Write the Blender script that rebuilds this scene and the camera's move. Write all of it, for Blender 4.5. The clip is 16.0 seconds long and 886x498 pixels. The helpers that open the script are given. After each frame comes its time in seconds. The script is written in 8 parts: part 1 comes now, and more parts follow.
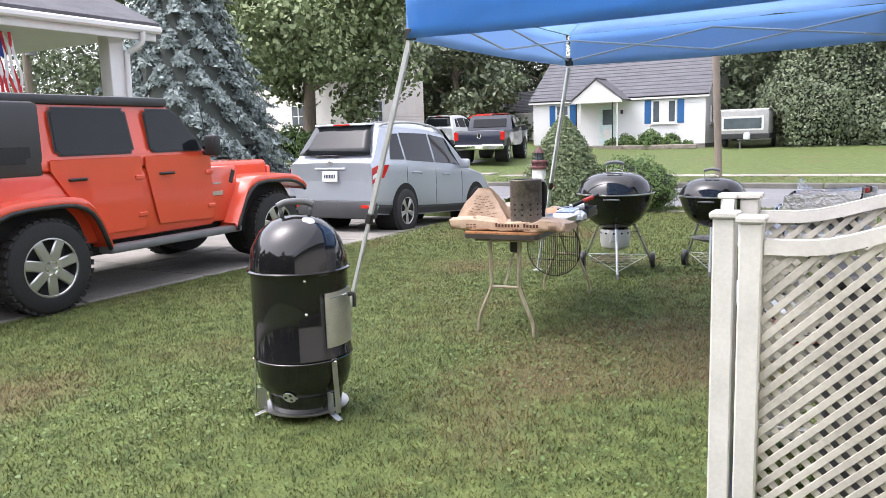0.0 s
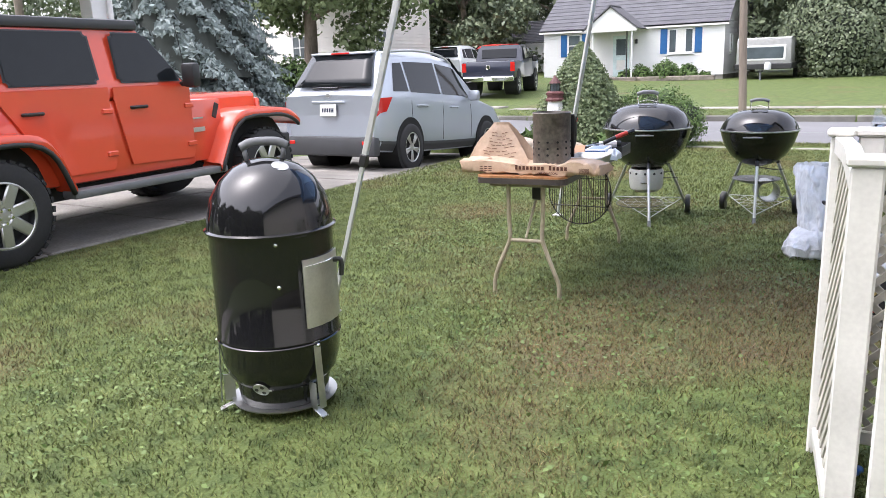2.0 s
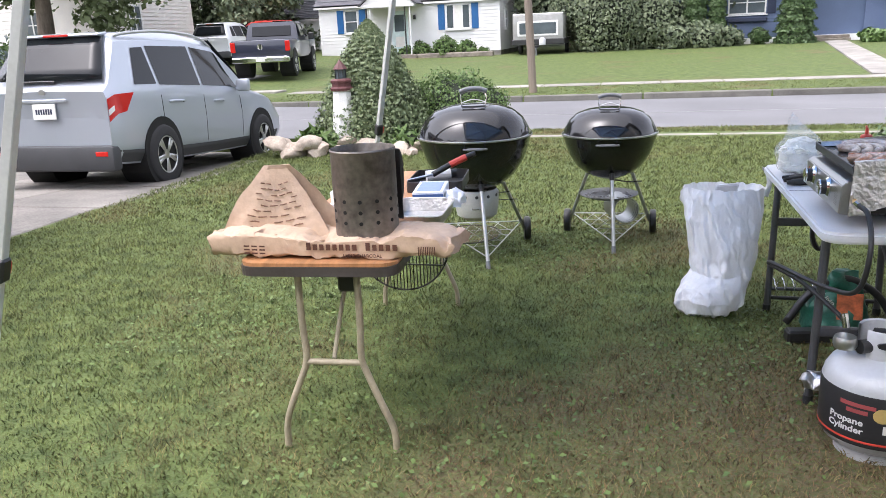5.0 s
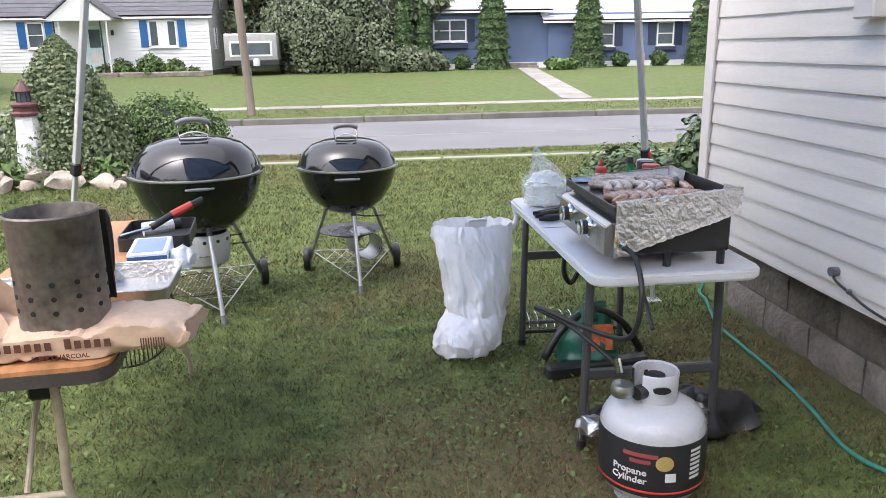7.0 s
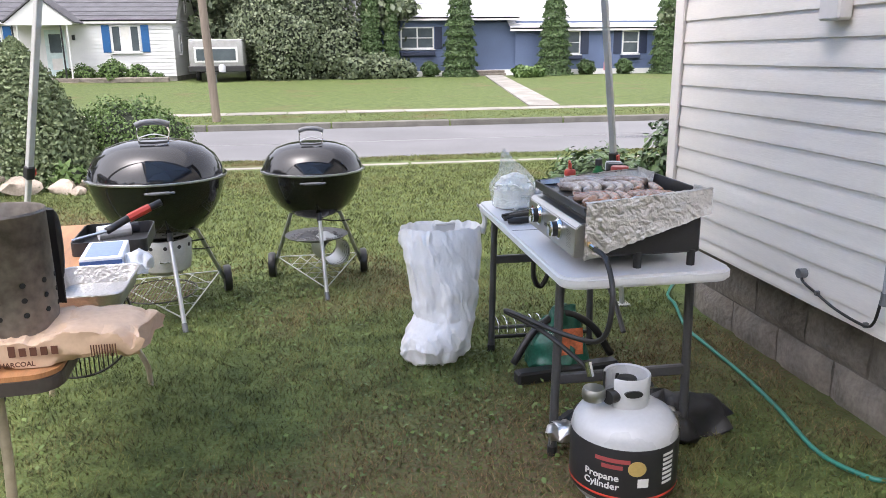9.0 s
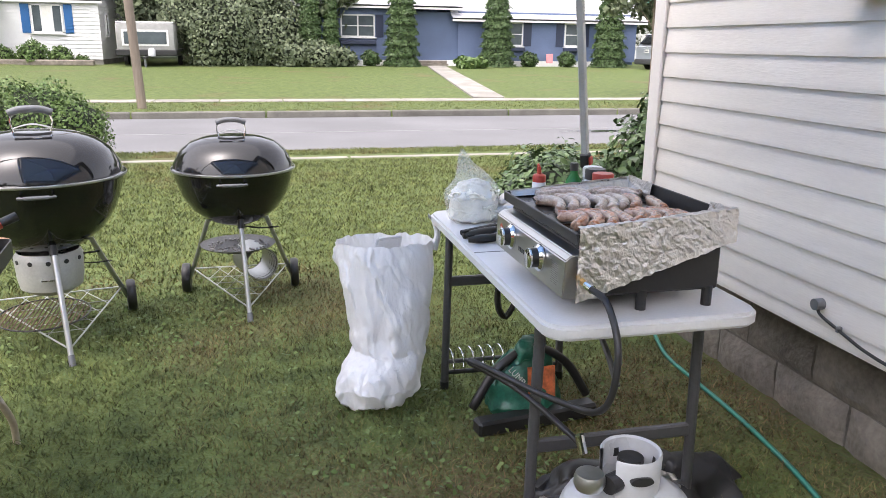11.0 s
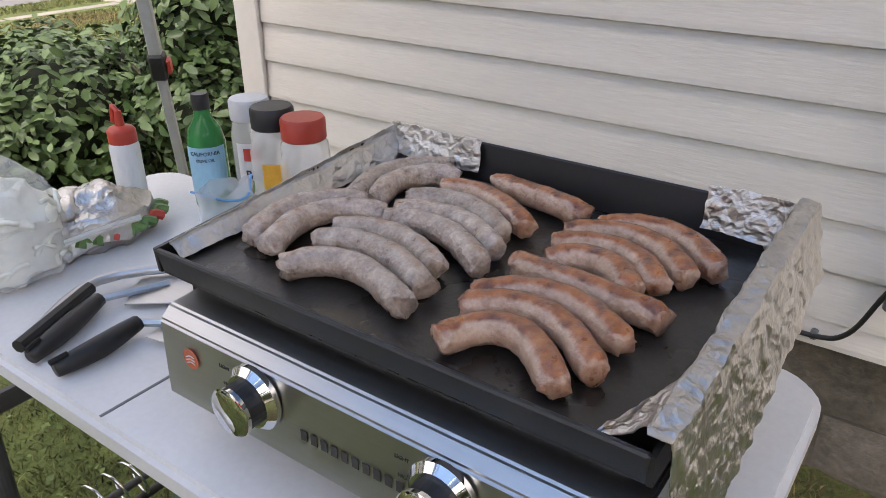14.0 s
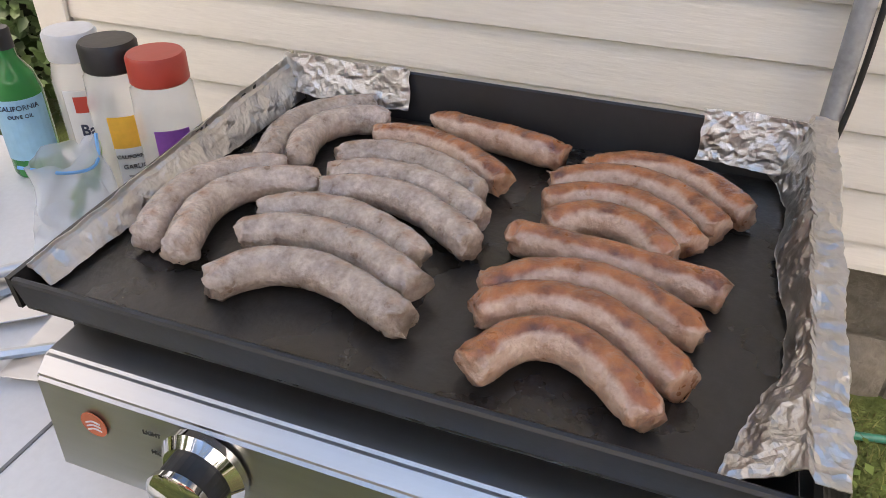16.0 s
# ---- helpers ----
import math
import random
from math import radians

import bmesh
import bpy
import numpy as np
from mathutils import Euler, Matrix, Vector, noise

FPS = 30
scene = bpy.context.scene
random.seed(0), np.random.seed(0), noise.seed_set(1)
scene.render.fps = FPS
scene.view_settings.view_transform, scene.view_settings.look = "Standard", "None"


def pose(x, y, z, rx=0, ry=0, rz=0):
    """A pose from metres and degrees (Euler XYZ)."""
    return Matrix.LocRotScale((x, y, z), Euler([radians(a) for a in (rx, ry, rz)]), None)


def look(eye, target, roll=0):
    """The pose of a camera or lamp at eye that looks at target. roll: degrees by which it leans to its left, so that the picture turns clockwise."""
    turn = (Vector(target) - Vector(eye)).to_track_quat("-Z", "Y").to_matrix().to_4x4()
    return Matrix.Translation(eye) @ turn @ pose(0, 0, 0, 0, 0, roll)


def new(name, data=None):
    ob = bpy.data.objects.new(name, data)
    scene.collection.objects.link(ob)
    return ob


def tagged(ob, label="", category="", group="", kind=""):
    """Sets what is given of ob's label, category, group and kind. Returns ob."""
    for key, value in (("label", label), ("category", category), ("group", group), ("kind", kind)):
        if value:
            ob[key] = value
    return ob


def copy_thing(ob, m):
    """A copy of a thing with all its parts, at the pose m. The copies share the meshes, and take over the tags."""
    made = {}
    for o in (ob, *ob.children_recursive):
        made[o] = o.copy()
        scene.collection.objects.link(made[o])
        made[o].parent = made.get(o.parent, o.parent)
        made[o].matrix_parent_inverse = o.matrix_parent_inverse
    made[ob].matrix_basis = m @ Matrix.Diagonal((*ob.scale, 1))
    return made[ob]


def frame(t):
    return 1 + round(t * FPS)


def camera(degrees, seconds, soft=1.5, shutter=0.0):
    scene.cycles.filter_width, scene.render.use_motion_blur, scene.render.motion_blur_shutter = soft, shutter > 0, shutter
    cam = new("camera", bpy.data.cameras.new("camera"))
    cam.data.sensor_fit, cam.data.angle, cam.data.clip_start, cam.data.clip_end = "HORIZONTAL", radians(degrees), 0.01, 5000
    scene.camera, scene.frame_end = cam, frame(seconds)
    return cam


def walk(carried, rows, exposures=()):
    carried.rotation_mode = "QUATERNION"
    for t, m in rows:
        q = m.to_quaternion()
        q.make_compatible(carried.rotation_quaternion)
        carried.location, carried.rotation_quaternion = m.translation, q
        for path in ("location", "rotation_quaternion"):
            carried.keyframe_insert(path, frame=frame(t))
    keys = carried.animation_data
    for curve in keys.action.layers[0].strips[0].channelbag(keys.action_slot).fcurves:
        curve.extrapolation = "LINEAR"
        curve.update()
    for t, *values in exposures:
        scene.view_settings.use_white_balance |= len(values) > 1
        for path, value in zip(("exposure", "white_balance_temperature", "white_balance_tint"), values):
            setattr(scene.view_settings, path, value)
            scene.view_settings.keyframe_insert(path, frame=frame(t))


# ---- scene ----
cam = camera(60.4, 16.0, soft=0.65)
PATH = [
    (0, (-0.579, -6.859, 1.407), (-1.567, -5.145, 1.112), -1.8),
    (0.5, (-0.618, -6.781, 1.376), (-1.62, -5.081, 1.052), -1.9),
    (1, (-0.766, -6.621, 1.373), (-1.767, -4.93, 0.999), -1.8),
    (1.5, (-0.881, -6.446, 1.36), (-1.875, -4.763, 0.936), -1.9),
    (2, (-1.004, -6.144, 1.353), (-1.997, -4.47, 0.892), -2.1),
    (2.5, (-1.214, -5.891, 1.308), (-2.202, -4.235, 0.779), -1.9),
    (3, (-1.421, -5.653, 1.346), (-2.4, -4.003, 0.784), -2.0),
    (3.2, (-1.475, -5.533, 1.325), (-2.453, -3.886, 0.747), -2.2),
    (5.3, (-1.847, -4.275, 1.445), (-2.284, -2.398, 0.912), -2.3),
    (5.5, (-1.878, -4.195, 1.44), (-2.284, -2.309, 0.911), -2.0),
    (6, (-1.955, -4.035, 1.46), (-1.981, -2.106, 0.932), -2.9),
    (6.5, (-1.934, -3.997, 1.465), (-1.781, -2.072, 0.943), -1.7),
    (7, (-1.933, -3.984, 1.466), (-1.715, -2.063, 0.953), -1.0),
    (7.5, (-1.925, -3.967, 1.463), (-1.663, -2.049, 0.96), -0.9),
    (8, (-1.923, -3.956, 1.458), (-1.628, -2.04, 0.967), -1.0),
    (10.3, (-1.915, -3.676, 1.41), (-1.611, -1.764, 0.908), -0.3),
    (10.5, (-1.875, -3.584, 1.413), (-1.557, -1.675, 0.911), -0.3),
    (11, (-1.84, -3.306, 1.393), (-1.387, -1.428, 0.875), 0.7),
    (11.5, (-1.846, -3.003, 1.407), (-1.124, -1.221, 0.86), 0.2),
    (11.8, (-1.811, -2.805, 1.38), (-1.019, -1.06, 0.806), 0.0),
    (12, (-1.757, -2.704, 1.382), (-0.92, -0.982, 0.802), 0.5),
    (12.5, (-1.715, -2.435, 1.365), (-0.665, -0.837, 0.781), 2.2),
    (13, (-1.696, -2.163, 1.36), (-0.404, -0.793, 0.688), 1.7),
    (13.5, (-1.597, -1.936, 1.341), (-0.273, -0.639, 0.59), 0.0),
    (14, (-1.527, -1.757, 1.33), (-0.079, -0.708, 0.434), -0.4),
    (14.5, (-1.497, -1.621, 1.322), (0.087, -0.936, 0.311), -0.6),
    (15, (-1.454, -1.552, 1.306), (0.103, -0.927, 0.219), -0.5),
    (15.5, (-1.425, -1.529, 1.302), (0.126, -0.921, 0.195), -0.2),
    (16, (-1.422, -1.531, 1.303), (0.125, -0.945, 0.179), 0.4),
]
EXPOSURES = [(0, 0.8, 6250, 17), (3, 0.8, 6200, 17), (5.5, 0.72, 6250, 17), (8, 0.74, 6350, 17), (11, 0.82, 6600, 17), (12.5, 0.82, 6800, 16), (13.5, 0.62, 7000, 16), (14, 0.58, 7200, 17), (15, 0.84, 7700, 18), (16, 0.86, 8000, 18)]
walk(cam, [(t, look(e, g, r)) for t, e, g, r in PATH], EXPOSURES)

# ---- light: a bright overcast sky ----
world = bpy.data.worlds.new("overcast_sky")
scene.world = world
world.use_nodes = True
wn, wl = world.node_tree.nodes, world.node_tree.links
sky = wn.new("ShaderNodeTexSky")
sky.sky_type, sky.sun_disc = "NISHITA", False
sky.sun_elevation, sky.sun_rotation = radians(63), radians(-127)
sky.air_density, sky.dust_density = 1.0, 4.0
calm = wn.new("ShaderNodeHueSaturation")
calm.inputs["Saturation"].default_value = 0.3
wl.new(sky.outputs[0], calm.inputs["Color"])
wl.new(calm.outputs[0], wn["Background"].inputs["Color"])
wn["Background"].inputs["Strength"].default_value = 0.32
sun = new("sun", bpy.data.lights.new("sun", "SUN"))
sun.data.energy, sun.data.angle, sun.data.color = 1.0, radians(120), (1, 0.97, 0.92)
sun.matrix_world = look((-12, -9, 30), (0, 0, 0))


# ---- materials ----
def mat(name, col, rough=0.6, metal=0.0, var=0.15, scale=6.0, fine=90.0, bump=0.2, bscale=None, col2=None, spec=0.5, stretch=(1, 1, 1), coat=0.0, rvar=0.15, dist=0.004):
    """A surface with colour variation at two scales, uneven gloss and fine relief."""
    m = bpy.data.materials.new(name)
    m.use_nodes = True
    nt = m.node_tree
    n, l = nt.nodes, nt.links
    b = n["Principled BSDF"]
    geo = n.new("ShaderNodeTexCoord")
    mp = n.new("ShaderNodeMapping")
    mp.inputs["Scale"].default_value = stretch
    l.new(geo.outputs["Object"], mp.inputs[0])
    big, small = n.new("ShaderNodeTexNoise"), n.new("ShaderNodeTexNoise")
    big.inputs["Scale"].default_value, small.inputs["Scale"].default_value = scale, fine
    big.inputs["Detail"].default_value, small.inputs["Detail"].default_value = 4, 3
    l.new(mp.outputs[0], big.inputs["Vector"])
    l.new(mp.outputs[0], small.inputs["Vector"])
    add = n.new("ShaderNodeMath")
    add.operation = "MULTIPLY_ADD"
    l.new(small.outputs["Fac"], add.inputs[0])
    add.inputs[1].default_value = 0.5
    l.new(big.outputs["Fac"], add.inputs[2])
    ramp = n.new("ShaderNodeValToRGB")
    c = Vector(col)
    c2 = Vector(col2) if col2 else c * (1 + var)
    c1 = c * (1 - var) if not col2 else c
    ramp.color_ramp.elements[0].position, ramp.color_ramp.elements[1].position = 0.5, 1.0
    ramp.color_ramp.elements[0].color, ramp.color_ramp.elements[1].color = (*c1, 1), (*c2, 1)
    l.new(add.outputs[0], ramp.inputs[0])
    info = n.new("ShaderNodeObjectInfo")
    hsv = n.new("ShaderNodeHueSaturation")
    rv = n.new("ShaderNodeMapRange")
    rv.inputs["To Min"].default_value, rv.inputs["To Max"].default_value = 1 - var * 0.35, 1 + var * 0.35
    l.new(info.outputs["Random"], rv.inputs["Value"])
    l.new(rv.outputs[0], hsv.inputs["Value"])
    l.new(ramp.outputs[0], hsv.inputs["Color"])
    l.new(hsv.outputs[0], b.inputs["Base Color"])
    rr = n.new("ShaderNodeMapRange")
    rr.inputs["To Min"].default_value, rr.inputs["To Max"].default_value = max(0.02, rough * (1 - rvar)), min(1, rough * (1 + rvar))
    l.new(big.outputs["Fac"], rr.inputs["Value"])
    l.new(rr.outputs[0], b.inputs["Roughness"])
    b.inputs["Metallic"].default_value = metal
    b.inputs["Specular IOR Level"].default_value = spec
    b.inputs["Coat Weight"].default_value = coat
    if bump:
        bn, bp = n.new("ShaderNodeTexNoise"), n.new("ShaderNodeBump")
        bn.inputs["Scale"].default_value, bn.inputs["Detail"].default_value = bscale or fine, 5
        l.new(mp.outputs[0], bn.inputs["Vector"])
        bp.inputs["Strength"].default_value, bp.inputs["Distance"].default_value = bump, dist
        l.new(bn.outputs["Fac"], bp.inputs["Height"])
        l.new(bp.outputs[0], b.inputs["Normal"])
    return m


def glass_mat(name, tint, rough=0.02, trans=1.0, alpha=1.0):
    m = mat(name, tint, rough, bump=0, var=0.03)
    b = m.node_tree.nodes["Principled BSDF"]
    b.inputs["Transmission Weight"].default_value = trans
    b.inputs["Alpha"].default_value = alpha
    b.inputs["IOR"].default_value = 1.3
    return m


def ground_mat(name, a, b2, c3, patch=0.5, brown=0.5):
    """Lawn: two greens and dry straw in patches of half a metre to three metres."""
    m = bpy.data.materials.new(name)
    m.use_nodes = True
    n, l = m.node_tree.nodes, m.node_tree.links
    b = n["Principled BSDF"]
    geo = n.new("ShaderNodeNewGeometry")
    n1, n2, n3 = [n.new("ShaderNodeTexNoise") for _ in range(3)]
    for k, (s, d) in zip((n1, n2, n3), ((patch, 5), (7, 4), (60, 3))):
        k.inputs["Scale"].default_value, k.inputs["Detail"].default_value = s, d
        l.new(geo.outputs["Position"], k.inputs["Vector"])
    r1, r2 = n.new("ShaderNodeValToRGB"), n.new("ShaderNodeValToRGB")
    r1.color_ramp.elements[0].position, r1.color_ramp.elements[1].position = 0.35, 0.65
    r1.color_ramp.elements[0].color, r1.color_ramp.elements[1].color = (*a, 1), (*b2, 1)
    l.new(n2.outputs["Fac"], r1.inputs[0])
    r2.color_ramp.elements[0].position, r2.color_ramp.elements[1].position = brown, brown + 0.16
    # the lawn is worn and dry round the cooking table
    dst, dmr, dad = n.new("ShaderNodeVectorMath"), n.new("ShaderNodeMapRange"), n.new("ShaderNodeMath")
    dst.operation = "DISTANCE"
    dst.inputs[1].default_value = (-1.6, -1.9, 0)
    l.new(geo.outputs["Position"], dst.inputs[0])
    dmr.inputs["From Min"].default_value, dmr.inputs["From Max"].default_value = 0.5, 2.6
    dmr.inputs["To Min"].default_value, dmr.inputs["To Max"].default_value = 0.2, 0.0
    l.new(dst.outputs["Value"], dmr.inputs["Value"])
    l.new(dmr.outputs[0], dad.inputs[0])
    l.new(n1.outputs["Fac"], dad.inputs[1])
    l.new(dad.outputs[0], r2.inputs[0])
    r2.color_ramp.elements[0].color, r2.color_ramp.elements[1].color = (0, 0, 0, 1), (1, 1, 1, 1)
    mul = n.new("ShaderNodeMath")
    mul.operation = "MULTIPLY"
    l.new(r2.outputs[0], mul.inputs[0])
    ml2 = n.new("ShaderNodeMapRange")
    ml2.inputs["From Min"].default_value, ml2.inputs["From Max"].default_value = 0.3, 0.6
    l.new(n3.outputs["Fac"], ml2.inputs["Value"])
    l.new(ml2.outputs[0], mul.inputs[1])
    mix = n.new("ShaderNodeMix")
    mix.data_type = "RGBA"
    l.new(mul.outputs[0], mix.inputs["Factor"])
    l.new(r1.outputs[0], mix.inputs["A"])
    mix.inputs["B"].default_value = (*c3, 1)
    hsv, isl, mr = n.new("ShaderNodeHueSaturation"), n.new("ShaderNodeNewGeometry"), n.new("ShaderNodeMapRange")
    l.new(isl.outputs["Random Per Island"], mr.inputs["Value"])
    mr.inputs["To Min"].default_value, mr.inputs["To Max"].default_value = 0.4, 1.6
    l.new(mr.outputs[0], hsv.inputs["Value"])
    l.new(mix.outputs["Result"], hsv.inputs["Color"])
    l.new(hsv.outputs[0], b.inputs["Base Color"])
    b.inputs["Roughness"].default_value = 0.75
    b.inputs["Specular IOR Level"].default_value = 0.25
    bp = n.new("ShaderNodeBump")
    bp.inputs["Strength"].default_value, bp.inputs["Distance"].default_value = 0.6, 0.03
    l.new(n3.outputs["Fac"], bp.inputs["Height"])
    l.new(bp.outputs[0], b.inputs["Normal"])
    return m


def leaf_mat(name, a, b2, rough=0.5):
    """Foliage whose leaves differ one by one."""
    m = bpy.data.materials.new(name)
    m.use_nodes = True
    n, l = m.node_tree.nodes, m.node_tree.links
    b = n["Principled BSDF"]
    geo, ramp = n.new("ShaderNodeNewGeometry"), n.new("ShaderNodeValToRGB")
    ramp.color_ramp.elements[0].color, ramp.color_ramp.elements[1].color = (*a, 1), (*b2, 1)
    l.new(geo.outputs["Random Per Island"], ramp.inputs[0])
    l.new(ramp.outputs[0], b.inputs["Base Color"])
    b.inputs["Roughness"].default_value = rough
    b.inputs["Specular IOR Level"].default_value = 0.35
    b.inputs["Subsurface Weight"].default_value = 0.0
    return m


M_LAWN = ground_mat("lawn_soil", (0.056, 0.08, 0.023), (0.104, 0.134, 0.04), (0.12, 0.085, 0.048), 0.55, 0.57)
M_BLADE = ground_mat("grass_blades", (0.076, 0.098, 0.031), (0.15, 0.168, 0.058), (0.185, 0.12, 0.066), 0.55, 0.52)
M_ROAD = mat("worn_asphalt", (0.155, 0.155, 0.16), 0.85, var=0.22, scale=0.5, fine=140, bump=0.35)
M_CONC = mat("weathered_concrete", (0.25, 0.235, 0.21), 0.9, var=0.3, scale=1.6, fine=60, bump=0.3)
M_KERB = mat("kerb_concrete", (0.13, 0.125, 0.11), 0.9, var=0.35, scale=2.5, fine=50, bump=0.4)
M_SIDING = mat("cream_vinyl", (0.76, 0.715, 0.655), 0.5, var=0.07, scale=1.5, fine=25, bump=0.25, bscale=18, stretch=(1, 1, 9))
M_TRIM = mat("cream_trim", (0.72, 0.68, 0.64), 0.45, var=0.05, scale=2, fine=40, bump=0.05)
M_BLOCK = mat("dirty_block", (0.2, 0.175, 0.145), 0.95, var=0.4, scale=5, fine=45, bump=0.9, bscale=22, dist=0.02)
M_MORTAR = mat("mortar", (0.17, 0.15, 0.125), 0.95, var=0.3, scale=7, fine=60, bump=0.5)
M_ROOF = mat("dark_shingle", (0.1, 0.1, 0.11), 0.9, var=0.3, scale=2, fine=20, bump=0.6, bscale=9, stretch=(1, 1, 4))
M_ROOFL = mat("pale_shingle", (0.5, 0.5, 0.52), 0.9, var=0.15, scale=2, fine=20, bump=0.4, bscale=9)
M_WHITE = mat("white_clapboard", (0.7, 0.7, 0.69), 0.55, var=0.05, scale=1, fine=20, bump=0.1)
M_WHITEP = mat("white_vinyl_fence", (0.62, 0.61, 0.57), 0.4, var=0.12, scale=4, fine=70, bump=0.08)
M_LATT = mat("aged_lattice", (0.5, 0.48, 0.42), 0.55, var=0.2, scale=5, fine=60, bump=0.2, stretch=(1, 1, 1))
M_BLUE = mat("blue_clapboard", (0.1, 0.14, 0.24), 0.6, var=0.12, scale=1, fine=20, bump=0.1)
M_SHUT = mat("bright_blue_shutter", (0.015, 0.11, 0.3), 0.5, var=0.08, bump=0.05)
M_NAVY = mat("navy_shutter", (0.025, 0.035, 0.07), 0.5, var=0.1, bump=0.05)
M_WGLASS = mat("window_pane", (0.09, 0.11, 0.12), 0.08, var=0.3, scale=1.5, bump=0)
M_CURTAIN = mat("curtain", (0.7, 0.68, 0.64), 0.9, var=0.1, bump=0.1)
M_ENAMEL = mat("black_enamel", (0.01, 0.01, 0.011), 0.07, var=0.25, scale=3, fine=40, bump=0.012, bscale=5, coat=0.15)
M_STEEL = mat("brushed_steel", (0.6, 0.59, 0.58), 0.36, 1.0, var=0.08, scale=4, fine=120, bump=0.06, stretch=(1, 0.06, 1))
M_ALU = mat("dull_aluminium", (0.5, 0.51, 0.5), 0.42, 1.0, var=0.1, bump=0.05)
M_GREYMET = mat("grey_painted_leg", (0.5, 0.51, 0.49), 0.4, 0.2, var=0.1, bump=0.05)
M_CHROME = mat("chrome", (0.8, 0.8, 0.8), 0.06, 1.0, var=0.04, bump=0)
M_BLACKP = mat("black_plastic", (0.02, 0.02, 0.021), 0.45, var=0.2, bump=0.08)
M_GREYP = mat("grey_plastic", (0.14, 0.145, 0.15), 0.5, var=0.12, bump=0.05)
M_RUBBER = mat("tyre_rubber", (0.022, 0.022, 0.023), 0.85, var=0.25, fine=50, bump=0.2)
M_IRON = mat("seasoned_steel_plate", (0.024, 0.022, 0.02), 0.3, 0.0, var=0.45, scale=14, fine=110, bump=0.18, rvar=0.75)
M_SHEETBLK = mat("black_powder_coat", (0.022, 0.022, 0.023), 0.4, var=0.15, bump=0.06)
M_FOIL = mat("crumpled_foil", (0.58, 0.56, 0.535), 0.38, 1.0, var=0.12, scale=20, fine=120, bump=0, rvar=0.4)
fn, fk = M_FOIL.node_tree.nodes, M_FOIL.node_tree.links
ftc, fbig, ffine, fadd, fbump = fn.new("ShaderNodeTexCoord"), fn.new("ShaderNodeTexVoronoi"), fn.new("ShaderNodeTexVoronoi"), fn.new("ShaderNodeMath"), fn.new("ShaderNodeBump")
fwarp, fmix = fn.new("ShaderNodeTexNoise"), fn.new("ShaderNodeVectorMath")
fwarp.inputs["Scale"].default_value = 25
fk.new(ftc.outputs["Object"], fwarp.inputs["Vector"])
fmix.operation = "MULTIPLY_ADD"
fmix.inputs[1].default_value = (0.03, 0.03, 0.03)
fk.new(fwarp.outputs["Color"], fmix.inputs[0])
fk.new(ftc.outputs["Object"], fmix.inputs[2])
fbig.inputs["Scale"].default_value, ffine.inputs["Scale"].default_value = 60, 160
for v_ in (fbig, ffine):
    fk.new(fmix.outputs[0], v_.inputs["Vector"])
fadd.operation = "MULTIPLY_ADD"
fadd.inputs[1].default_value = 0.35
fk.new(ffine.outputs["Distance"], fadd.inputs[0])
fk.new(fbig.outputs["Distance"], fadd.inputs[2])
fbump.inputs["Strength"].default_value, fbump.inputs["Distance"].default_value = 0.4, 0.006
fk.new(fadd.outputs[0], fbump.inputs["Height"])
fk.new(fbump.outputs[0], fn["Principled BSDF"].inputs["Normal"])
M_TABLEW = mat("white_table_plastic", (0.63, 0.63, 0.63), 0.4, var=0.07, scale=4, fine=110, bump=0.06)
M_TABLEG = mat("dark_grey_steel_leg", (0.09, 0.09, 0.095), 0.45, 0.3, var=0.15, bump=0.05)
M_TAN = mat("tan_painted_leg", (0.36, 0.31, 0.22), 0.5, 0.1, var=0.2, scale=15, bump=0.1)
M_WOODTOP = mat("wood_laminate", (0.42, 0.2, 0.085), 0.45, var=0.3, scale=3, fine=60, bump=0.04, stretch=(14, 1, 1))
M_PAPER = mat("brown_kraft_paper", (0.5, 0.355, 0.245), 0.75, var=0.15, scale=9, fine=60, bump=0.3, bscale=30, dist=0.01)
M_INK = mat("dark_brown_ink", (0.09, 0.035, 0.02), 0.8, var=0.2, bump=0)
M_CHIM = mat("scorched_galvanised_steel", (0.16, 0.14, 0.12), 0.55, 0.6, var=0.55, scale=6, fine=50, bump=0.1)
M_POLY = mat("white_plastic_film", (0.86, 0.86, 0.86), 0.32, var=0.06, scale=5, fine=40, bump=0.9, bscale=20, dist=0.02, stretch=(1, 1, 0.4))
M_TANKW = mat("tank_white_enamel", (0.46, 0.47, 0.48), 0.28, var=0.07, scale=5, bump=0.04)
M_TARP = mat("blue_canopy_fabric", (0.02, 0.24, 0.66), 0.55, var=0.12, scale=3, fine=60, bump=0.25, bscale=4, dist=0.03)
tr, mx = M_TARP.node_tree.nodes.new("ShaderNodeBsdfTranslucent"), M_TARP.node_tree.nodes.new("ShaderNodeMixShader")
tr.inputs["Color"].default_value, mx.inputs[0].default_value = (0.46, 0.6, 0.78, 1), 0.78
M_TARP.node_tree.links.new(M_TARP.node_tree.nodes["Principled BSDF"].outputs[0], mx.inputs[1])
M_TARP.node_tree.links.new(tr.outputs[0], mx.inputs[2])
M_TARP.node_tree.links.new(mx.outputs[0], M_TARP.node_tree.nodes["Material Output"].inputs["Surface"])
M_ROCK = mat("garden_stone", (0.38, 0.32, 0.26), 0.9, var=0.4, scale=6, fine=40, bump=0.7, bscale=14, dist=0.02)
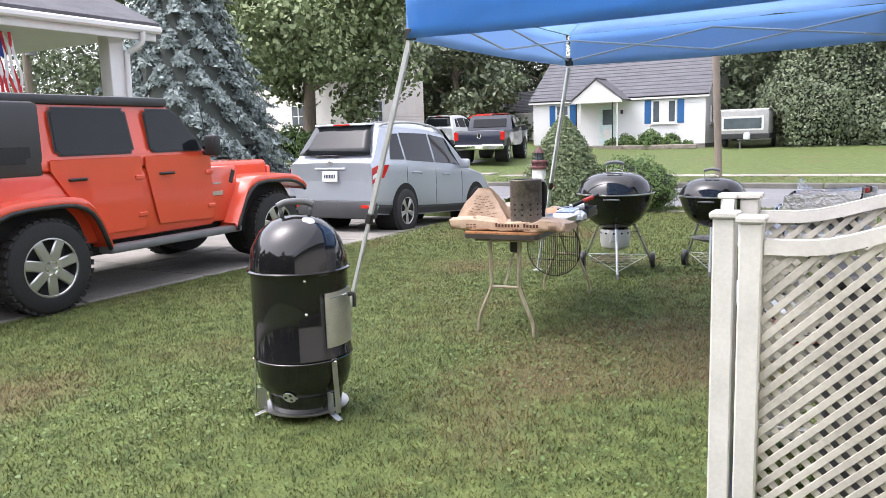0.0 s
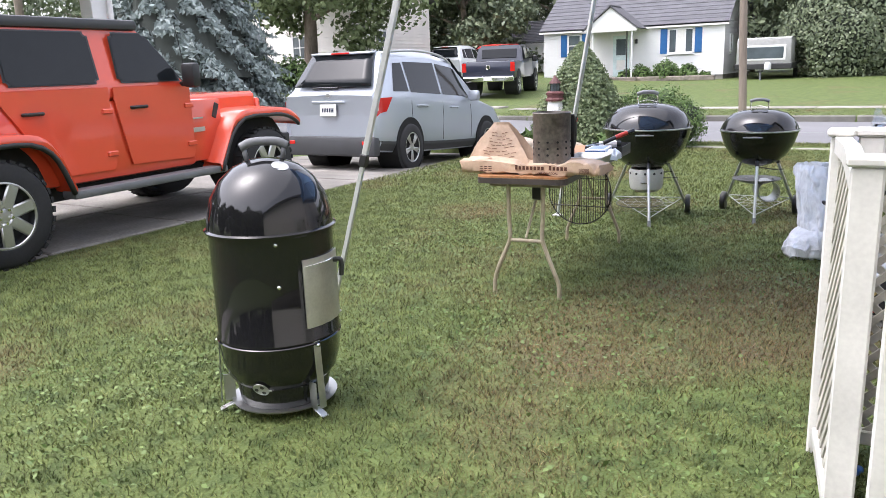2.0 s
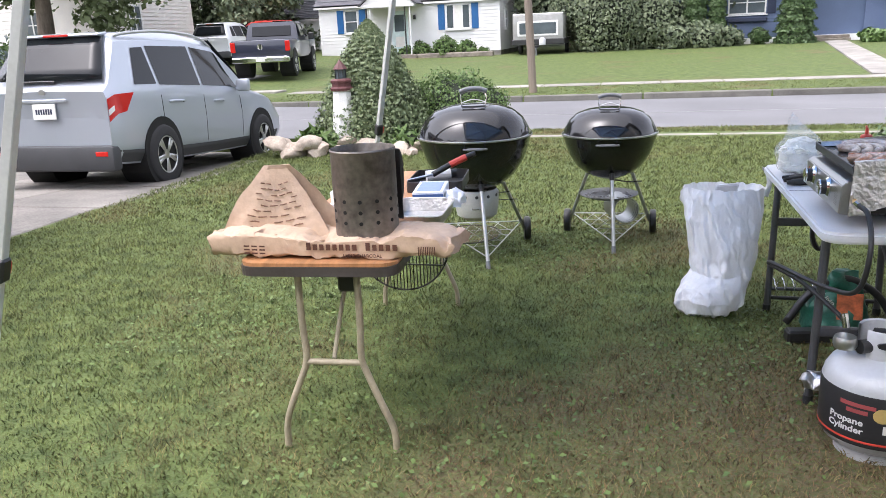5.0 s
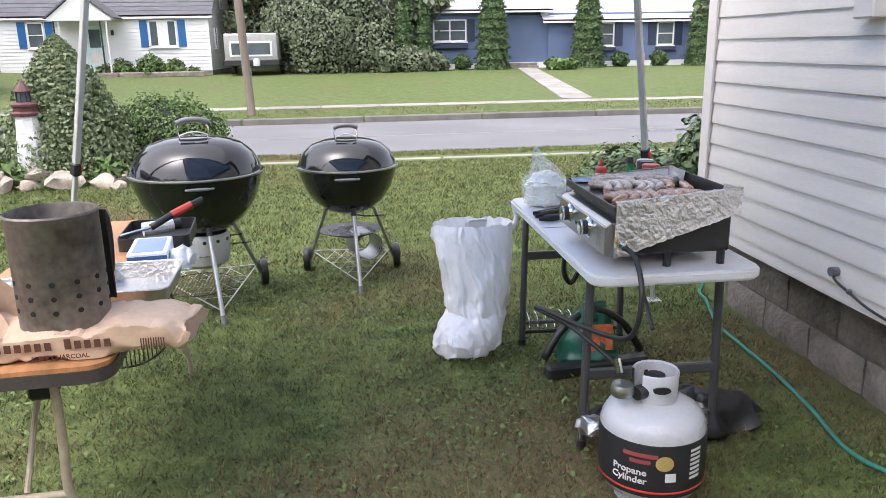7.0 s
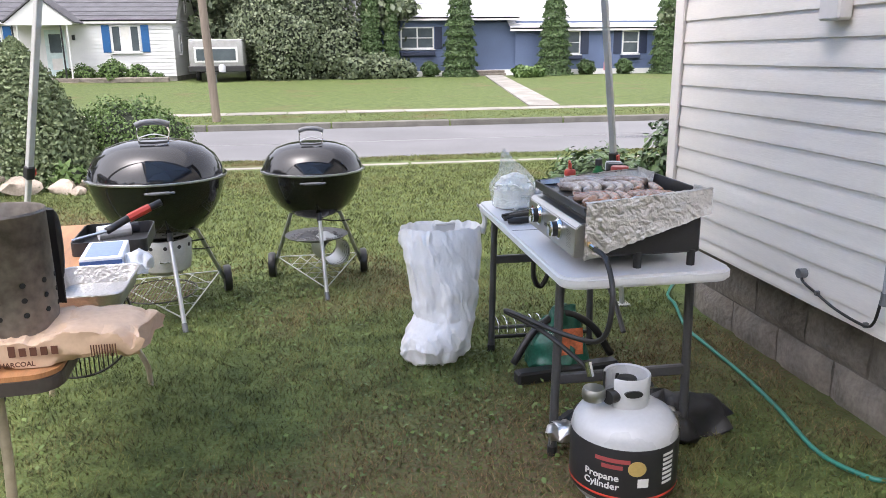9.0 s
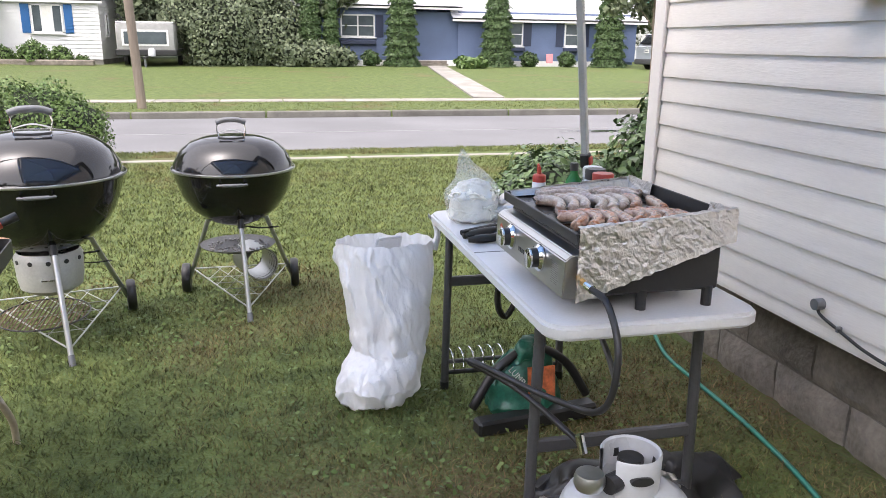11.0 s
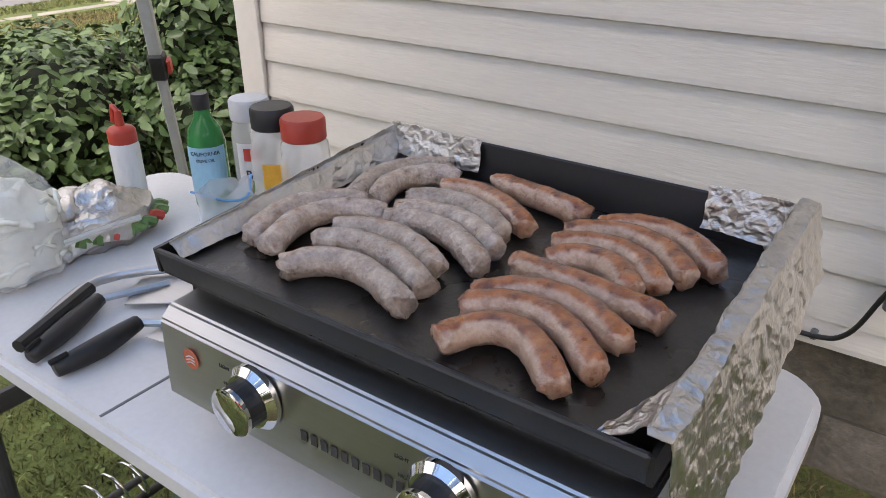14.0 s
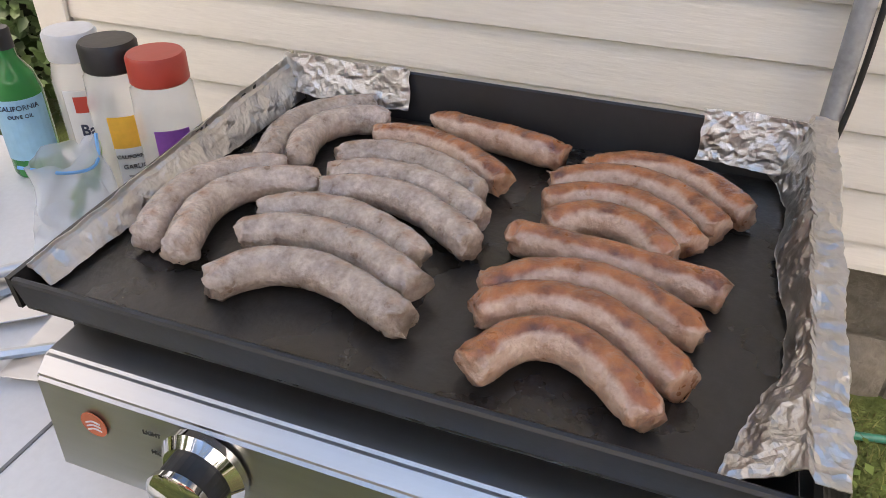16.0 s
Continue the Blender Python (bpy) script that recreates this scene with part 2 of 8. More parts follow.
M_BARK = mat("bark", (0.2, 0.16, 0.125), 0.95, var=0.4, scale=4, fine=30, bump=0.8, bscale=12, stretch=(1, 1, 0.25), dist=0.03)
M_POLE = mat("weathered_pole_wood", (0.17, 0.14, 0.11), 0.9, var=0.3, scale=4, fine=40, bump=0.5, stretch=(1, 1, 0.1))
M_HOSE = mat("green_hose", (0.025, 0.19, 0.14), 0.4, var=0.2, bump=0.1)
M_RED = mat("red_plastic", (0.5, 0.055, 0.035), 0.4, var=0.06, bump=0.04)


def sausage_mat(name, grey, pink, fried, char):
    """Casing with fat showing through, fried where the mesh says it has been on the plate."""
    m = mat(name, grey, 0.34, var=0.3, scale=60, fine=260, bump=0.9, bscale=130, col2=pink, rvar=0.6, dist=0.004, coat=1.0)
    n, l = m.node_tree.nodes, m.node_tree.links
    b = n["Principled BSDF"]
    b.inputs["Coat Roughness"].default_value = 0.11
    b.inputs["Subsurface Weight"].default_value = 0.08
    b.inputs["Subsurface Radius"].default_value = (0.006, 0.003, 0.002)
    l.new(b.inputs["Normal"].links[0].from_socket, b.inputs["Coat Normal"])
    raw = b.inputs["Base Color"].links[0].from_socket
    at, nz, tc = n.new("ShaderNodeAttribute"), n.new("ShaderNodeTexNoise"), n.new("ShaderNodeTexCoord")
    at.attribute_name = "fried"
    nz.inputs["Scale"].default_value, nz.inputs["Detail"].default_value = 55, 6
    l.new(tc.outputs["Object"], nz.inputs["Vector"])
    ad, mr = n.new("ShaderNodeMath"), n.new("ShaderNodeMapRange")
    ad.operation = "ADD"
    l.new(at.outputs["Fac"], ad.inputs[0])
    l.new(nz.outputs["Fac"], ad.inputs[1])
    mr.inputs["From Min"].default_value, mr.inputs["From Max"].default_value = 0.85, 1.2
    l.new(ad.outputs[0], mr.inputs["Value"])
    rp = n.new("ShaderNodeValToRGB")
    rp.color_ramp.elements[0].color, rp.color_ramp.elements[1].color = (*fried, 1), (*char, 1)
    rp.color_ramp.elements[0].position, rp.color_ramp.elements[1].position = 0.42, 0.72
    l.new(nz.outputs["Fac"], rp.inputs[0])
    mx_ = n.new("ShaderNodeMix")
    mx_.data_type = "RGBA"
    l.new(mr.outputs[0], mx_.inputs["Factor"])
    l.new(raw, mx_.inputs["A"])
    l.new(rp.outputs[0], mx_.inputs["B"])
    l.new(mx_.outputs["Result"], b.inputs["Base Color"])
    return m


M_SAUS = sausage_mat("pale_sausage_casing", (0.27, 0.185, 0.14), (0.6, 0.47, 0.38), (0.46, 0.21, 0.1), (0.24, 0.09, 0.04))
M_SAUSB = sausage_mat("browned_sausage_casing", (0.4, 0.23, 0.15), (0.62, 0.41, 0.29), (0.42, 0.125, 0.03), (0.1, 0.022, 0.008))
L_SPRUCE = leaf_mat("blue_spruce_needles", (0.13, 0.165, 0.155), (0.3, 0.35, 0.335), 0.6)
L_BIRCH = leaf_mat("birch_leaves", (0.11, 0.15, 0.06), (0.24, 0.29, 0.14))
L_DARK = leaf_mat("dark_foliage", (0.075, 0.1, 0.06), (0.185, 0.22, 0.125))
L_CONE = leaf_mat("dwarf_spruce_needles", (0.08, 0.115, 0.055), (0.19, 0.235, 0.115))
L_BUSH = leaf_mat("shrub_leaves", (0.045, 0.09, 0.02), (0.13, 0.2, 0.06))
L_HYD = leaf_mat("broad_leaves", (0.03, 0.065, 0.02), (0.11, 0.165, 0.07), 0.4)
L_ARB = leaf_mat("arborvitae", (0.03, 0.065, 0.02), (0.09, 0.14, 0.05))


# ---- building blocks ----
def part(name, bm, material, parent=None, label="", smooth=False):
    """Link a bmesh as one mesh object, under a thing or a part."""
    me = bpy.data.meshes.new(name)
    bm.normal_update()
    bm.to_mesh(me)
    bm.free()
    if smooth:
        me.shade_smooth()
        if smooth is not True:
            me.set_sharp_from_angle(angle=radians(smooth))
    me.materials.append(material)
    ob = new(name, me)
    if parent:
        ob.parent = parent
    if label:
        ob["label"] = label
    return ob


def thing(name, label, category, x=0, y=0, z=0, rz=0, group="", kind="", rx=0, ry=0):
    ob = new(name)
    ob.empty_display_size = 0.05
    ob.matrix_world = pose(x, y, z, rx, ry, rz)
    return tagged(ob, label, category, group, kind)


def box(c, s, bevel=0.0, rz=0.0, bm=None, seg=1, rx=0.0, ry=0.0):
    """A box of size s about c, with worn edges."""
    bm = bm or bmesh.new()
    r = bmesh.ops.create_cube(bm, size=1)
    vs = r["verts"]
    bmesh.ops.scale(bm, vec=s, verts=vs)
    if bevel:
        es = list({e for v in vs for e in v.link_edges})
        vs = bmesh.ops.bevel(bm, geom=es, offset=bevel, segments=seg, affect="EDGES", profile=0.5)["verts"]
        vs = list({v for v in vs})
        seen, todo = set(vs), list(vs)
        while todo:
            for e in todo.pop().link_edges:
                for v in e.verts:
                    if v not in seen:
                        seen.add(v), todo.append(v)
        vs = list(seen)
    bmesh.ops.transform(bm, matrix=pose(*c, rx, ry, rz), verts=vs)
    return bm


def rod(p, q, r, r2=None, seg=14, bm=None, caps=True):
    """A round bar from p to q."""
    bm = bm or bmesh.new()
    p, q = Vector(p), Vector(q)
    m = Matrix.Translation((p + q) / 2) @ (q - p).to_track_quat("Z", "Y").to_matrix().to_4x4()
    bmesh.ops.create_cone(bm, cap_ends=caps, segments=seg, radius1=r, radius2=r if r2 is None else r2, depth=(q - p).length, matrix=m)
    return bm


def lathe(profile, seg=40, bm=None, at=(0, 0, 0)):
    """A turned shape: (radius, height) from bottom to top."""
    bm = bm or bmesh.new()
    rings = []
    for r, z in profile:
        if r < 1e-5:
            rings.append([bm.verts.new((at[0], at[1], at[2] + z))])
        else:
            rings.append([bm.verts.new((at[0] + r * math.cos(a), at[1] + r * math.sin(a), at[2] + z)) for a in (2 * math.pi * k / seg for k in range(seg))])
    for a, b in zip(rings, rings[1:]):
        for k in range(seg):
            k2 = (k + 1) % seg
            if len(a) == 1 and len(b) == 1:
                continue
            if len(a) == 1:
                bm.faces.new((a[0], b[k2], b[k]))
            elif len(b) == 1:
                bm.faces.new((a[k], a[k2], b[0]))
            else:
                bm.faces.new((a[k], a[k2], b[k2], b[k]))
    bmesh.ops.recalc_face_normals(bm, faces=bm.faces)
    return bm


def spline(pts, n):
    """Points on a smooth curve through pts."""
    P = [Vector(p) for p in pts]
    P = [2 * P[0] - P[1]] + P + [2 * P[-1] - P[-2]]
    out = []
    for i in range(1, len(P) - 2):
        for k in range(n):
            t = k / n
            a, b, c, d = P[i - 1 : i + 3]
            out.append(0.5 * ((2 * b) + (c - a) * t + (2 * a - 5 * b + 4 * c - d) * t * t + (3 * b - a - 3 * c + d) * t**3))
    return out + [P[-2]]


def tube(pts, r, seg=10, n=6, bm=None, radii=None, smooth=True):
    """A pipe along a curve; radii may scale it from end to end."""
    bm = bm or bmesh.new()
    P = spline(pts, n) if smooth else [Vector(p) for p in pts]
    up, rings = Vector((0.13, 0.21, 0.97)), []
    for i, p in enumerate(P):
        t = (P[min(i + 1, len(P) - 1)] - P[max(i - 1, 0)]).normalized()
        u = t.cross(up)
        u = u.normalized() if u.length > 1e-4 else Vector((1, 0, 0))
        v = u.cross(t)
        up = v
        rr = r * (radii(i / (len(P) - 1)) if radii else 1)
        rings.append([bm.verts.new(p + rr * (math.cos(a) * u + math.sin(a) * v)) for a in (2 * math.pi * k / seg for k in range(seg))])
    for a, b in zip(rings, rings[1:]):
        for k in range(seg):
            bm.faces.new((a[k], b[k], b[(k + 1) % seg], a[(k + 1) % seg]))
    bm.faces.new(rings[0])
    bm.faces.new(rings[-1][::-1])
    bmesh.ops.recalc_face_normals(bm, faces=bm.faces)
    return bm


def prism(poly, h, bm=None, m=None):
    """A flat outline in x and y, raised by h."""
    bm = bm or bmesh.new()
    a = [bm.verts.new((x, y, 0)) for x, y in poly]
    b = [bm.verts.new((x, y, h)) for x, y in poly]
    bm.faces.new(a[::-1])
    bm.faces.new(b)
    for k in range(len(a)):
        j = (k + 1) % len(a)
        bm.faces.new((a[k], a[j], b[j], b[k]))
    if m is not None:
        bmesh.ops.transform(bm, matrix=m, verts=a + b)
    bmesh.ops.recalc_face_normals(bm, faces=bm.faces)
    return bm


def grid(nx, ny, f, bm=None):
    """A sheet of nx by ny cells; f(u, v) gives the place."""
    bm = bm or bmesh.new()
    vs = [[bm.verts.new(f(i / nx, j / ny)) for i in range(nx + 1)] for j in range(ny + 1)]
    for j in range(ny):
        for i in range(nx):
            bm.faces.new((vs[j][i], vs[j][i + 1], vs[j + 1][i + 1], vs[j + 1][i]))
    return bm


def thicken(bm, t):
    """Give a sheet a thickness."""
    bmesh.ops.recalc_face_normals(bm, faces=bm.faces)
    bmesh.ops.solidify(bm, geom=bm.faces[:], thickness=t)
    return bm


def stuff_mesh(name, verts, faces, material, parent=None, label="", smooth=False):
    me = bpy.data.meshes.new(name)
    nv, nf, k = len(verts), len(faces), faces.shape[1]
    me.vertices.add(nv)
    me.vertices.foreach_set("co", np.asarray(verts, np.float32).ravel())
    me.loops.add(nf * k)
    me.loops.foreach_set("vertex_index", np.asarray(faces, np.int32).ravel())
    me.polygons.add(nf)
    me.polygons.foreach_set("loop_start", np.arange(0, nf * k, k, dtype=np.int32))
    me.update(calc_edges=True)
    me.materials.append(material)
    ob = new(name, me)
    if parent:
        ob.parent = parent
    if label:
        ob["label"] = label
    return ob


def words(text, size, material, parent, m, name="lettering", depth=0.0005, bold=0.0, align="CENTER"):
    """Raised letters in the built-in font, turned into a mesh."""
    cu = bpy.data.curves.new(name, "FONT")
    cu.body, cu.size, cu.extrude, cu.offset, cu.align_x, cu.align_y = text, size, depth, bold, align, "CENTER"
    cu.resolution_u = 3
    tmp = bpy.data.objects.new("tmp", cu)
    me = bpy.data.meshes.new_from_object(tmp)
    bpy.data.objects.remove(tmp)
    bpy.data.curves.remove(cu)
    me.materials.clear()
    me.materials.append(material)
    ob = new(name, me)
    ob.parent = parent
    ob.matrix_local = m
    return ob


RNG = np.random.default_rng(7)


def leaf_cloud(pos, out, size, rng, flat=0.5, long=1.6):
    """Small bent leaves at pos, facing roughly along out: vertices and quads."""
    n = len(pos)
    nrm = out + rng.normal(0, flat, (n, 3))
    nrm /= np.linalg.norm(nrm, axis=1, keepdims=True) + 1e-9
    a = np.cross(nrm, rng.normal(0, 1, (n, 3)))
    a /= np.linalg.norm(a, axis=1, keepdims=True) + 1e-9
    b = np.cross(nrm, a)
    s = (size * rng.uniform(0.6, 1.3, n))[:, None]
    v = np.stack([pos - a * s * long / 2, pos + b * s / 2 + nrm * s * 0.12, pos + a * s * long / 2 - nrm * s * 0.15, pos - b * s / 2 + nrm * s * 0.12], 1)
    return v.reshape(-1, 3), np.arange(n * 4).reshape(-1, 4)


def blob_points(blobs, n, rng, shell=0.55):
    """Points in a crown made of uneven balls (x, y, z, radius, squash), denser near their skins."""
    B = np.array(blobs, float)
    w = B[:, 3] ** 2
    k = rng.choice(len(B), n, p=w / w.sum())
    d = rng.normal(0, 1, (n, 3))
    d /= np.linalg.norm(d, axis=1, keepdims=True)
    r = rng.uniform(shell, 1.05, n) * (1 + 0.18 * np.sin(d[:, 0] * 5 + k) * np.sin(d[:, 2] * 6 + 2 * k) + 0.1 * np.sin(d[:, 1] * 13 + k))
    off = d * (r * B[k, 3])[:, None]
    off[:, 2] *= B[k, 4]
    return B[k, :3] + off, d


# ---- ground, road, pavements ----
def ground_z(x, y):
    z = 0.0
    if 7.15 < y < 12.85:
        z = -0.1
    elif y >= 12.85:
        z = 0.02 + max(0.0, min(1.0, (y - 16.5) / 16)) * 0.36
    if -11.7 < x < -6.55 and 1.6 < y < 7.15:
        z = -0.058 * (y - 1.6)
    return z + max(0.0, -x - 11) * 0.045 * max(0.0, min(1.0, (y - 3) / 12))


ys = [-200, -60, -20, -8, 0, 1.6, 3.5, 5, 7.14, 7.16, 9, 11, 12.84, 12.86, 15, 16.5, 20, 24, 28, 32.5, 40, 70, 400]
xs = [-400, -120, -60, -45, -35, -28, -22, -18, -14, -11.8, -11.6, -11, -6.6, -6.5, 0, 6, 14, 25, 60, 400]
bm = bmesh.new()
rows_v = [[bm.verts.new((x, y, ground_z(x, y))) for x in xs] for y in ys]
for a, b in zip(rows_v, rows_v[1:]):
    for k in range(len(xs) - 1):
        bm.faces.new((a[k], a[k + 1], b[k + 1], b[k]))
tagged(part("ground", bm, M_LAWN), "mown green lawn with dry brown patches", "lawn", kind="structure")


def strip(name, x0, x1, y0, y1, lift, material, label, category, nx=30, thick=0.0):
    bm = grid(nx, 6, lambda u, v: (x0 + (x1 - x0) * u, y0 + (y1 - y0) * v, ground_z(x0 + (x1 - x0) * u, min(max(y0 + (y1 - y0) * v, y0 + 0.03), y1 - 0.03)) + lift))
    return tagged(part(name, bm, material), label, category, kind="structure")


road = strip("road", -90, 90, 7.18, 12.82, 0.008, M_ROAD, "grey worn asphalt street with a faint centre seam", "road", 40)
bm = bmesh.new()
for k in range(26):
    x = -60 + 4.6 * k
    box((x + 1.6, 10.05 + 0.05 * math.sin(k), ground_z(x, 10) + 0.012), (4.6, 0.02, 0.006), bm=bm)
part("seam", bm, mat("tar_seam", (0.3, 0.3, 0.3), 0.9), road, "pale seam along the middle of the asphalt")
part("puddle", lathe([(0.001, 0.0), (0.3, 0.0005), (0.42, 0.0)], 20, at=(0, 0, 0)), mat("damp_patch", (0.05, 0.05, 0.055), 0.12, bump=0), road).matrix_world = Matrix.Translation((4.1, 9.6, -0.088)) @ Matrix.Diagonal((1.7, 0.45, 1, 1))
kerb = tagged(new("kerb"), "low concrete kerb along the far side of the street", "kerb", kind="structure")
for k in range(30):
    x = -42 + 2.6 * k
    part("kerb_stone", box((x, 12.9, ground_z(x, 13) - 0.06), (2.57, 0.14, 0.16), 0.02), M_KERB, kerb)
pave = tagged(new("pavement"), "narrow concrete pavement across the street", "pavement", kind="structure")
for k in range(44):
    x = -38 + 1.5 * k
    part("slab", box((x, 16.1, ground_z(x, 16) - 0.01), (1.47, 0.75, 0.06), 0.01), M_CONC, pave)
pave2 = tagged(new("pavement_near"), "overgrown strip of concrete pavement beside the lawn", "pavement", kind="structure")
for k in range(12):
    x = -6 + 1.5 * k
    part("slab", box((x, 6.35, -0.019), (1.47, 0.15, 0.05), 0.01), M_CONC, pave2)
part("slab", box((4.6, 7.0, -0.006), (2.2, 1.6, 0.05), 0.01), M_CONC, pave2)
path_w = tagged(new("garden_path"), "straight concrete path up to the blue house", "path", kind="structure")
for k in range(11):
    t0 = (k + 0.5) / 11
    x, y = 4.15 + 2.3 * t0, 16.5 + 16.4 * t0
    bm = prism([(-0.43, -0.74), (0.43, -0.74), (0.43, 0.74), (-0.43, 0.74)], 0.05, m=Matrix.Translation((x, y, ground_z(x, y) + 0.0)) @ Matrix(((1, 0.14, 0, 0), (0, 1, 0, 0), (0, 0.022, 1, 0), (0, 0, 0, 1))))
    part("slab", bm, M_CONC, path_w)
M_DRIVE = mat("old_stained_concrete", (0.2, 0.185, 0.165), 0.9, var=0.4, scale=1.3, fine=40, bump=0.5)
drive = tagged(new("driveway"), "cracked old concrete driveway slabs beside the lawn", "driveway", kind="structure")
for i in range(3):
    for k in range(11):
        x, y = -7.42 - 1.36 * i, -7.6 + 1.42 * k + 0.2 * (i % 2)
        if y > 7:
            continue
        part("slab", box((x + 0.015 * math.sin(3 * k), y, -0.035 + 0.006 * math.sin(5 * k + i) - 0.058 * max(0, y - 1.6)), (1.33, 1.39, 0.1), 0.012, rz=0.5 * math.sin(7 * k + i), rx=-3.3 if y > 1.7 else 0), M_DRIVE, drive)
drive2 = tagged(new("driveway_far"), "dark asphalt driveway beside the white house", "driveway", kind="structure")
bm = grid(3, 12, lambda u, v: (-19.5 + 5.4 * u - 1.5 * v, 12.9 + 20 * v, ground_z(-19.5 + 5.4 * u, 12.9 + 20 * v) + 0.03))
part("surface", bm, M_ROAD, drive2)

# ---- the cream house beside the lawn ----
house = tagged(new("wall_east"), "cream vinyl lap siding of the house", "wall", kind="structure")
part("backing", box((3.05, -4.5, 1.75), (6.0, 9.0, 2.5)), M_TRIM, house)
bm = box((3.12, -4.46, 0.25), (5.9, 8.96, 0.6))
part("foundation_core", bm, M_MORTAR, house)
z, rows_n = 0.44, [0.498 + 0.1093 * k for k in range(24)]
for k, z in enumerate([0.436] + rows_n):
    top = rows_n[k] if k < len(rows_n) else z + 0.11
    prof = [(0.0, z), (0.006, z - 0.003), (0.016, z), (0.014, top + 0.014), (0.011, top + 0.014), (0.0, z + 0.012)]
    bm = bmesh.new()
    for s0, s1 in ((-9.0, -4.21 - 0.9 * (k % 3)), (-4.212 - 0.9 * (k % 3), -0.004)):
        a = [bm.verts.new((x, s0, zz)) for x, zz in prof]
        b = [bm.verts.new((x, s1, zz)) for x, zz in prof]
        for i in range(6):
            j = (i + 1) % 6
            bm.faces.new((a[i], a[j], b[j], b[i]))
        bm.faces.new(a[::-1])
        bm.faces.new(b)
    bmesh.ops.recalc_face_normals(bm, faces=bm.faces)
    part("siding_board", bm, M_SIDING, house)
bm = box((0.035, 0.045, 1.72), (0.1, 0.09, 2.58), 0.004)
box((-0.012, 0.0, 1.72), (0.012, 0.02, 2.58), 0.002, bm=bm)
part("corner_post", bm, M_TRIM, house)
part("roof", prism([(-0.45, 2.95), (6.5, 2.95), (3.05, 5.0)], 9.9, m=Matrix(((1, 0, 0, 0), (0, 0, -1, 0.5), (0, 1, 0, 0), (0, 0, 0, 1)))), M_ROOF, house)
found = tagged(new("foundation"), "stained concrete block foundation", "foundation", kind="structure")
for r in range(3):
    for k in range(12):
        y = -0.22 - 0.405 * k - (0.2 if r % 2 else 0)
        w = 0.395
        bm = grid(6, 4, lambda u, v: (0.145 - 0.012 * noise.noise((u * 3 + k, v * 2 + r, 1)) + (0.02 if u in (0, 1) or v in (0, 1) else 0), y - w / 2 + w * u, -0.03 + r * 0.2 + 0.193 * v))
        part("block", bm, M_BLOCK, found, smooth=True)


# ---- things on the lawn ----
def wpart(name, bm, material, root, label="", smooth=False):
    """A part given in world places, put under a thing that stands somewhere."""
    m = root.matrix_basis.copy()
    p = root.parent
    while p:
        m = p.matrix_basis @ m
        p = p.parent
    bmesh.ops.transform(bm, matrix=m.inverted(), verts=bm.verts)
    return part(name, bm, material, root, label, smooth)


def rounded(w, d, r, n=6):
    pts = []
    for cx, cy, a0 in ((w / 2 - r, d / 2 - r, 0), (-w / 2 + r, d / 2 - r, 90), (-w / 2 + r, -d / 2 + r, 180), (w / 2 - r, -d / 2 + r, 270)):
        pts += [(cx + r * math.cos(radians(a0 + 90 * k / n)), cy + r * math.sin(radians(a0 + 90 * k / n))) for k in range(n + 1)]
    return pts


# lattice enclosure beside the house
def lattice_panel(root, p, q, low, high, rise, name="lattice_panel"):
    """A framed lattice panel from p to q (x, y) with a wavy top rail."""
    p, q = Vector((*p, 0)), Vector((*q, 0))
    w = (q - p).length
    m = Matrix.Translation(p) @ Matrix.Rotation(math.atan2(q.y - p.y, q.x - p.x), 4, "Z")
    top = lambda u: high + rise * (0.5 - 0.5 * math.cos(math.pi * min(1, max(0, (u - 0.12) / 0.5))))
    bm = bmesh.new()
    for a, b in ((0, 1),):
        pts = [(u / 14 * w, top(u / 14)) for u in range(15)]
        for (x0, z0), (x1, z1) in zip(pts, pts[1:]):
            vs = [bm.verts.new((x, y, z)) for x, z in ((x0, z0), (x1, z1)) for y, dz in ((-0.022, 0), (0.022, 0)) for z in (z + dz,)]
            vl = [bm.verts.new((v.co.x, v.co.y, v.co.z - 0.05)) for v in vs]
            bm.faces.new((vs[0], vs[1], vs[3], vs[2]))
            bm.faces.new((vl[0], vl[2], vl[3], vl[1]))
            bm.faces.new((vs[0], vs[2], vl[2], vl[0]))
            bm.faces.new((vs[1], vl[1], vl[3], vs[3]))
    bmesh.ops.remove_doubles(bm, verts=bm.verts, dist=0.0005)
    bmesh.ops.recalc_face_normals(bm, faces=bm.faces)
    bmesh.ops.transform(bm, matrix=m, verts=bm.verts)
    wpart("top_rail", bm, M_WHITEP, root)
    bm = box((w / 2, 0, low), (w, 0.04, 0.05), 0.004)
    bmesh.ops.transform(bm, matrix=m, verts=bm.verts)
    wpart("bottom_rail", bm, M_WHITEP, root)
    step, wid = 0.0475, 0.0245
    for d, off in ((1, -0.005), (-1, 0.005)):
        c = -1.6
        while c < 2.6:
            # slat centre line: z = d * x + c
            xs0 = [x / 120 * w for x in range(121) if low <= d * (x / 120 * w) + c <= top(x / 120) - 0.03]
            if len(xs0) > 2:
                x0, x1 = xs0[0], xs0[-1]
                a, b = Vector((x0, off, d * x0 + c)), Vector((x1, off, d * x1 + c))
                bm = box((0, 0, 0), ((b - a).length + 0.03, 0.007, wid), 0.0015)
                bmesh.ops.transform(bm, matrix=m @ Matrix.Translation((a + b) / 2) @ Matrix.Rotation(-d * math.pi / 4, 4, "Y"), verts=bm.verts)
                wpart("slat", bm, M_LATT, root)
            c += step * 1.414


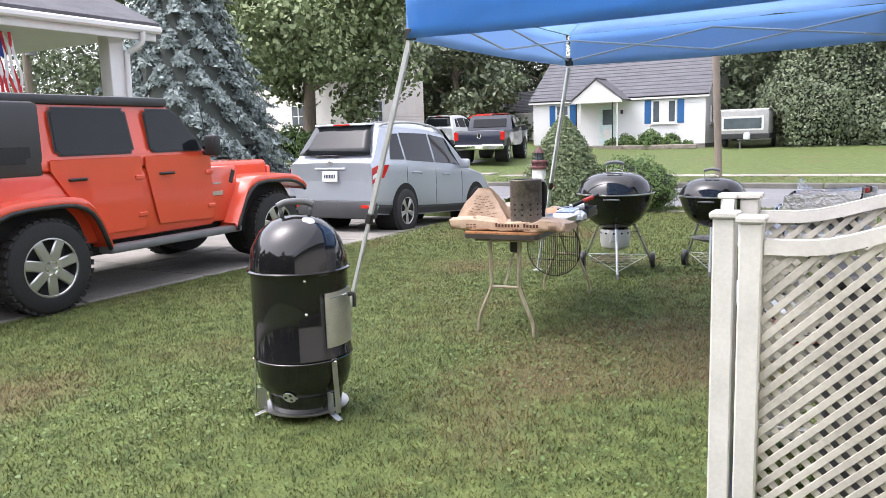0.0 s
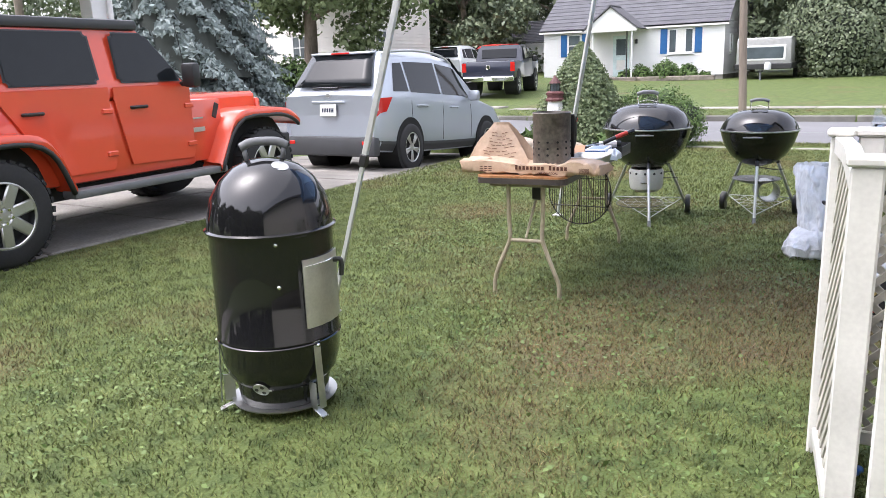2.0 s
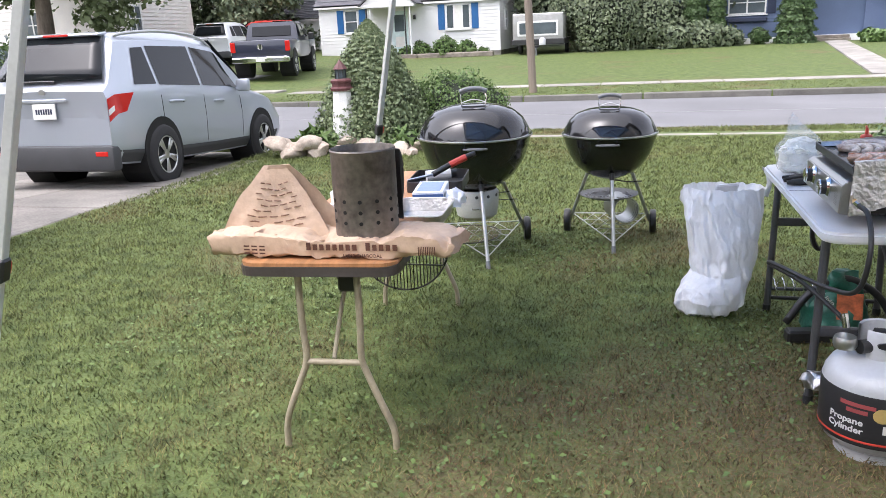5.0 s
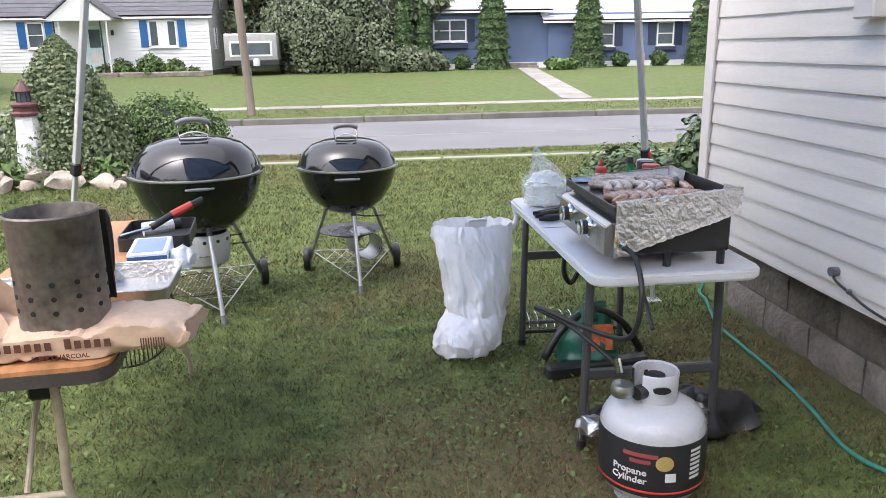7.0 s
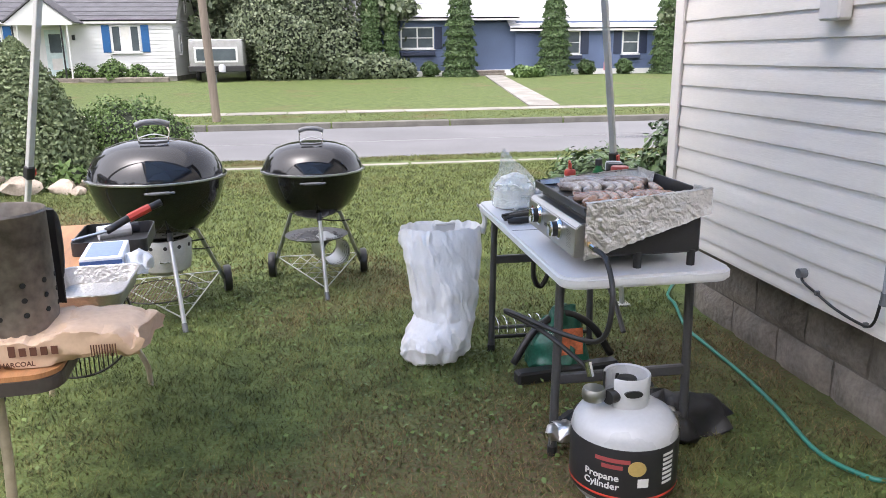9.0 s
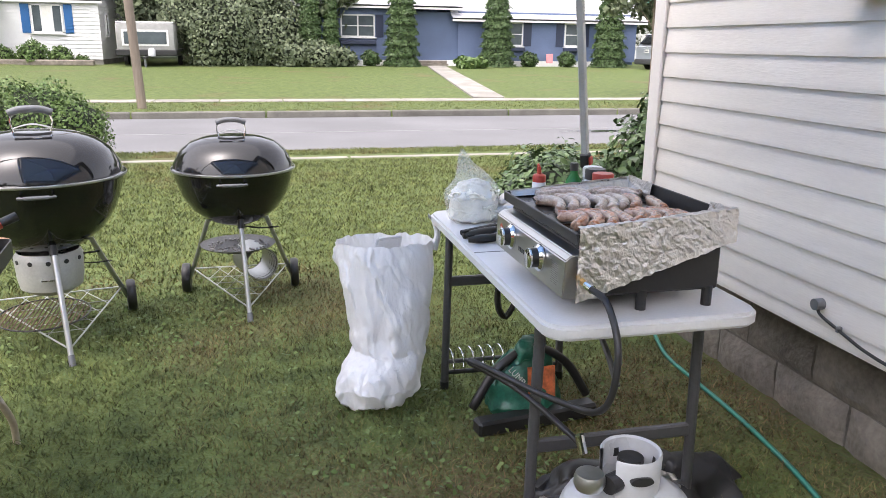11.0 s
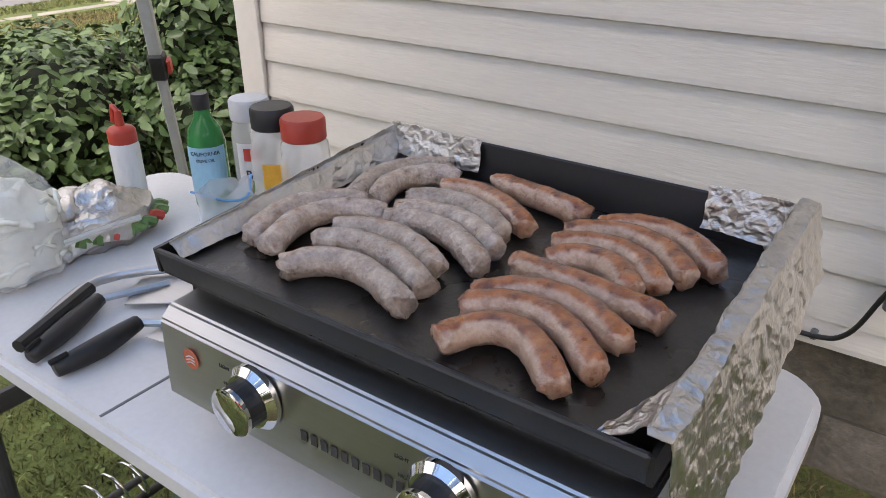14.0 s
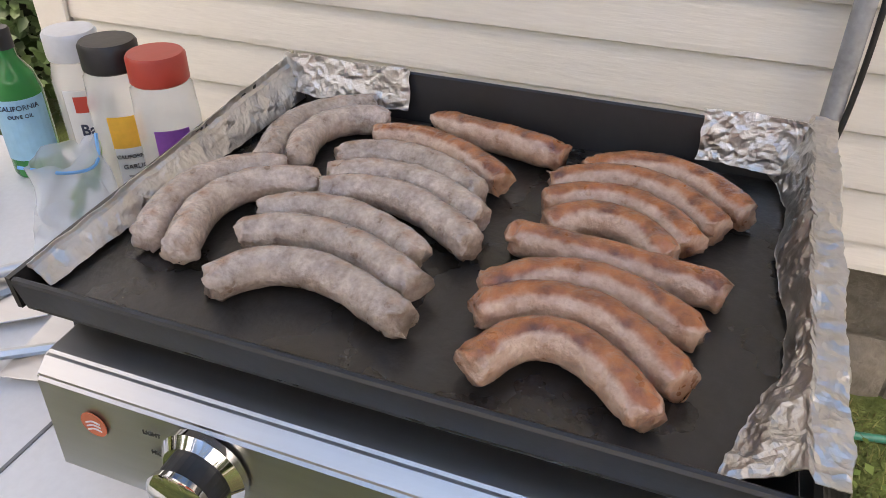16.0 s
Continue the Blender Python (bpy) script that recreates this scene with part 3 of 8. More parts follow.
def fence_post(root, x, y, h, w=0.075):
    bm = box((x, y, h / 2), (w, w, h), 0.006)
    wpart("post", bm, M_WHITEP, root)
    bm = box((x, y, h + 0.012), (w + 0.022, w + 0.022, 0.024), 0.006)
    wpart("post_cap", bm, M_WHITEP, root)


fence = thing("lattice_screen", "white vinyl lattice screen panels with dirty slats beside the house", "fence", -0.5, -3.8, 0)
fence_post(fence, -1.045, -4.05, 1.09)
fence_post(fence, -0.945, -4.13, 1.085)
fence_post(fence, -1.14, -3.40, 1.1, 0.06)
fence_post(fence, -1.055, -3.38, 1.1)
lattice_panel(fence, (-0.905, -4.13), (0.0, -4.13), 0.08, 1.03, 0.1)
lattice_panel(fence, (-1.05, -4.01), (-1.135, -3.435), 0.08, 1.05, 0.05)
lattice_panel(fence, (-1.015, -3.38), (0.0, -3.38), 0.08, 1.05, 0.1)
bin_ = thing("storage_bin", "dark plastic bin behind the lattice screen", "bin", -0.42, -3.77, 0)
part("body", box((0, 0, 0.42), (0.62, 0.44, 0.84), 0.03, seg=2), M_GREYP, bin_)
part("lid", box((0, 0, 0.87), (0.66, 0.48, 0.05), 0.015), M_BLACKP, bin_)

# white folding table
wt = thing("folding_table", "white plastic folding table with dark steel legs", "table", -0.885, -1.005, 0)
bm = prism(rounded(0.6, 1.38, 0.07), 0.04)
bmesh.ops.bevel(bm, geom=[e for e in bm.edges if abs(e.verts[0].co.z - e.verts[1].co.z) < 1e-5], offset=0.009, segments=2, affect="EDGES")
bmesh.ops.translate(bm, vec=(0, 0, 0.695), verts=bm.verts)
part("tabletop", bm, M_TABLEW, wt, smooth=40)
part("fold_seam", box((0, 0.02, 0.7354), (0.58, 0.004, 0.0016)), M_GREYP, wt, "thin seam where the top folds")
part("latch", box((-0.297, 0.655, 0.715), (0.006, 0.07, 0.016), 0.002), M_GREYP, wt)
for sy in (-1, 1):
    y = 0.55 * sy if sy > 0 else -0.48
    for sx in (-1, 1):
        part("leg", rod((sx * 0.255, y, 0.0), (sx * 0.24, y, 0.70), 0.016), M_TABLEG, wt)
        part("foot_cap", rod((sx * 0.255, y, 0.0), (sx * 0.2545, y, 0.035), 0.019), M_BLACKP, wt)
    part("cross_bar", box((0, y, 0.30 if sy < 0 else 0.47), (0.5, 0.022, 0.04), 0.005), M_TABLEG, wt)
    part("lower_bar", rod((-0.25, y, 0.12), (0.25, y, 0.12), 0.009), M_TABLEG, wt)
    part("brace", tube([(0.0, y, 0.46), (0.0, y * 0.75, 0.56), (0.0, y * 0.2, 0.69)], 0.009), M_TABLEG, wt)
part("strap", tube([(-0.12, 0.2, 0.69), (-0.14, 0.22, 0.5), (-0.1, 0.24, 0.42), (-0.06, 0.22, 0.52), (-0.05, 0.2, 0.68)], 0.012, seg=6), M_BLACKP, wt)

# griddle
gr = thing("tabletop_griddle", "stainless and black two-burner gas griddle with foil windscreen", "griddle", -0.9, -1.34, 0.735)
wpart("body", box((-0.88, -1.34, 0.845), (0.39, 0.56, 0.13), 0.006), M_SHEETBLK, gr)
bm = bmesh.new()
pr = [(-1.085, 0.782), (-1.132, 0.787), (-1.128, 0.885), (-1.112, 0.898), (-1.03, 0.903), (-1.03, 0.782)]
a = [bm.verts.new((x, -1.64, z)) for x, z in pr]
b = [bm.verts.new((x, -1.072, z)) for x, z in pr]
for i in range(6):
    bm.faces.new((a[i], a[(i + 1) % 6], b[(i + 1) % 6], b[i]))
bm.faces.new(a[::-1]), bm.faces.new(b)
bmesh.ops.recalc_face_normals(bm, faces=bm.faces)
bmesh.ops.bevel(bm, geom=bm.edges[:], offset=0.003, segments=2, affect="EDGES")
panel = wpart("control_panel", bm, M_STEEL, gr, "brushed stainless control panel", smooth=30)
for y in (-1.61, -1.07):
    for x in (-0.71, -0.9):
        wpart("foot", rod((x, y, 0.735), (x, y, 0.79), 0.014), M_BLACKP, gr)
# the cooking plate: a shallow pan with a low front lip and higher back and sides
wpart("plate_floor", box((-0.885, -1.34, 0.925), (0.42, 0.585, 0.014), 0.003), M_IRON, gr, "dark oiled steel cooking plate")
wpart("front_lip", box((-1.094, -1.34, 0.935), (0.007, 0.592, 0.034), 0.002, ry=-12), M_SHEETBLK, gr)
wpart("back_wall", box((-0.668, -1.34, 0.952), (0.006, 0.592, 0.066), 0.002, ry=8), M_SHEETBLK, gr)
for y, s in ((-1.042, 1), (-1.64, -1)):
    bm = bmesh.new()
    vs = [bm.verts.new(p) for p in ((-1.096, y, 0.92), (-0.666, y, 0.92), (-0.663, y, 0.982), (-0.88, y, 0.966), (-1.098, y, 0.95))]
    bm.faces.new(vs)
    wpart("side_wall", thicken(bm, 0.005), M_SHEETBLK, gr)


def foil(name, f, nx, ny, amp, seed):
    """A creased sheet of foil."""
    def g(u, v):
        p = Vector(f(u, v))
        w = Vector((0, 0, 0))
        for f_, k_ in ((23, 1.3), (52, 0.8), (110, 0.45)):
            # sharp creases that run slantwise across the sheet
            q = Vector((p.x * f_ + p.z * f_ * 0.6, p.y * f_, p.z * f_ * 0.7 - p.x * f_ * 0.3)) + Vector((seed * f_ * 0.1, seed, 0))
            nv = noise.noise_vector(q)
            w += k_ * Vector((1 - 2.6 * abs(nv.x), 1 - 2.6 * abs(nv.y), 1 - 2.6 * abs(nv.z))) * 0.6
        return p + amp * w
    return wpart(name, thicken(grid(nx, ny, g), 0.0008), M_FOIL, gr, "crumpled aluminium foil windscreen")


def south_foil(u, v):
    # hangs outside the south wall, comes over its rim and lies inside
    x = -1.1 + 0.43 * u
    rim = 0.966 + 0.034 * u
    if v < 0.62:
        t = v / 0.62
        drop = (0.185 - 0.105 * u) * (1 - t)
        return (x - 0.01 * (1 - t), -1.652 - 0.02 * (1 - t), rim - drop)
    if v < 0.7:
        return (x, -1.652 + 0.022 * (v - 0.62) / 0.08, rim)
    t = (v - 0.7) / 0.3
    wide = 0.011 + 0.034 * max(0.0, 1 - 4 * u) + 0.004 * math.sin(13 * u) + 0.02 * max(0.0, 5 * u - 4)
    return (x + 0.012, -1.63 + wide * t, max(0.9355, rim - (rim - 0.934) * t ** 0.8))


foil("windscreen_foil", south_foil, 130, 84, 0.0027, 3)
foil("windscreen_foil", lambda u, v: (-1.08 + 0.42 * u, -1.036 - 0.008 + (0.02 * (1 - v) if v < 0.8 else 0.0) * -1, 0.936 + (0.016 + 0.034 * u) * v), 110, 18, 0.0016, 9)
foil("windscreen_foil", lambda u, v: (-0.674 - 0.012 * (1 - v), -1.04 - 0.165 * u, 0.945 + 0.044 * v), 60, 20, 0.002, 14)
foil("windscreen_foil", lambda u, v: (-0.676 - 0.014 * (1 - v), -1.53 - 0.115 * u, 0.945 + 0.052 * v), 50, 22, 0.0022, 21)

# knobs, emblem and markings on the panel
PM = Matrix(((0, 0, -1, 0), (-1, 0, 0, 0), (0, 1, 0, 0), (0, 0, 0, 1)))  # letters that face the lawn
for n_, y in enumerate((-1.232, -1.473)):
    kn = part("knob", rod((0, 0, 0.012), (0, 0, 0.034), 0.026, 0.025, 28), M_BLACKP, gr, "black knob with chrome face")
    kn.matrix_local = gr.matrix_basis.inverted() @ Matrix.Translation((-1.131, y, 0.85)) @ PM
    part("bezel", lathe([(0.0, 0.0), (0.037, 0.0), (0.037, 0.006), (0.03, 0.013), (0.0, 0.013)], 32), M_CHROME, kn, "chrome bezel", smooth=40)
    part("cap", lathe([(0.0, 0.030), (0.0275, 0.0305), (0.0275, 0.035), (0.024, 0.0375), (0.0, 0.036)], 32), M_CHROME, kn, "polished face", smooth=40)
inv = gr.matrix_basis.inverted()
M_BADGE = mat("orange_badge", (0.6, 0.16, 0.08), 0.5, bump=0)
M_MARK = mat("dark_print", (0.05, 0.05, 0.05), 0.6, bump=0)
M_FAINT = mat("grey_print", (0.28, 0.27, 0.26), 0.6, bump=0)
o = part("badge", lathe([(0, 0), (0.0125, 0), (0.0125, 0.0008), (0, 0.0008)], 24), M_BADGE, panel)
o.matrix_local = inv @ Matrix.Translation((-1.1305, -1.125, 0.853)) @ PM
for k in range(3):
    o = part("badge_mark", tube([(-0.007, -0.005 + 0.004 * k, 0), (0, -0.002 + 0.004 * k, 0), (0.007, -0.003 + 0.004 * k, 0)], 0.0008, 5), M_TABLEW, panel)
    o.matrix_local = inv @ Matrix.Translation((-1.1315, -1.125, 0.851)) @ PM
for k in range(10):
    o = part("nameplate_bar", box((-0.0615 + 0.0137 * k, 0, 0), (0.0085, 0.0125, 0.0006)), M_MARK, panel)
    o.matrix_local = inv @ Matrix.Translation((-1.1312, -1.36, 0.83)) @ PM
bm = bmesh.new()
for k in range(11):
    box((0.002 * (k % 3), -0.0055 * k, 0), (0.05 - 0.004 * (k % 4), 0.0016, 0.0004), bm=bm)
o = part("warning_bars", bm, M_FAINT, panel)
o.matrix_local = inv @ Matrix.Translation((-1.1312, -1.575, 0.866)) @ PM
for y in (-1.232, -1.473):
    words("OFF", 0.007, M_MARK, panel, inv @ Matrix.Translation((-1.1315, y, 0.881)) @ PM)
    words("LIGHT", 0.006, M_MARK, panel, inv @ Matrix.Translation((-1.1315, y + 0.047, 0.866)) @ PM)
    words("HIGH", 0.006, M_MARK, panel, inv @ Matrix.Translation((-1.1315, y + 0.045, 0.845)) @ PM)
    o = part("heat_mark", box((0, 0, 0), (0.007, 0.012, 0.0005)), M_RED, panel)
    o.matrix_local = inv @ Matrix.Translation((-1.1315, y + 0.036, 0.842)) @ PM


def sausage(x0, y0, x1, y1, x2, y2, brown):
    """A bent link from end to end through its middle, with a wrinkled casing and ragged meat at its ends."""
    r, zc = 0.0162, 0.9325 + 0.0162
    mid = Vector((x1, y1, zc + 0.002))
    a, b = Vector((x0, y0, zc - 0.001)), Vector((x2, y2, zc - 0.001))
    qa, qb = (a + mid) / 2 + (mid - (a + b) / 2) * 0.25, (b + mid) / 2 + (mid - (a + b) / 2) * 0.25
    s = Vector((x0 * 91, y0 * 77, x2 * 50))
    prof = lambda t: (0.72 + 0.28 * min(1, min(t, 1 - t) / 0.07) ** 0.5) * (1 + 0.07 * noise.noise(s + Vector((t * 6, 0, 0))))
    bm = tube([a, qa, mid, qb, b], r, 30, 22, radii=prof)
    bmesh.ops.recalc_face_normals(bm, faces=bm.faces)
    bm.normal_update()
    fl = bm.verts.layers.float.new("fried")
    side = Vector((0.28, 0.1, 0.955))
    axis = (b - a).normalized()
    for v in bm.verts:
        e = min((v.co - a).length, (v.co - b).length)
        strip = max(0.0, v.normal.dot(side) - (0.42 if brown else 0.68)) * (1.7 if brown else 1.2)
        v[fl] = min(0.8, strip + (0.55 if brown else 0.28) * max(0.0, 1 - e / 0.03) + (0.13 if brown else 0.08) + 0.14 * noise.noise(s + v.co * 14))
    for v in bm.verts:
        e = min((v.co - a).length, (v.co - b).length)
        torn = max(0.0, 1 - e / 0.022)
        along = v.co.dot(axis)
        wrinkle = noise.noise(s + Vector((along * 150, v.normal.z * 2.5, v.normal.x * 2.5)))
        lump = noise.noise(s + v.co * 60)
        v.co += v.normal * (0.0006 * wrinkle + 0.0011 * lump) + torn * (0.014 * noise.noise_vector(s + v.co * 85) + 0.004 * noise.noise_vector(s + v.co * 300))
        v.co.z = max(v.co.z, 0.9325)
    lab = "fat browned pork sausage frying on the griddle" if brown else "pale grey half-cooked pork sausage on the griddle"
    ob = part("sausage", bm, M_SAUSB if brown else M_SAUS, None, "", True)
    tagged(ob, lab, "sausage", "sausages on the griddle")


sausage(-1.010, -1.106, -0.917, -1.096, -0.857, -1.151, 0)
sausage(-1.020, -1.146, -0.923, -1.130, -0.872, -1.198, 0)
sausage(-0.852, -1.127, -0.756, -1.116, -0.693, -1.176, 0)
sausage(-0.844, -1.155, -0.763, -1.146, -0.720, -1.200, 0)
sausage(-1.047, -1.194, -1.003, -1.251, -1.034, -1.354, 0)
sausage(-0.977, -1.178, -0.957, -1.250, -0.993, -1.346, 0)
sausage(-0.942, -1.174, -0.920, -1.245, -0.953, -1.334, 0)
sausage(-0.888, -1.207, -0.875, -1.281, -0.921, -1.367, 0)
sausage(-0.857, -1.203, -0.841, -1.280, -0.881, -1.362, 0)
sausage(-0.824, -1.190, -0.800, -1.260, -0.840, -1.345, 0)
sausage(-0.765, -1.205, -0.762, -1.274, -0.810, -1.361, 1)
sausage(-0.705, -1.253, -0.724, -1.334, -0.735, -1.401, 1)
sausage(-0.757, -1.427, -0.734, -1.506, -0.790, -1.579, 1)
sausage(-0.793, -1.403, -0.768, -1.483, -0.822, -1.559, 1)
sausage(-0.831, -1.404, -0.808, -1.474, -0.854, -1.539, 1)
sausage(-0.866, -1.418, -0.844, -1.469, -0.882, -1.524, 1)
sausage(-0.893, -1.393, -0.904, -1.479, -0.912, -1.569, 1)
sausage(-0.975, -1.394, -0.937, -1.467, -0.972, -1.554, 1)
sausage(-1.002, -1.396, -0.973, -1.471, -1.025, -1.551, 1)
sausage(-1.063, -1.412, -1.014, -1.461, -1.062, -1.534, 1)

gr.scale.y = 0.978

# propane cylinder and its hose
tank = thing("propane_cylinder", "white propane cylinder with a black printed sleeve on the grass", "gas cylinder", -1.0, -1.80, 0)
tank.scale = (1.1, 1.1, 0.98)
part("foot_ring", lathe([(0.09, 0), (0.105, 0), (0.105, 0.03), (0.1, 0.05), (0.09, 0.05)], 40), M_TANKW, tank, smooth=40)
body = part("vessel", lathe([(0.0, 0.03), (0.1, 0.032), (0.14, 0.06), (0.155, 0.1), (0.155, 0.27), (0.15, 0.295), (0.135, 0.325), (0.1, 0.35), (0.05, 0.362), (0, 0.364)], 48), M_TANKW, tank, smooth=40)
M_SLEEVE = mat("black_sleeve", (0.02, 0.02, 0.022), 0.45, bump=0.05)
M_YEL = mat("yellow_badge", (0.4, 0.29, 0.1), 0.5, bump=0)
M_LABELW = mat("white_print", (0.62, 0.62, 0.6), 0.6, var=0.05, bump=0)
part("sleeve", lathe([(0.1545, 0.085), (0.1568, 0.095), (0.1568, 0.262), (0.1552, 0.27)], 48), M_SLEEVE, body, "black printed sleeve", smooth=40)
part("red_band", lathe([(0.1572, 0.1), (0.1578, 0.102), (0.1578, 0.106), (0.1572, 0.108)], 48), M_RED, body, smooth=40)
bm = lathe([(0.062, 0.345), (0.066, 0.37), (0.068, 0.455), (0.065, 0.46), (0.06, 0.455), (0.061, 0.37), (0.058, 0.345)], 40)
cam_side = math.atan2(-2.2, -0.9)
gone = [f for f in bm.faces if abs((math.atan2(f.calc_center_median().y, f.calc_center_median().x) - cam_side + 1.05 + math.pi) % (2 * math.pi) - math.pi) < 0.5 and 0.355 < f.calc_center_median().z]
bmesh.ops.delete(bm, geom=gone, context="FACES")
collar = part("collar", bm, M_TANKW, tank, smooth=40)
for a in (cam_side + 0.3, cam_side + 2.0, cam_side + 3.6):
    o = part("grip_hole", lathe([(0, 0), (0.02, 0), (0.02, 0.012), (0, 0.012)], 18), M_BLACKP, collar)
    o.matrix_local = Matrix.Translation((0.06 * math.cos(a), 0.06 * math.sin(a), 0.415)) @ Matrix.Rotation(a, 4, "Z") @ Matrix.Rotation(math.pi / 2, 4, "Y") @ Matrix.Diagonal((0.6, 1.3, 1, 1))
bm = rod((0, 0, 0.36), (0, 0, 0.42), 0.018)
rod((0, 0, 0.4), (-0.05, -0.03, 0.4), 0.013, bm=bm)
valve = part("valve", bm, mat("brass", (0.6, 0.42, 0.18), 0.3, 1.0), tank)
part("hand_wheel", lathe([(0, 0.42), (0.028, 0.42), (0.03, 0.43), (0.028, 0.44), (0, 0.442)], 16), M_BLACKP, valve)
part("coupling_nut", rod((-0.04, -0.03, 0.4), (-0.075, -0.045, 0.4), 0.023, seg=20), M_BLACKP, tank)
part("regulator", lathe([(0, -0.02), (0.03, -0.02), (0.034, -0.008), (0.034, 0.008), (0.03, 0.02), (0, 0.02)], 24, at=(-0.11, -0.03, 0.41)), M_ALU, tank, "grey die-cast regulator", smooth=40)


def bent(text, size, r, a0, z, material, parent, bold=0.0, squeeze=1.0):
    """Letters bent round an upright cylinder of radius r, centred on the angle a0."""
    ob = words(text, size, material, parent, Matrix(), bold=bold)
    for v in ob.data.vertices:
        a = a0 + v.co.x * squeeze / r
        h, d = v.co.y, r + v.co.z
        v.co = (d * math.cos(a), d * math.sin(a), z + h)
    return ob


bent("Propane", 0.031, 0.1575, cam_side - 0.4, 0.172, M_LABELW, body, 0.0006)
bent("Cylinder", 0.031, 0.1575, cam_side - 0.4, 0.142, M_LABELW, body, 0.0006)
for k, w in enumerate((0.1, 0.06)):
    bm = grid(12, 1, lambda u, v: (0.1576 * math.cos(cam_side - 0.2 + (u - 0.5) * w / 0.157), 0.1576 * math.sin(cam_side - 0.2 + (u - 0.5) * w / 0.157), 0.225 - 0.022 * k + 0.014 * v))
    part("brand_bar", thicken(bm, 0.0005), mat("dull_red_print", (0.3, 0.06, 0.06), 0.6, bump=0), body)
o = part("badge", lathe([(0, 0), (0.026, 0), (0.026, 0.001), (0, 0.001)], 14), M_YEL, body)
ab = cam_side + 0.24
o.matrix_local = Matrix.Translation((0.157 * math.cos(ab), 0.157 * math.sin(ab), 0.21)) @ Matrix.Rotation(ab, 4, "Z") @ Matrix.Rotation(math.pi / 2, 4, "Y")
for k in range(7):
    bm = grid(6, 1, lambda u, v: (0.1578 * math.cos(cam_side + 0.75 + 0.26 * u), 0.1578 * math.sin(cam_side + 0.75 + 0.26 * u), 0.24 - 0.016 * k + 0.009 * v))
    part("notice_bar", thicken(bm, 0.0005), M_LABELW, body)
bm = grid(4, 1, lambda u, v: (0.1577 * math.cos(cam_side + 0.26 + 0.2 * u), 0.1577 * math.sin(cam_side + 0.26 + 0.2 * u), 0.145 + 0.03 * v))
part("notice", thicken(bm, 0.0005), M_LABELW, body)

hose = thing("gas_hose", "black rubber gas hose from the griddle to the cylinder", "hose", -1.09, -1.66, 0.84)
wpart("hose_pipe", tube([(-1.09, -1.69, 0.835), (-1.075, -1.77, 0.815), (-1.08, -1.85, 0.72), (-1.1, -1.83, 0.58), (-1.15, -1.66, 0.53), (-1.28, -1.45, 0.545), (-1.3, -1.42, 0.54), (-1.2, -1.52, 0.5), (-1.12, -1.68, 0.45), (-1.098, -1.735, 0.43)], 0.0085, 10, 8), M_BLACKP, hose, smooth=True)
wpart("brass_fitting", rod((-1.09, -1.63, 0.84), (-1.09, -1.68, 0.836), 0.009, seg=6), mat("brass_nut", (0.55, 0.36, 0.14), 0.3, 1.0), hose)
wpart("ferrule", rod((-1.09, -1.68, 0.836), (-1.086, -1.705, 0.832), 0.011), M_CHROME, hose)
wpart("end_fitting", rod((-1.103, -1.722, 0.46), (-1.096, -1.737, 0.415), 0.012), M_CHROME, hose)


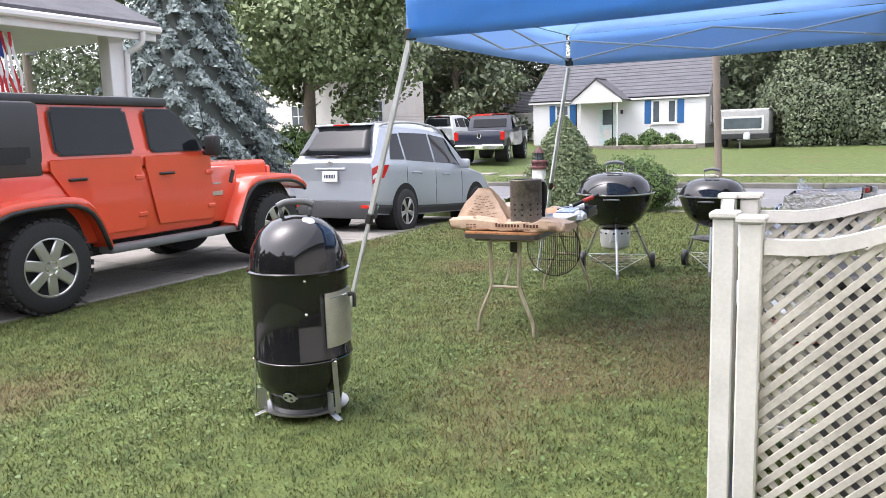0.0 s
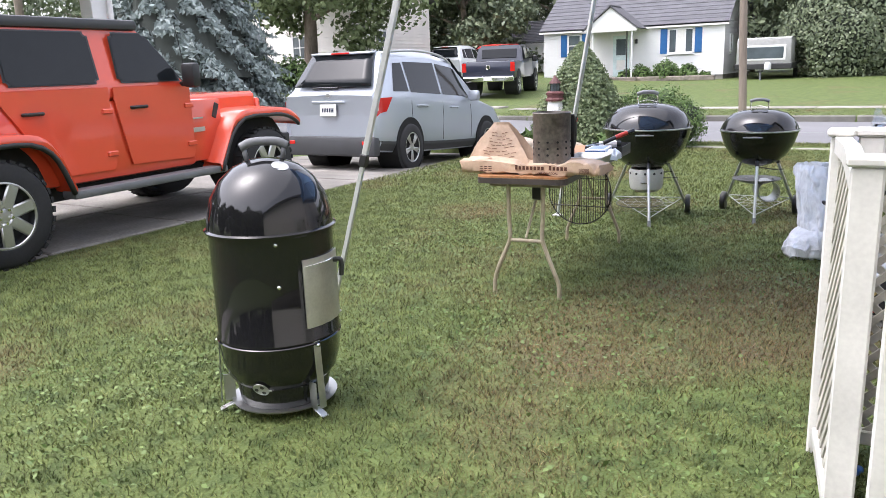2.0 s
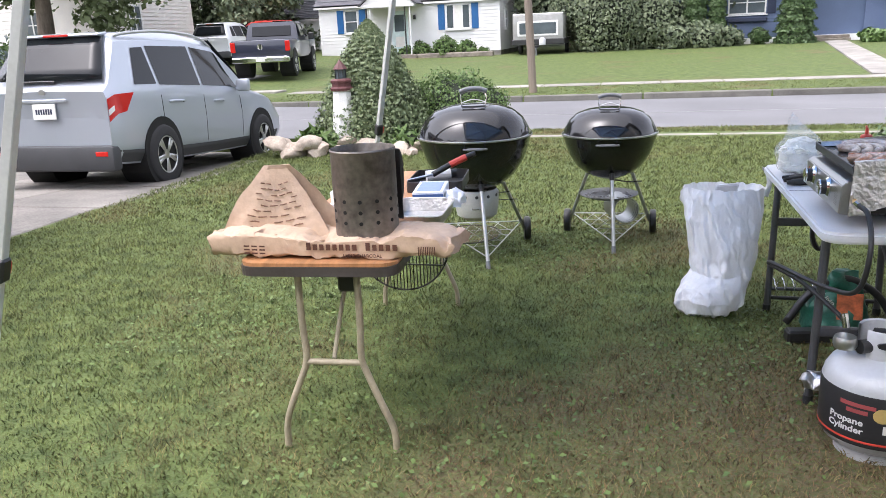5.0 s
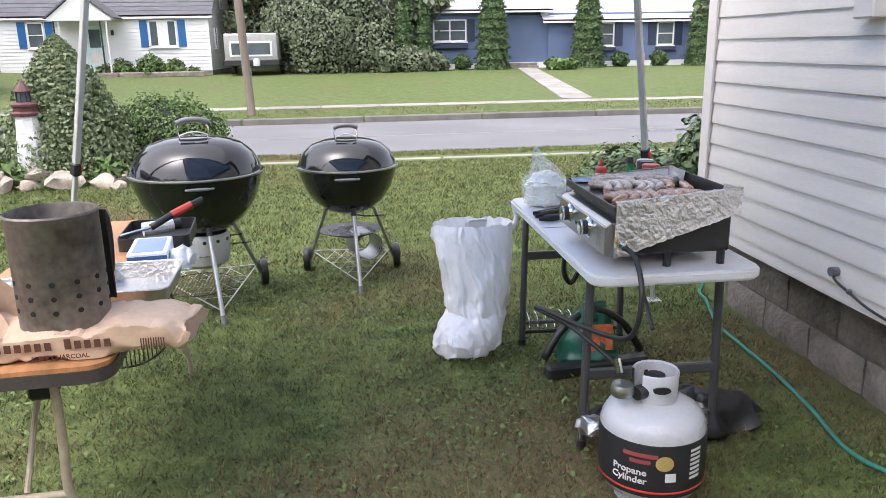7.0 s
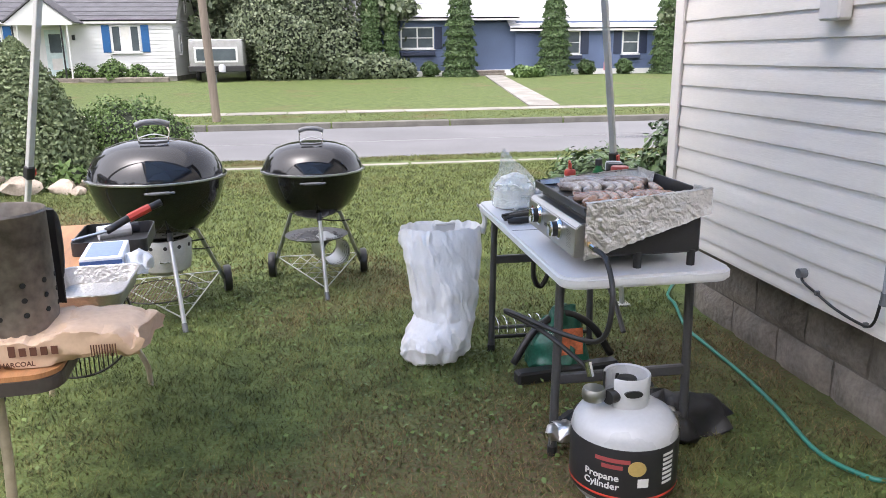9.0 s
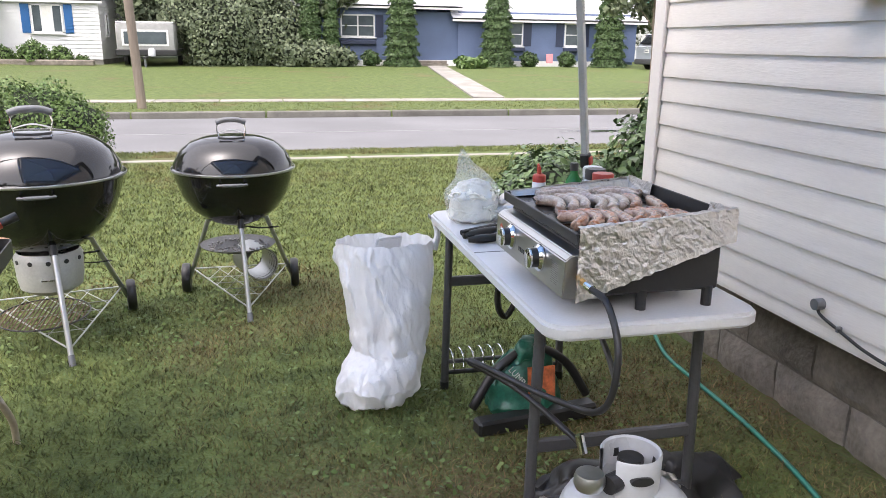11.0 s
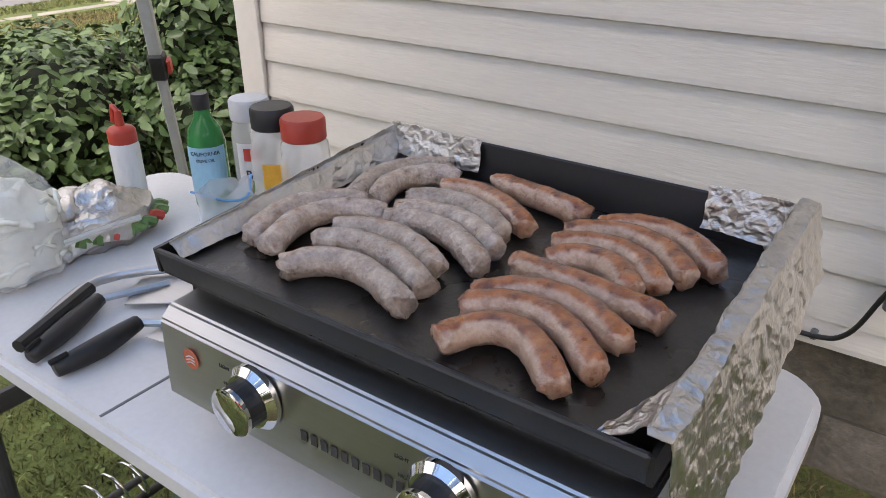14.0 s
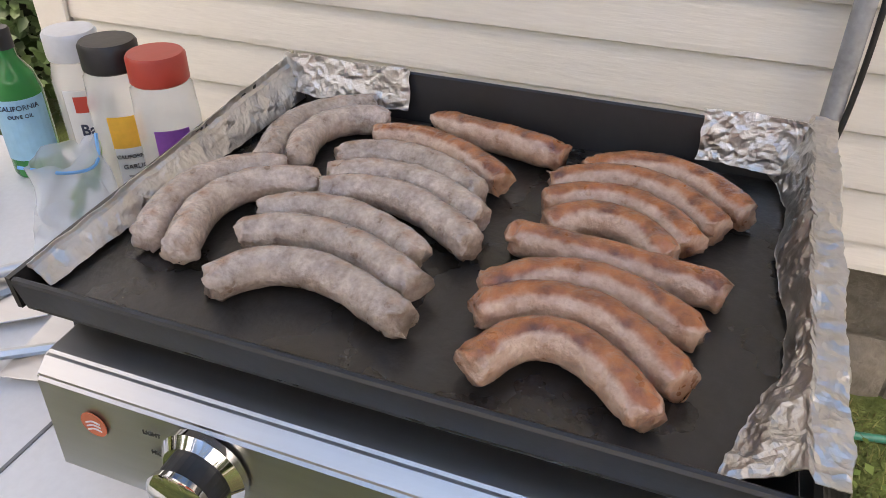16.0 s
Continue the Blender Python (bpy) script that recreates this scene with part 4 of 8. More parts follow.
# kettle grills
def kettle(x, y, R, zr, rz, pot):
    k = thing("kettle_grill", "black enamel kettle charcoal grill with " + ("grey ash pot" if pot else "open ash tray") + " on the lawn", "grill", x, y, 0, rz, "kettle grills")
    b = 0.97 * R
    bowl = [(0.0, zr - b), (0.25 * R, zr - 0.985 * b), (0.5 * R, zr - 0.88 * b), (0.72 * R, zr - 0.69 * b), (0.88 * R, zr - 0.43 * b), (0.97 * R, zr - 0.16 * b), (R, zr - 0.01), (1.015 * R, zr), (0.985 * R, zr)]
    part("bowl", lathe(bowl, 56), M_ENAMEL, k, smooth=50)
    h = 0.58 * R
    lid = part("lid", lathe([(1.0 * R, zr + 0.004), (1.03 * R, zr + 0.002), (1.03 * R, zr + 0.012), (0.995 * R, zr + 0.016), (0.97 * R, zr + 0.25 * h), (0.87 * R, zr + 0.56 * h), (0.7 * R, zr + 0.8 * h), (0.48 * R, zr + 0.93 * h), (0.25 * R, zr + 0.99 * h), (0, zr + h)], 56), M_ENAMEL, k, smooth=50)
    part("rim_band", lathe([(1.031 * R, zr + 0.0), (1.038 * R, zr + 0.006), (1.031 * R, zr + 0.013)], 56), M_ALU, lid, smooth=True)
    # lid handle with its heat shield
    zt = zr + h
    s = R / 0.29
    for sx in (-1, 1):
        bm = tube([(sx * 0.06 * s, -0.05 * s, zt - 0.005), (sx * 0.066 * s, -0.05 * s, zt + 0.035 * s), (sx * 0.055 * s, -0.05 * s, zt + 0.068 * s)], 0.004, 8)
        part("handle_wire", bm, M_CHROME, lid)
    part("handle_grip", tube([(-0.07 * s, -0.05 * s, zt + 0.062 * s), (-0.03 * s, -0.05 * s, zt + 0.075 * s), (0.03 * s, -0.05 * s, zt + 0.075 * s), (0.07 * s, -0.05 * s, zt + 0.062 * s)], 0.013 * s, 10), M_GREYP, lid, "grey plastic handle grip", smooth=True)
    part("heat_shield", thicken(grid(8, 4, lambda u, v: ((u - 0.5) * 0.12 * s, -0.075 * s + 0.05 * s * v, zt + 0.012 + 0.018 * math.sin(math.pi * u))), 0.0015), M_STEEL, lid)
    part("vent", lathe([(0, 0), (0.038, 0), (0.038, 0.004), (0, 0.006)], 24, at=(0.02, -0.12 * s, zt - 0.021)), M_ALU, lid, "round aluminium lid vent", smooth=40)
    # bowl handles
    for a in (-1, 1):
        bm = tube([(-0.065, a * 0.99 * R, zr - 0.035), (-0.06, a * (R + 0.035), zr - 0.032), (0.06, a * (R + 0.035), zr - 0.032), (0.065, a * 0.99 * R, zr - 0.035)], 0.006, 8, 5)
        box((0, a * (R + 0.037), zr - 0.032), (0.1, 0.014, 0.016), 0.004, bm=bm)
        part("side_handle", bm, M_GREYP, k)
    # three legs, two with wheels
    feet = []
    for a, wh in ((-82, 0), (38, 1), (142, 1)):
        ca, sa = math.cos(radians(a)), math.sin(radians(a))
        top, foot = Vector((0.56 * R * ca, 0.56 * R * sa, zr - 0.8 * b)), Vector((1.16 * R * ca, 1.16 * R * sa, 0.085 if wh else 0.0))
        part("leg", rod(top, foot, 0.0125, seg=14), M_ALU, k, smooth=40)
        part("leg_socket", rod(top + (top - foot).normalized() * 0.02, top + (foot - top).normalized() * 0.05, 0.017), M_BLACKP, k)
        feet.append(top.lerp(foot, 0.86))
        if wh:
            sx = 1 if ca > 0 else -1
            bm = lathe([(0, -0.02), (0.05, -0.02), (0.078, -0.022), (0.084, -0.012), (0.084, 0.012), (0.078, 0.022), (0.05, 0.02), (0, 0.02)], 28)
            bmesh.ops.transform(bm, matrix=Matrix.Translation((foot.x + sx * 0.02, foot.y + 0.01, 0.084)) @ Matrix.Rotation(math.pi / 2, 4, "Y"), verts=bm.verts)
            part("wheel", bm, M_BLACKP, k, smooth=40)
        else:
            part("foot_cap", rod(foot, foot + (top - foot).normalized() * 0.05, 0.0145), M_GREYP, k)
    bm = bmesh.new()
    for p, q in ((0, 1), (1, 2), (2, 0)):
        rod(feet[p], feet[q], 0.004, seg=8, bm=bm)
        for t in (0.25, 0.4, 0.55, 0.7):
            rod(feet[p].lerp(feet[q], t), feet[(p + 2) % 3].lerp(feet[q], t), 0.0022, seg=6, bm=bm)
    tagged(part("wire_shelf", bm, M_ALU, k), kind="stuff")
    zb = zr - b
    if pot:
        part("ash_pot", lathe([(0, zb - 0.2), (0.09, zb - 0.2), (0.135, zb - 0.17), (0.145, zb - 0.12), (0.15, zb - 0.02), (0.135, zb + 0.005)], 40), mat("grey_ash_pot", (0.5, 0.5, 0.47), 0.45, 0.3, var=0.15), k, "grey aluminium ash pot", smooth=40)
        for j in range(12):
            a = j * math.pi / 6
            part("pot_hole", rod((0.145 * math.cos(a), 0.145 * math.sin(a), zb - 0.03), (0.152 * math.cos(a), 0.152 * math.sin(a), zb - 0.03), 0.011, seg=10), M_BLACKP, k)
        part("pot_handle", tube([(-0.03, -0.148, zb - 0.1), (-0.03, -0.165, zb - 0.105), (0.03, -0.165, zb - 0.105), (0.03, -0.148, zb - 0.1)], 0.004, 6), M_CHROME, k)
    else:
        part("ash_tray", lathe([(0, zb - 0.145), (0.1, zb - 0.14), (0.19, zb - 0.115), (0.2, zb - 0.11), (0.19, zb - 0.118), (0.1, zb - 0.146), (0, zb - 0.15)], 40), mat("sooty_aluminium_tray", (0.2, 0.2, 0.2), 0.6, 0.6, var=0.4), k, smooth=40)
        bm = bmesh.new()
        for j in range(60):
            r_, a = 0.16 * math.sqrt(random.random()), random.random() * 6.28
            box((r_ * math.cos(a), r_ * math.sin(a), zb - 0.132 + 0.2 * r_ * r_ * 3), (0.012, 0.01, 0.008), rz=a * 50, bm=bm)
        tagged(part("ash", bm, mat("ash", (0.3, 0.29, 0.28), 0.95), k), kind="stuff")
    part("sweep_lever", tube([(0, 0, zb - 0.01), (0.12, -0.02, zb - 0.025), (0.22, -0.03, zb - 0.02)], 0.005, 6), M_BLACKP, k)
    if pot:
        part("lower_lever", tube([(0.14, -0.01, zb - 0.075), (0.2, -0.03, zb - 0.075), (0.27, -0.04, zb - 0.07)], 0.004, 6), M_BLACKP, k)
    return k, feet


k26, f26 = kettle(-2.84, 0.5, 0.365, 0.79, 12, True)
k22, f22 = kettle(-1.985, 0.87, 0.31, 0.745, 0, False)
# a grate stored on the shelf of the larger one, a starter on that of the smaller
grate = thing("cooking_grate", "round rusty wire cooking grate on the shelf below the grill", "grate", -2.87, 0.42, 0.145, 0, rx=3)
bm = bmesh.new()
for k in range(-9, 10):
    h = math.sqrt(max(0, 0.2**2 - (k * 0.02) ** 2))
    rod((k * 0.02, -h, 0), (k * 0.02, h, 0), 0.003, seg=6, bm=bm)
tagged(part("wire_mesh", bm, mat("rusty_wire", (0.16, 0.1, 0.07), 0.7, 0.5, var=0.4), grate), kind="stuff")
part("ring", tube([(0.2 * math.cos(a), 0.2 * math.sin(a), 0) for a in (k * math.pi / 12 for k in range(25))], 0.004, 6, 2), M_IRON, grate)
st2 = thing("spare_starter", "sooty metal charcoal starter lying under the smaller grill", "charcoal starter", -1.9, 0.87, 0.235, 20, rx=90)
part("can", lathe([(0.08, -0.11), (0.09, -0.11), (0.09, 0.11), (0.085, 0.11), (0.08, -0.1)], 30), M_ALU, st2, smooth=40)
bm = bmesh.new()
for k in range(5):
    tube([(0.086 * math.cos(a), 0.086 * math.sin(a), -0.02 + 0.03 * k) for a in (j * math.pi / 6 for j in range(13))], 0.003, 5, 2, bm=bm)
part("bottom_coil", bm, M_IRON, st2)

# bullet smoker
sm = thing("bullet_smoker", "tall black enamel bullet smoker standing on the lawn", "smoker", -3.13, -3.91, 0)
sm.scale = (0.91, 0.91, 0.96)
R = 0.272
part("heat_pan", lathe([(0.0, 0.03), (0.2, 0.032), (0.235, 0.045), (0.24, 0.052), (0.23, 0.05), (0.0, 0.04)], 48), M_ALU, sm, "dull aluminium heat shield pan", smooth=40)
part("lower_bowl", lathe([(0.0, 0.09), (0.13, 0.095), (0.2, 0.125), (0.245, 0.18), (0.265, 0.25), (R, 0.325), (R + 0.006, 0.335), (R, 0.34)], 60), M_ENAMEL, sm, smooth=50)
part("skirt", lathe([(0.195, 0.05), (0.2, 0.05), (0.212, 0.14), (0.2, 0.14)], 48), M_ENAMEL, sm, smooth=40)
mid = part("middle_section", lathe([(R - 0.002, 0.34), (R + 0.004, 0.345), (R + 0.004, 0.352), (R - 0.002, 0.36), (R - 0.002, 0.775), (R + 0.004, 0.79), (R + 0.002, 0.797)], 60), M_ENAMEL, sm, smooth=50)
lid = part("lid", lathe([(R + 0.012, 0.792), (R + 0.014, 0.8), (R + 0.002, 0.806), (R - 0.004, 0.86), (R - 0.025, 0.93), (R - 0.07, 1.0), (R - 0.13, 1.048), (R - 0.2, 1.075), (0, 1.084)], 60), M_ENAMEL, sm, smooth=50)
for a in (4,):
    bm = grid(14, 3, lambda u, v: ((R + 0.006) * math.cos(radians(-22 + 54 * u)), (R + 0.006) * math.sin(radians(-22 + 54 * u)), 0.405 + 0.285 * v))
    door = part("door", thicken(bm, 0.006), mat("dull_aluminium_door", (0.55, 0.55, 0.5), 0.42, 0.9, var=0.12, scale=12, bump=0.06), mid, "dull aluminium access door", smooth=40)
    a = radians(17)
    part("latch", tube([((R + 0.012) * math.cos(a), (R + 0.012) * math.sin(a), 0.655), ((R + 0.045) * math.cos(a), (R + 0.045) * math.sin(a), 0.655), ((R + 0.045) * math.cos(a), (R + 0.045) * math.sin(a), 0.59)], 0.011, 8, 5), M_BLACKP, door)
    part("door_wire", tube([((R + 0.011) * math.cos(radians(t)), (R + 0.011) * math.sin(radians(t)), 0.665) for t in (-20, -11, -1, 9, 17)], 0.0025, 6, 3), M_CHROME, door)
for z in (0.592, 0.764):
    a = radians(-44)
    part("bolt", lathe([(0.009, 0), (0.008, 0.004), (0, 0.007)], 12), M_CHROME, mid, smooth=True).matrix_local = Matrix.Translation(((R - 0.003) * math.cos(a), (R - 0.003) * math.sin(a), z)) @ Matrix.Rotation(a, 4, "Z") @ Matrix.Rotation(math.pi / 2, 4, "Y")
for a in (-13, 107, 227):
    ca, sa = math.cos(radians(a)), math.sin(radians(a))
    bm = bmesh.new()
    m = Matrix.Rotation(radians(a), 4, "Z")
    box((0.277, 0, 0.2), (0.006, 0.036, 0.3), 0.003, ry=-3, bm=bm)
    box((0.262, 0, 0.025), (0.07, 0.036, 0.006), 0.002, bm=bm, ry=20)
    box((0.245, -0.02, 0.1), (0.05, 0.004, 0.12), 0.002, bm=bm)
    bmesh.ops.transform(bm, matrix=m, verts=bm.verts)
    leg = part("leg", bm, M_ALU, sm, "flat aluminium leg")
    part("bolt", lathe([(0.009, 0), (0.008, 0.004), (0, 0.007)], 12), M_CHROME, leg, smooth=True).matrix_local = Matrix.Translation((0.28 * ca, 0.28 * sa, 0.325)) @ m @ Matrix.Rotation(math.pi / 2, 4, "Y")
a = radians(-72)
dm = part("damper", lathe([(0, 0), (0.036, 0), (0.036, 0.003), (0, 0.004)], 28), M_ALU, sm, "round three-hole aluminium air damper")
dm.matrix_local = Matrix.Translation((0.236 * math.cos(a), 0.236 * math.sin(a), 0.155)) @ Matrix.Rotation(a, 4, "Z") @ Matrix.Rotation(radians(90 + 32), 4, "Y")
for k in range(3):
    t = k * 2.094 + 0.5
    part("damper_hole", rod((0.02 * math.cos(t), 0.02 * math.sin(t), 0.001), (0.02 * math.cos(t), 0.02 * math.sin(t), 0.0055), 0.009), M_BLACKP, dm)
part("damper_tab", box((0, 0.04, 0.004), (0.012, 0.02, 0.004), 0.001), M_ALU, dm)
part("lid_vent", lathe([(0, 0), (0.036, 0), (0.036, 0.006), (0, 0.01)], 28), M_ALU, lid, "round lid vent", smooth=40).matrix_local = Matrix.Translation((0.115, -0.035, 1.05)) @ pose(0, 0, 0, 8, 24, 0)
ax = Vector((0.72, 0.69, 0))
bm = bmesh.new()
tube([ax * -0.075 + Vector((0, 0, 1.07)), ax * -0.085 + Vector((0, 0, 1.12))], 0.011, 8, smooth=False, bm=bm)
tube([ax * 0.075 + Vector((0, 0, 1.07)), ax * 0.085 + Vector((0, 0, 1.12))], 0.011, 8, smooth=False, bm=bm)
tube([ax * -0.1 + Vector((0, 0, 1.125)), ax * -0.05 + Vector((0, 0, 1.145)), ax * 0.05 + Vector((0, 0, 1.145)), ax * 0.1 + Vector((0, 0, 1.125))], 0.018, 12, bm=bm)
part("lid_handle", bm, M_GREYP, lid, "grey plastic lid handle", smooth=True)

# brown folding table
bt = thing("folding_table", "old brown laminate folding table with tan tube legs", "table", -2.88, -1.375, 0, 4.5)
top = prism(rounded(0.54, 1.70, 0.06), 0.012)
bmesh.ops.translate(top, vec=(0, 0, 0.73), verts=top.verts)
part("tabletop", top, M_WOODTOP, bt, "wood-look laminate top")
edge = prism(rounded(0.546, 1.706, 0.06), 0.032)
bmesh.ops.translate(edge, vec=(0, 0, 0.697), verts=edge.verts)
part("edge_band", edge, mat("dark_edge_band", (0.06, 0.05, 0.045), 0.4, var=0.2), bt)
part("apron", box((0, 0, 0.68), (0.44, 1.5, 0.03), 0.004), M_TAN, bt)
for y in (-0.74, 0.78):
    for s in (-1, 1):
        part("leg", tube([(s * 0.105, y, 0.69), (s * 0.105, y, 0.5), (s * 0.1, y, 0.37), (s * 0.115, y, 0.31), (s * 0.17, y - 0.01, 0.18), (s * 0.2, y, 0.09), (s * 0.205, y, 0.0)], 0.0125, 12, 4), M_TAN, bt, smooth=40)
    part("stretcher", rod((-0.1, y, 0.345), (0.1, y, 0.345), 0.011), M_TAN, bt)
    part("brace", tube([(0.0, y, 0.36), (0.0, y * 0.8, 0.52), (0.0, y * 0.55, 0.67)], 0.008, 8), M_TAN, bt)
part("brace_lock", box((0.04, -0.62, 0.62), (0.07, 0.06, 0.09), 0.008), M_BLACKP, bt)

# canopy
can = thing("pop_up_canopy", "blue fabric pop-up canopy on slanted grey metal legs", "canopy", -1.9, -1.4, 0)
C = [(-3.13, -2.75), (-3.08, -0.12), (-0.56, -0.2), (-0.52, -2.75)]
B = [(-3.72, -2.85), (-3.6, 0.32), (-0.23, 0.1), (-0.2, -3.0)]
for (cx, cy), (bx, by) in zip(C, B):
    t, b = Vector((cx, cy, 2.02)), Vector((bx, by, 0.0))
    bm = bmesh.new()
    m = Matrix.Translation((t + b) / 2) @ (t - b).to_track_quat("Z", "Y").to_matrix().to_4x4()
    box((0, 0, 0.45), (0.03, 0.03, 1.15), 0.003, bm=bm)
    box((0, 0, -0.4), (0.024, 0.024, 1.35), 0.003, bm=bm)
    bmesh.ops.transform(bm, matrix=m, verts=bm.verts)
    leg = wpart("leg", bm, M_GREYMET, can)
    bm = box((0, 0, -0.13), (0.042, 0.042, 0.07), 0.006)
    bmesh.ops.transform(bm, matrix=m, verts=bm.verts)
    wpart("height_clamp", bm, M_BLACKP, leg)
    bm = box((0.026, 0, -0.13), (0.012, 0.03, 0.04), 0.004)
    bmesh.ops.transform(bm, matrix=m, verts=bm.verts)
    wpart("red_button", bm, M_RED, leg)
    wpart("foot_plate", box((bx, by, 0.006), (0.08, 0.08, 0.012), 0.003), M_GREYMET, can)
    wpart("corner_bracket", box((cx, cy, 2.03), (0.055, 0.055, 0.07), 0.006), M_BLACKP, can)
for i in range(4):
    (x0, y0), (x1, y1) = C[i], C[(i + 1) % 4]
    n_ = Vector((y1 - y0, x0 - x1, 0)).normalized() * -0.03
    def vf(u, v, x0=x0, y0=y0, x1=x1, y1=y1, n_=n_):
        s = math.sin(math.pi * u)
        w = noise.noise((u * 9 + i * 7, v * 2, 1)) * 0.02
        return (x0 + (x1 - x0) * u + n_.x + n_.x * w * 20, y0 + (y1 - y0) * u + n_.y + n_.y * w * 20, 2.0 + 0.27 * v - 0.015 * s * (1 - v))
    wpart("valance", thicken(grid(26, 4, vf), 0.002), M_TARP, can, smooth=True)
    def rf(u, v, x0=x0, y0=y0, x1=x1, y1=y1):
        px, py = x0 + (x1 - x0) * u, y0 + (y1 - y0) * u
        sag = 0.08 * math.sin(math.pi * v) * math.sin(math.pi * u)
        return (px + (-1.79 - px) * v, py + (-1.46 - py) * v, 2.27 + 0.6 * v - sag + 0.012 * noise.noise((u * 8, v * 8, i)))
    bm = grid(16, 10, rf)
    bmesh.ops.remove_doubles(bm, verts=bm.verts, dist=0.001)
    wpart("roof_panel", thicken(bm, 0.002), M_TARP, can, smooth=True)
    for a_, b_ in ((0.0, 0.5), (0.5, 1.0)):
        p, q = Vector((x0 + (x1 - x0) * a_, y0 + (y1 - y0) * a_, 2.04)), Vector((x0 + (x1 - x0) * b_, y0 + (y1 - y0) * b_, 2.22))
        bm = rod(p, q, 0.009, seg=8)
        rod((p.x, p.y, 2.22), (q.x, q.y, 2.04), 0.009, seg=8, bm=bm)
        wpart("scissor_truss", bm, M_GREYMET, can)


# ---- vehicles ----
def paint(name, col, rough=0.3):
    return mat(name, col, rough, var=0.05, scale=1, fine=300, bump=0, coat=0.8)


P_JEEP, P_SILVER, P_NAVY, P_WHITE, P_RED = paint("orange_red_paint", (0.7, 0.075, 0.03)), mat("silver_paint", (0.42, 0.455, 0.51), 0.34, 0.5, var=0.04, scale=1, fine=300, bump=0, coat=0.6), paint("dark_blue_paint", (0.015, 0.018, 0.035)), paint("white_paint", (0.75, 0.76, 0.77)), paint("red_car_paint", (0.5, 0.04, 0.03))
M_CARGLASS = mat("tinted_car_glass", (0.012, 0.014, 0.016), 0.05, var=0.1, bump=0, spec=0.26)
M_TAILRED = mat("red_lens", (0.5, 0.02, 0.015), 0.12, var=0.1, bump=0)
M_LENS = mat("clear_lens", (0.7, 0.7, 0.7), 0.1, var=0.05, bump=0)
M_PLATE = mat("number_plate", (0.7, 0.7, 0.66), 0.5, var=0.03, bump=0)
M_RIM = mat("alloy_rim", (0.55, 0.55, 0.54), 0.3, 0.9, var=0.08, bump=0)
M_CLAD = mat("dark_grey_cladding", (0.045, 0.047, 0.05), 0.6, var=0.12, bump=0.05)
# near-black that paints in the shade of wheel arches, openings and holes
M_DARKIN = mat("recess_shade", (0.01, 0.01, 0.01), 0.9, bump=0)


def wheel(root, x, y, z, r, w, spokes, side, chunky=False, dark=False):
    """A wheel whose outer face looks to the given side."""
    tyre = lathe([(0.62 * r, -w / 2), (0.9 * r, -w / 2), (0.97 * r, -w * 0.42), (r, -w * 0.3), (r, w * 0.3), (0.97 * r, w * 0.42), (0.9 * r, w / 2), (0.64 * r, w / 2), (0.62 * r, w * 0.4), (0.62 * r, -w / 2)], 40)
    tread = bmesh.new()
    if chunky:
        for k in range(34):
            a = k * 2 * math.pi / 34
            for s in (-1, 1):
                box((r * math.cos(a + s * 0.05), r * math.sin(a + s * 0.05), s * w * 0.3), (0.022, 0.045, w * 0.3), rz=math.degrees(a), bm=tread)
    m = Matrix.Translation((x, y, z)) @ Matrix.Rotation(side * math.pi / 2, 4, "Y")
    t = part("wheel", tyre, M_RUBBER, root, "black rubber tyre", smooth=40)
    t.matrix_local = m
    if chunky:
        tagged(part("tread", tread, M_RUBBER, t), kind="stuff")
    else:
        tread.free()
    rim = lathe([(0.0, w * 0.12), (0.6 * r, w * 0.12), (0.6 * r, w * 0.4), (0.635 * r, w * 0.5), (0.65 * r, w * 0.49), (0.63 * r, w * 0.36)], 40)
    part("rim_barrel", rim, M_CLAD, t, smooth=40)
    bm = lathe([(0.16 * r, w * 0.3), (0.16 * r, w * 0.42), (0.08 * r, w * 0.44), (0, w * 0.44)], 20)
    for k in range(spokes):
        a = k * 2 * math.pi / spokes
        for da in ((-0.13, 0.13) if spokes < 7 else (0,)):
            p = Vector((0.13 * r * math.cos(a), 0.13 * r * math.sin(a), w * 0.4))
            q_ = Vector((0.61 * r * math.cos(a + da), 0.61 * r * math.sin(a + da), w * 0.45))
            d = q_ - p
            mm = Matrix.Translation((p + q_) / 2) @ Matrix.Rotation(math.atan2(d.y, d.x), 4, "Z")
            b2 = box((0, 0, 0), (d.length, (0.235 if spokes >= 7 else 0.12) * r, w * 0.1), 0.012)
            bmesh.ops.transform(b2, matrix=mm, verts=b2.verts)
            tmp = bpy.data.meshes.new("tmp")
            b2.to_mesh(tmp), b2.free()
            bm.from_mesh(tmp)
            bpy.data.meshes.remove(tmp)
    tube([(0.61 * r * math.cos(a), 0.61 * r * math.sin(a), w * 0.45) for a in (k * math.pi / 12 for k in range(25))], 0.025 * r, 6, 2, bm=bm)
    part("rim", bm, M_RIM, t, "spoked alloy rim", smooth=40)
    if chunky:
        for k in range(5):
            a = k * 2 * math.pi / 5
            part("lug_nut", rod((0.13 * r * math.cos(a), 0.13 * r * math.sin(a), w * 0.4), (0.13 * r * math.cos(a), 0.13 * r * math.sin(a), w * 0.52), 0.012, seg=6), M_CHROME, t)
    return t


